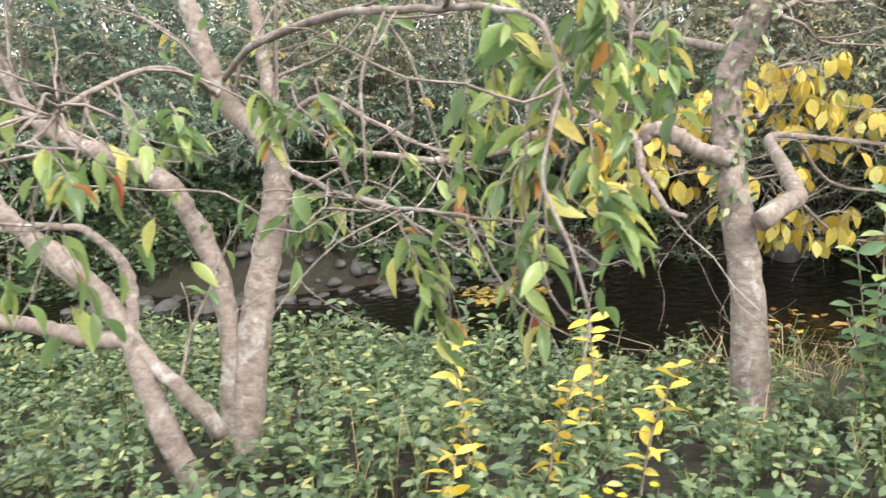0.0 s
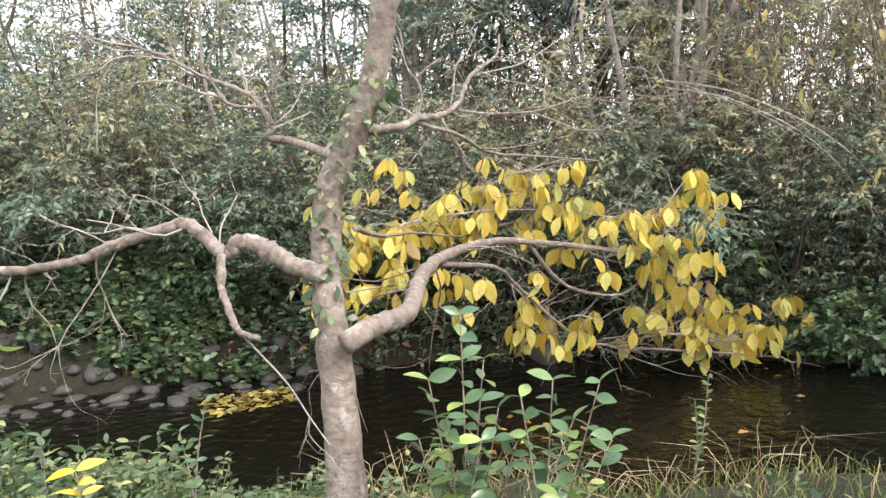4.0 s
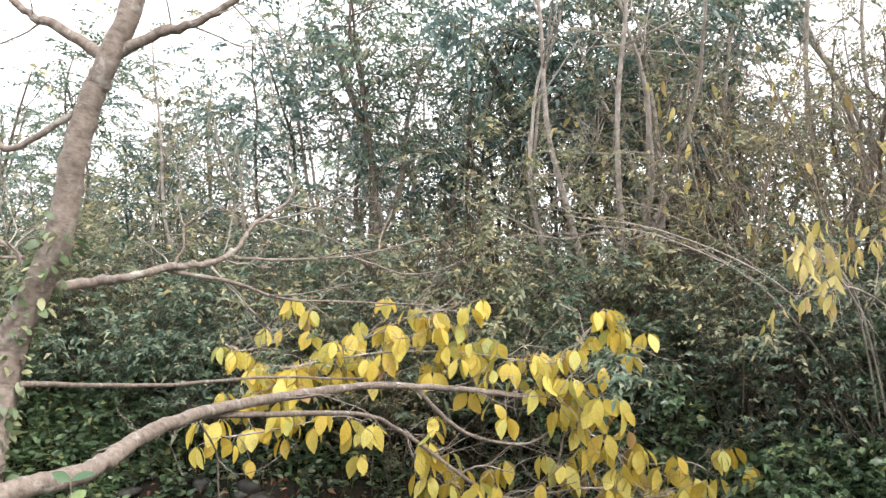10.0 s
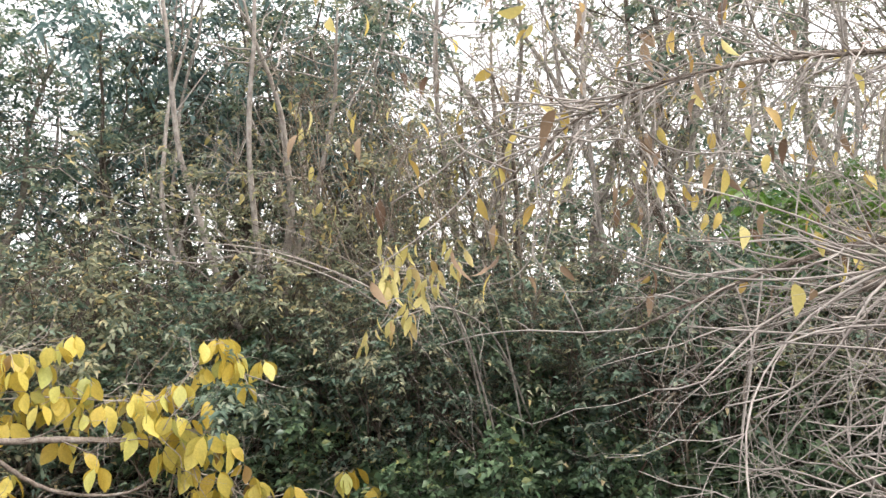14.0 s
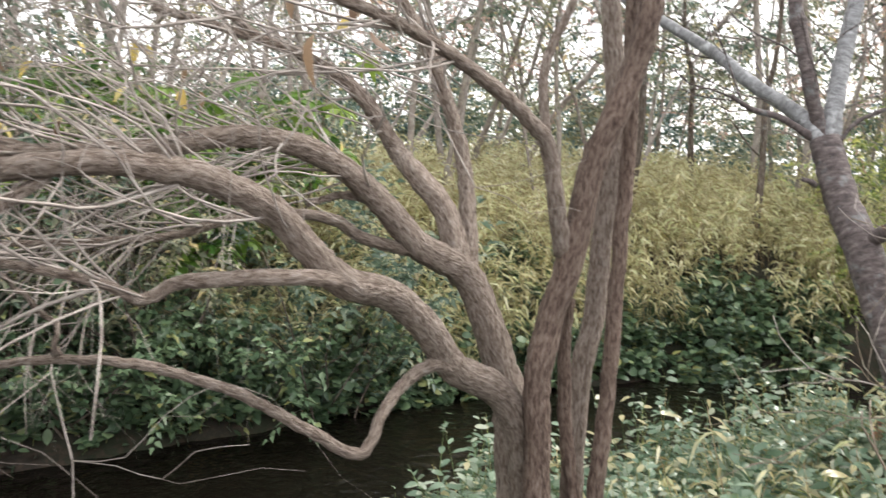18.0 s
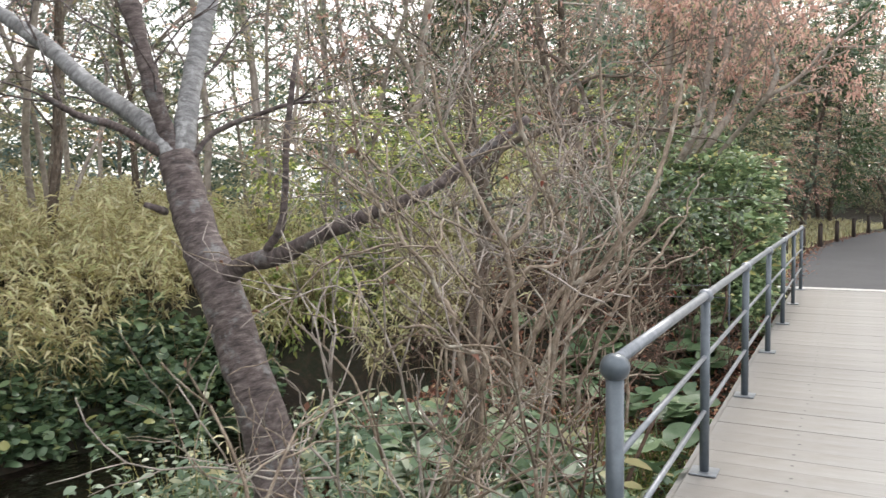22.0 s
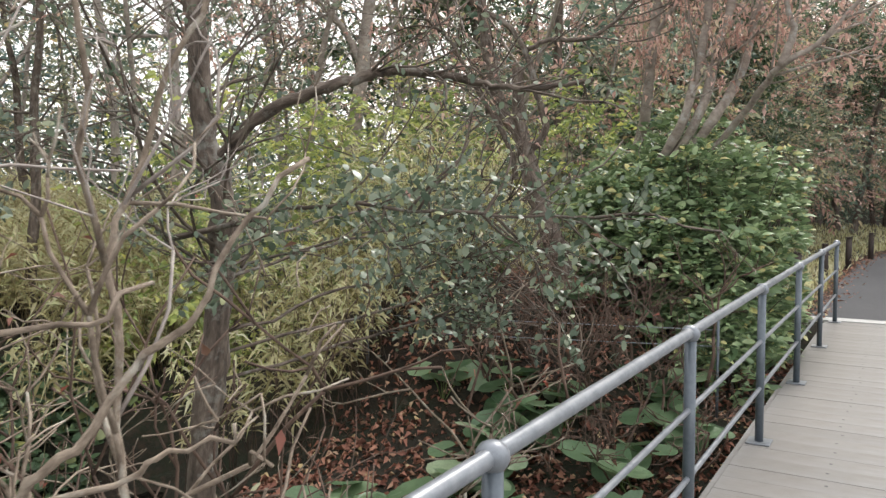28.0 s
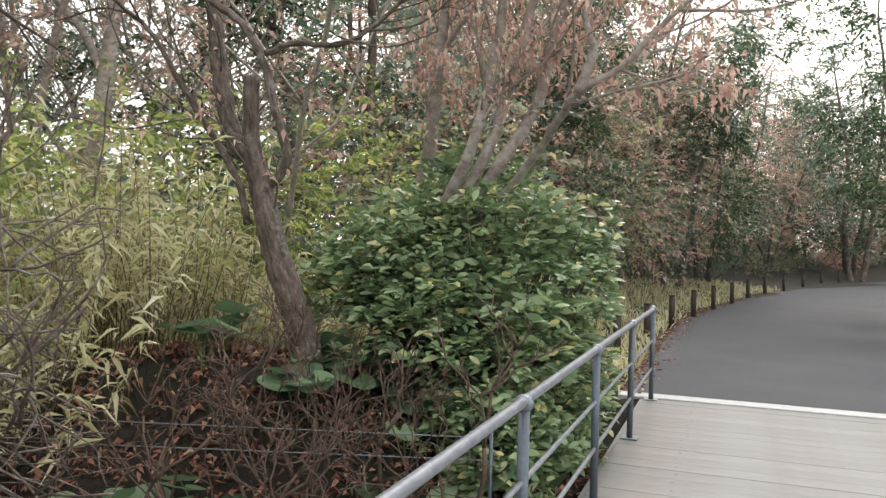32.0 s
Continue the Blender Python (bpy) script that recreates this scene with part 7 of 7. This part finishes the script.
# pale leaf litter on the bare patch beside the path
n = 1500
c = np.array([8.5, -3.35]) + rng.normal(size=(n, 2)) * (0.6, 0.45)
g = Geo()
g.leaves(np.c_[c, ground(c[:, 0], c[:, 1]) + rng.uniform(0.0, 0.03, n)], np.c_[rng.normal(size=(n, 2)), rng.normal(size=n) * 0.2], rng.uniform(0.03, 0.08, n), 0.42, 0.1, 0.25)
tagged(g.part("leaf_litter", M_STRAW), "pale dry leaf litter beside the path", "fallen leaves", kind="stuff")

# dry stalks and straw on the bank
for lo, hi, n, h in (((2.4, 2.9), (5.8, 4.6), 260, 0.55), ((7.2, -1.4), (9.6, 0.8), 300, 0.4), ((8.4, -2.2), (9.6, -0.6), 300, 0.45), ((8.8, -4.4), (11.0, -2.0), 110, 0.45)):
    c = rng.uniform(lo, hi, (n, 2))
    d_, s_ = banks(c[:, 0], c[:, 1])
    c = c[(s_ < 0) & (d_ > 1.5)]
    g = Geo()
    g.blades(np.c_[c, ground(c[:, 0], c[:, 1]) - 0.02], np.c_[rng.normal(size=(len(c), 2)) * 0.6, np.ones(len(c))], rng.uniform(0.4, 1.3, len(c)) * h, 0.006, 0.9)
    tagged(g.part("dry_grass", M_STRAW), "dry straw-coloured grass on the bank", "grass", kind="stuff")


# a tuft of yellowing grass at the foot of the cherry tree
for tx, ty in ((9.55, -3.55), (9.9, -3.2)):
    n = 130
    c = np.array([tx, ty]) + rng.normal(size=(n, 2)) * 0.06
    g = Geo()
    g.blades(np.c_[c, ground(c[:, 0], c[:, 1]) - 0.02], np.c_[(c - (tx, ty)) * 7 + rng.normal(size=(n, 2)) * 0.25, np.ones(n)], rng.uniform(0.25, 0.5, n), 0.012, 0.8)
    tagged(g.part("grass_tuft", M_LEAF_LIME), "tuft of yellowing grass under the cherry tree", "grass", kind="stuff")


# ---- butterbur: large round leaves on stalks ----
def butterbur_blank():
    g = Geo()
    n = 24
    v = [(0, 0, 0)]
    for r in (0.5, 1.0):
        for k in range(n):
            a = -2.75 + 5.5 * k / (n - 1)
            rr = r * (1.0 + 0.022 * math.sin(k * 2.3))
            v.append((rr * math.sin(a) * 1.0, rr * math.cos(a), 0.12 * r * r + 0.025 * r * math.sin(k * 1.1)))
    f = []
    for k in range(n - 1):
        f.append((0, 1 + k, 2 + k, 0))
        f.append((1 + k, 1 + n + k, 2 + n + k, 2 + k))
    g.add(v, f)
    return g.mesh("leaf", M_BUTTERBUR)


BB = butterbur_blank()


def butterbur(x, y, rng, leaves, r, label="butterbur plant with large round green leaves"):
    z = float(ground(x, y))
    ob = thing("butterbur", (x, y, z), label, "plant", "butterbur plants")
    for _ in range(leaves):
        a, o, h = rng.uniform(0, 6.28), rng.uniform(0.05, 0.28), rng.uniform(0.1, 0.32)
        tip = np.array([x + o * math.cos(a), y + o * math.sin(a), z + h])
        g = Geo()
        g.tube(curve([(x, y, z - 0.03), (x + o * 0.4 * math.cos(a), y + o * 0.4 * math.sin(a), z + h * 0.7), tip], 3), 0.004, 0.003, 5)
        hold(g.part("stalk", M_GRASS), ob)
        lf = new("leaf", BB)
        lf.parent = ob
        lf.matrix_parent_inverse = Matrix.Translation(-ob.location)
        lf.matrix_basis = pose(*tip, rng.normal() * 16, rng.normal() * 16, math.degrees(a) - 90 + rng.normal() * 30) @ Matrix.Scale(r * rng.uniform(0.7, 1.25), 4)


rng = R(811)
for k in range(46):
    s_, o_ = rng.uniform(1.6, 7.8), -rng.uniform(0.35, 2.6)
    p = at(s_, o_)
    butterbur(p[0], p[1], rng, rng.integers(4, 7), 0.13)
for x, y in ((14.17, -9.52), (14.21, -9.96), (13.77, -10.14), (13.95, -10.68), (14.24, -9.26), (13.70, -9.88)):
    butterbur(x, y, rng, 6, 0.13)
for x, y in ((8.35, -2.95), (8.7, -3.2), (8.95, -2.75), (9.2, -3.3), (8.5, -2.5), (8.15, -3.2)):
    butterbur(x, y, rng, 4, 0.10)
for k in range(40):
    i = rng.uniform(0, 1)
    x, y = np.interp(i, [0, 0.35, 0.7, 1], [9.9, 11.6, 12.9, 14.1]), np.interp(i, [0, 0.35, 0.7, 1], [5.4, 2.4, 0.2, -2.6])
    nx, ny = rng.uniform(-0.1, 1.0), rng.uniform(-0.1, 0.6)
    d_, s_ = banks(x + nx, y + ny)
    if s_ > 0 and d_ > 1.5:
        butterbur(x + nx, y + ny, rng, 5, 0.085, "butterbur plant with round leaves on the far bank")

for k in range(26):
    s_, o_ = rng.uniform(4.6, 8.6), -rng.uniform(0.5, 1.9)
    p = at(s_, o_)
    butterbur(p[0], p[1], rng, rng.integers(4, 7), 0.15)

# two fence wires across the hollow, on thin steel stakes
wire_fence = thing("wire_fence", (13.5, -7.64, 0.53), "low fence of two thin steel wires across the hollow", "fence")
for ends in (((13.5, -7.64, 0.53), (11.71, -9.86, 0.47)), ((13.5, -7.64, 0.39), (11.71, -9.86, 0.34))):
    g = Geo()
    g.tube(np.array(ends), 0.004, 0.004, 5)
    hold(g.part("wire", M_STEEL), wire_fence)
for p in ((13.5, -7.64, 0.53), (11.71, -9.86, 0.47)):
    g = Geo()
    z0 = float(ground(p[0], p[1])) - 0.1
    g.tube(np.array([(p[0], p[1], z0), (p[0], p[1], p[2] + 0.08)]), 0.012, 0.012, 8)
    hold(g.part("stake", M_RAIL), wire_fence)

# dark grass along the foot of the bridge
c = np.array([at(s_, o_)[:2] for s_, o_ in zip(rng.uniform(0.0, 3.8, 2600), -rng.uniform(0.15, 1.5, 2600))])
g = Geo()
g.blades(np.c_[c, ground(c[:, 0], c[:, 1]) - 0.02], np.c_[rng.normal(size=(len(c), 2)) * 0.45, np.ones(len(c))], rng.uniform(0.15, 0.42, len(c)), 0.009, 0.8)
tagged(g.part("grass", M_GRASS), "dark green grass along the foot of the footbridge", "grass", kind="stuff")

# leaf litter in the hollow
c = np.array([at(s_, o_)[:2] for s_, o_ in zip(rng.uniform(0.3, 10, 15000), -rng.uniform(0.1, 3.2, 15000))])
g = Geo()
g.leaves(np.c_[c, ground(c[:, 0], c[:, 1]) + rng.uniform(0.0, 0.03, len(c))], np.c_[rng.normal(size=(len(c), 2)), rng.normal(size=len(c)) * 0.15], rng.uniform(0.04, 0.09, len(c)), 0.5, 0.1, 0.25)
tagged(g.part("leaf_litter", M_LITTER), "russet fallen leaves in the hollow below the bridge", "fallen leaves", kind="stuff")
c = np.array([at(s_, o_)[:2] for s_, o_ in zip(rng.uniform(10.6, 34, 4200), -rng.uniform(0.5, 11, 4200))])
g = Geo()
g.leaves(np.c_[c, ground(c[:, 0], c[:, 1]) + 0.015], np.c_[rng.normal(size=(len(c), 2)), rng.normal(size=len(c)) * 0.15], rng.uniform(0.05, 0.11, len(c)), 0.5, 0.1, 0.25)
tagged(g.part("leaf_litter", M_LITTER), "fallen brown leaves beside the asphalt path", "fallen leaves", kind="stuff")
c = rng.uniform((12.5, -36), (26, -13.5), (26000, 2))
q = c - RAIL0
left_e = np.interp(-c[:, 1], [13, 16.4, 19.3, 22.4, 26, 31, 38], [13.2, 15.3, 17.0, 18.7, 20.2, 22, 24])
c = c[(c[:, 0] > left_e + 0.15) & (c[:, 0] < left_e + 8)]
g = Geo()
g.blades(np.c_[c, ground(c[:, 0], c[:, 1]) - 0.01], np.c_[rng.normal(size=(len(c), 2)) * 0.35, np.ones(len(c))], rng.uniform(0.15, 0.42, len(c)), 0.024)
tagged(g.part("grass", M_LEAF_SASA), "yellowing grass beside the asphalt path", "grass", kind="stuff")


# fallen leaves and grass fringe along the edge of the asphalt
line = curve(ROAD_L[:7], 12)
n = 1500
k = rng.integers(0, len(line) - 1, n)
c = line[k] + (line[k + 1] - line[k]) * rng.random((n, 1)) + np.c_[rng.normal(size=n) * 0.16 + 0.05, np.zeros(n)]
g = Geo()
g.leaves(np.c_[c, np.maximum(ground(c[:, 0], c[:, 1]), 0.014) + 0.004], np.c_[rng.normal(size=(n, 2)), rng.normal(size=n) * 0.1], rng.uniform(0.03, 0.08, n), 0.5, 0.05, 0.15)
tagged(g.part("leaf_litter", M_LITTER), "fallen leaves along the edge of the asphalt", "fallen leaves", kind="stuff")


# ---- big palmate-leaved evergreen on the far bank ----
def palmate_blank():
    g = Geo()
    for k in range(8):
        a = -2.4 + 4.8 * k / 7
        g.leaves([(0, 0, 0)], [(math.sin(a), math.cos(a), -0.1)], 1.0, 0.34, 0.2, 0.08)
    return g.mesh("leaf", leaf_material("palmate_leaf", [(0, (0.06, 0.15, 0.03)), (0.6, (0.15, 0.28, 0.05)), (1, (0.28, 0.39, 0.08))], 0.3, 0.4, "object"))


PALM = palmate_blank()


def palmate_shrub(x, y, h, n, rng):
    z = float(ground(x, y))
    ob = thing("palmate_shrub", (x, y, z), "evergreen shrub with large glossy hand-shaped leaves", "shrub")
    for k in range(5):
        a = rng.uniform(0, 6.28)
        top = np.array([x + 0.5 * math.cos(a), y + 0.5 * math.sin(a), z + h * rng.uniform(0.6, 1)])
        line = curve([(x, y, z - 0.05), ((x + top[0]) / 2 + rng.normal() * 0.05, (y + top[1]) / 2, (z + top[2]) / 2), top], 4)
        g = Geo()
        g.tube(line, 0.02, 0.012, 7)
        hold(g.part("stem", M_SHRUBWOOD), ob)
        for _ in range(n):
            b = rng.uniform(0, 6.28)
            q = line[rng.integers(len(line) // 2, len(line))] + (0.35 * math.cos(b), 0.35 * math.sin(b), rng.uniform(-0.05, 0.25))
            lf = new("leaf", PALM)
            lf.parent = ob
            lf.matrix_parent_inverse = Matrix.Translation(-ob.location)
            lf.matrix_basis = pose(*q, rng.normal() * 20 - 20, rng.normal() * 15, math.degrees(b) - 90) @ Matrix.Scale(rng.uniform(0.2, 0.32), 4)


for x, y in ((12.9, 1.9), (12.2, 3.0), (13.5, 0.7), (12.6, 1.1), (13.0, 2.6)):
    palmate_shrub(x, y, 2.3, 13, rng)

# ---- withered pale leaves on thin boughs over the stream ----
def fan_shrub(x, y, rng, stems, tall, label, seed):
    """Thin upright stems fanning out of one root."""
    ob = thing("thin_stemmed_shrub", (x, y, float(ground(x, y))), label, "shrub", "thin-stemmed shrubs over the stream")
    LINES[ob], BARK[ob] = [], M_SHRUBWOOD
    for _ in range(stems):
        a, o = rng.uniform(0, 6.28), rng.uniform(0.1, 0.42)
        b = np.array([x + rng.normal() * 0.2, y + rng.normal() * 0.2, float(ground(x, y)) - 0.1])
        own = grow(rng, b, (math.cos(a) * o, math.sin(a) * o, 1.0), tall * rng.uniform(0.75, 1.1), rng.uniform(0.011, 0.02), 0, [], 0.09, 0.0, n=8)
        line = curve(own[0][0], 2)
        g = Geo()
        g.tube(line, own[0][1], 0.005, 7, 0.05)
        hold(g.part("stem", M_SHRUBWOOD), ob)
        LINES[ob].append((line, 0.015, 0.005, 1))
    twig_forks(ob, R(seed), LINES[ob], stems * 7, 0.4, 0.0055, 2, M_SHRUBWOOD, 0.3)
    return ob


rng = R(821)
wl_ = leaf_blank("leaf", leaf_material("hanging_withered_leaf", [(0, (0.50, 0.42, 0.14)), (0.6, (0.62, 0.55, 0.23)), (1, (0.42, 0.29, 0.13))], 0.6, 0.35, "object"), 0.36, 0.35)
fans = [fan_shrub(x, y, rng, n, h, "thin-stemmed shrub with a few yellowed leaves over the stream", 831 + k) for k, (x, y, n, h) in enumerate(((9.7, 6.5, 13, 4.4), (10.4, 5.5, 12, 4.6), (9.2, 7.6, 8, 4.0), (11.1, 4.7, 9, 4.2), (11.6, 6.6, 10, 4.6), (12.5, 5.4, 10, 4.6), (10.8, 8.0, 10, 4.8)))]
for owner, count in zip(fans, (50, 36, 40, 22, 16, 12, 26)):
    g = Geo()
    pos, ax = along(rng, LINES[owner], 60, 0.1, 0.35)
    g.spray_of_leaves(rng, pos, ax, 7, 0.28, 0.075, 0.45, 0.3)
    hold(g.part("foliage", M_LEAF_OLIVE), owner)
    pos, ax = along(rng, LINES[owner], count, 0.12, 0.55)
    for p in pos:
        put_leaf(owner, wl_, p, (rng.normal() * 0.5, rng.normal() * 0.5, -0.8), rng.uniform(0.12, 0.21), rng)
wb_ = thing("withered_bough_shrub", (9.9, 5.0, -0.2), "arching thin-stemmed shrub with pale withered hanging leaves", "shrub")
LINES[wb_], BARK[wb_] = [], M_TWIG
tips = []
for k in range(9):
    t = np.array([7.95 + rng.normal() * 0.2, 3.72 + rng.normal() * 0.14, 1.72 + rng.normal() * 0.16]) if k < 4 else np.array([7.45, 3.66, 1.42]) if k == 4 else np.array([8.0 + rng.normal() * 0.6, 7.0 + rng.normal() * 0.8, 2.5 + rng.normal() * 0.4])
    b = np.array([9.95 + rng.normal() * 0.15, 5.0 + rng.normal() * 0.15, -0.3])
    line = curve([b, b * 0.65 + t * 0.35 + (0, 0, 0.75), b * 0.3 + t * 0.7 + (0, 0, 0.55), t], 6)
    g = Geo()
    g.tube(line, 0.014, 0.004, 6)
    hold(g.part("stem", M_TWIG), wb_)
    LINES[wb_].append((line, 0.012, 0.004, 1))
    if k < 5:
        tips += [line[-1], line[-1] + rng.normal(size=3) * 0.09, line[-1] + rng.normal(size=3) * 0.12]
twigs(wb_, R(823), LINES[wb_], 60, 0.7, 0.004, 1, -0.02, 0.8, 0.18)
for p in tips:
    for _ in range(rng.integers(4, 8)):
        put_leaf(wb_, wl_, p + rng.normal(size=3) * (0.06, 0.06, 0.07), (rng.normal() * 0.35, rng.normal() * 0.35, -1), rng.uniform(0.1, 0.17), rng)

# ---- deck boards and screws ----
brd = box((-BOARD / 2 + 0.0011, -DECK_W, -0.06), (BOARD / 2 - 0.0011, 0.0, 0.0), 0.0012)
me = bpy.data.meshes.new("board")
brd.to_mesh(me)
brd.free()
me.materials.append(M_DECK)
rng = R(901)
for k in range(int((LENGTH + 0.1) / BOARD)):
    b = new("board", me)
    b.parent = bridge
    b.location = (k * BOARD + 0.06, 0.08, 0.0 + rng.normal() * 0.0008)
g = Geo()
a = np.arange(6) * math.pi / 3
for k in range(int((LENGTH + 0.1) / BOARD)):
    for o in (-0.42,):
        for dx in (0.0,):
            c = np.array([k * BOARD + 0.06 + dx + rng.normal() * 0.01, o + rng.normal() * 0.012, 0.0025])
            g.add(np.vstack([c + np.stack([np.cos(a) * 0.010, np.sin(a) * 0.010, np.zeros(6)], -1)]), [(0, 1, 2, 3), (0, 3, 4, 5)])
tagged(g.part("screw_mass", M_BLACK, bridge), kind="stuff")
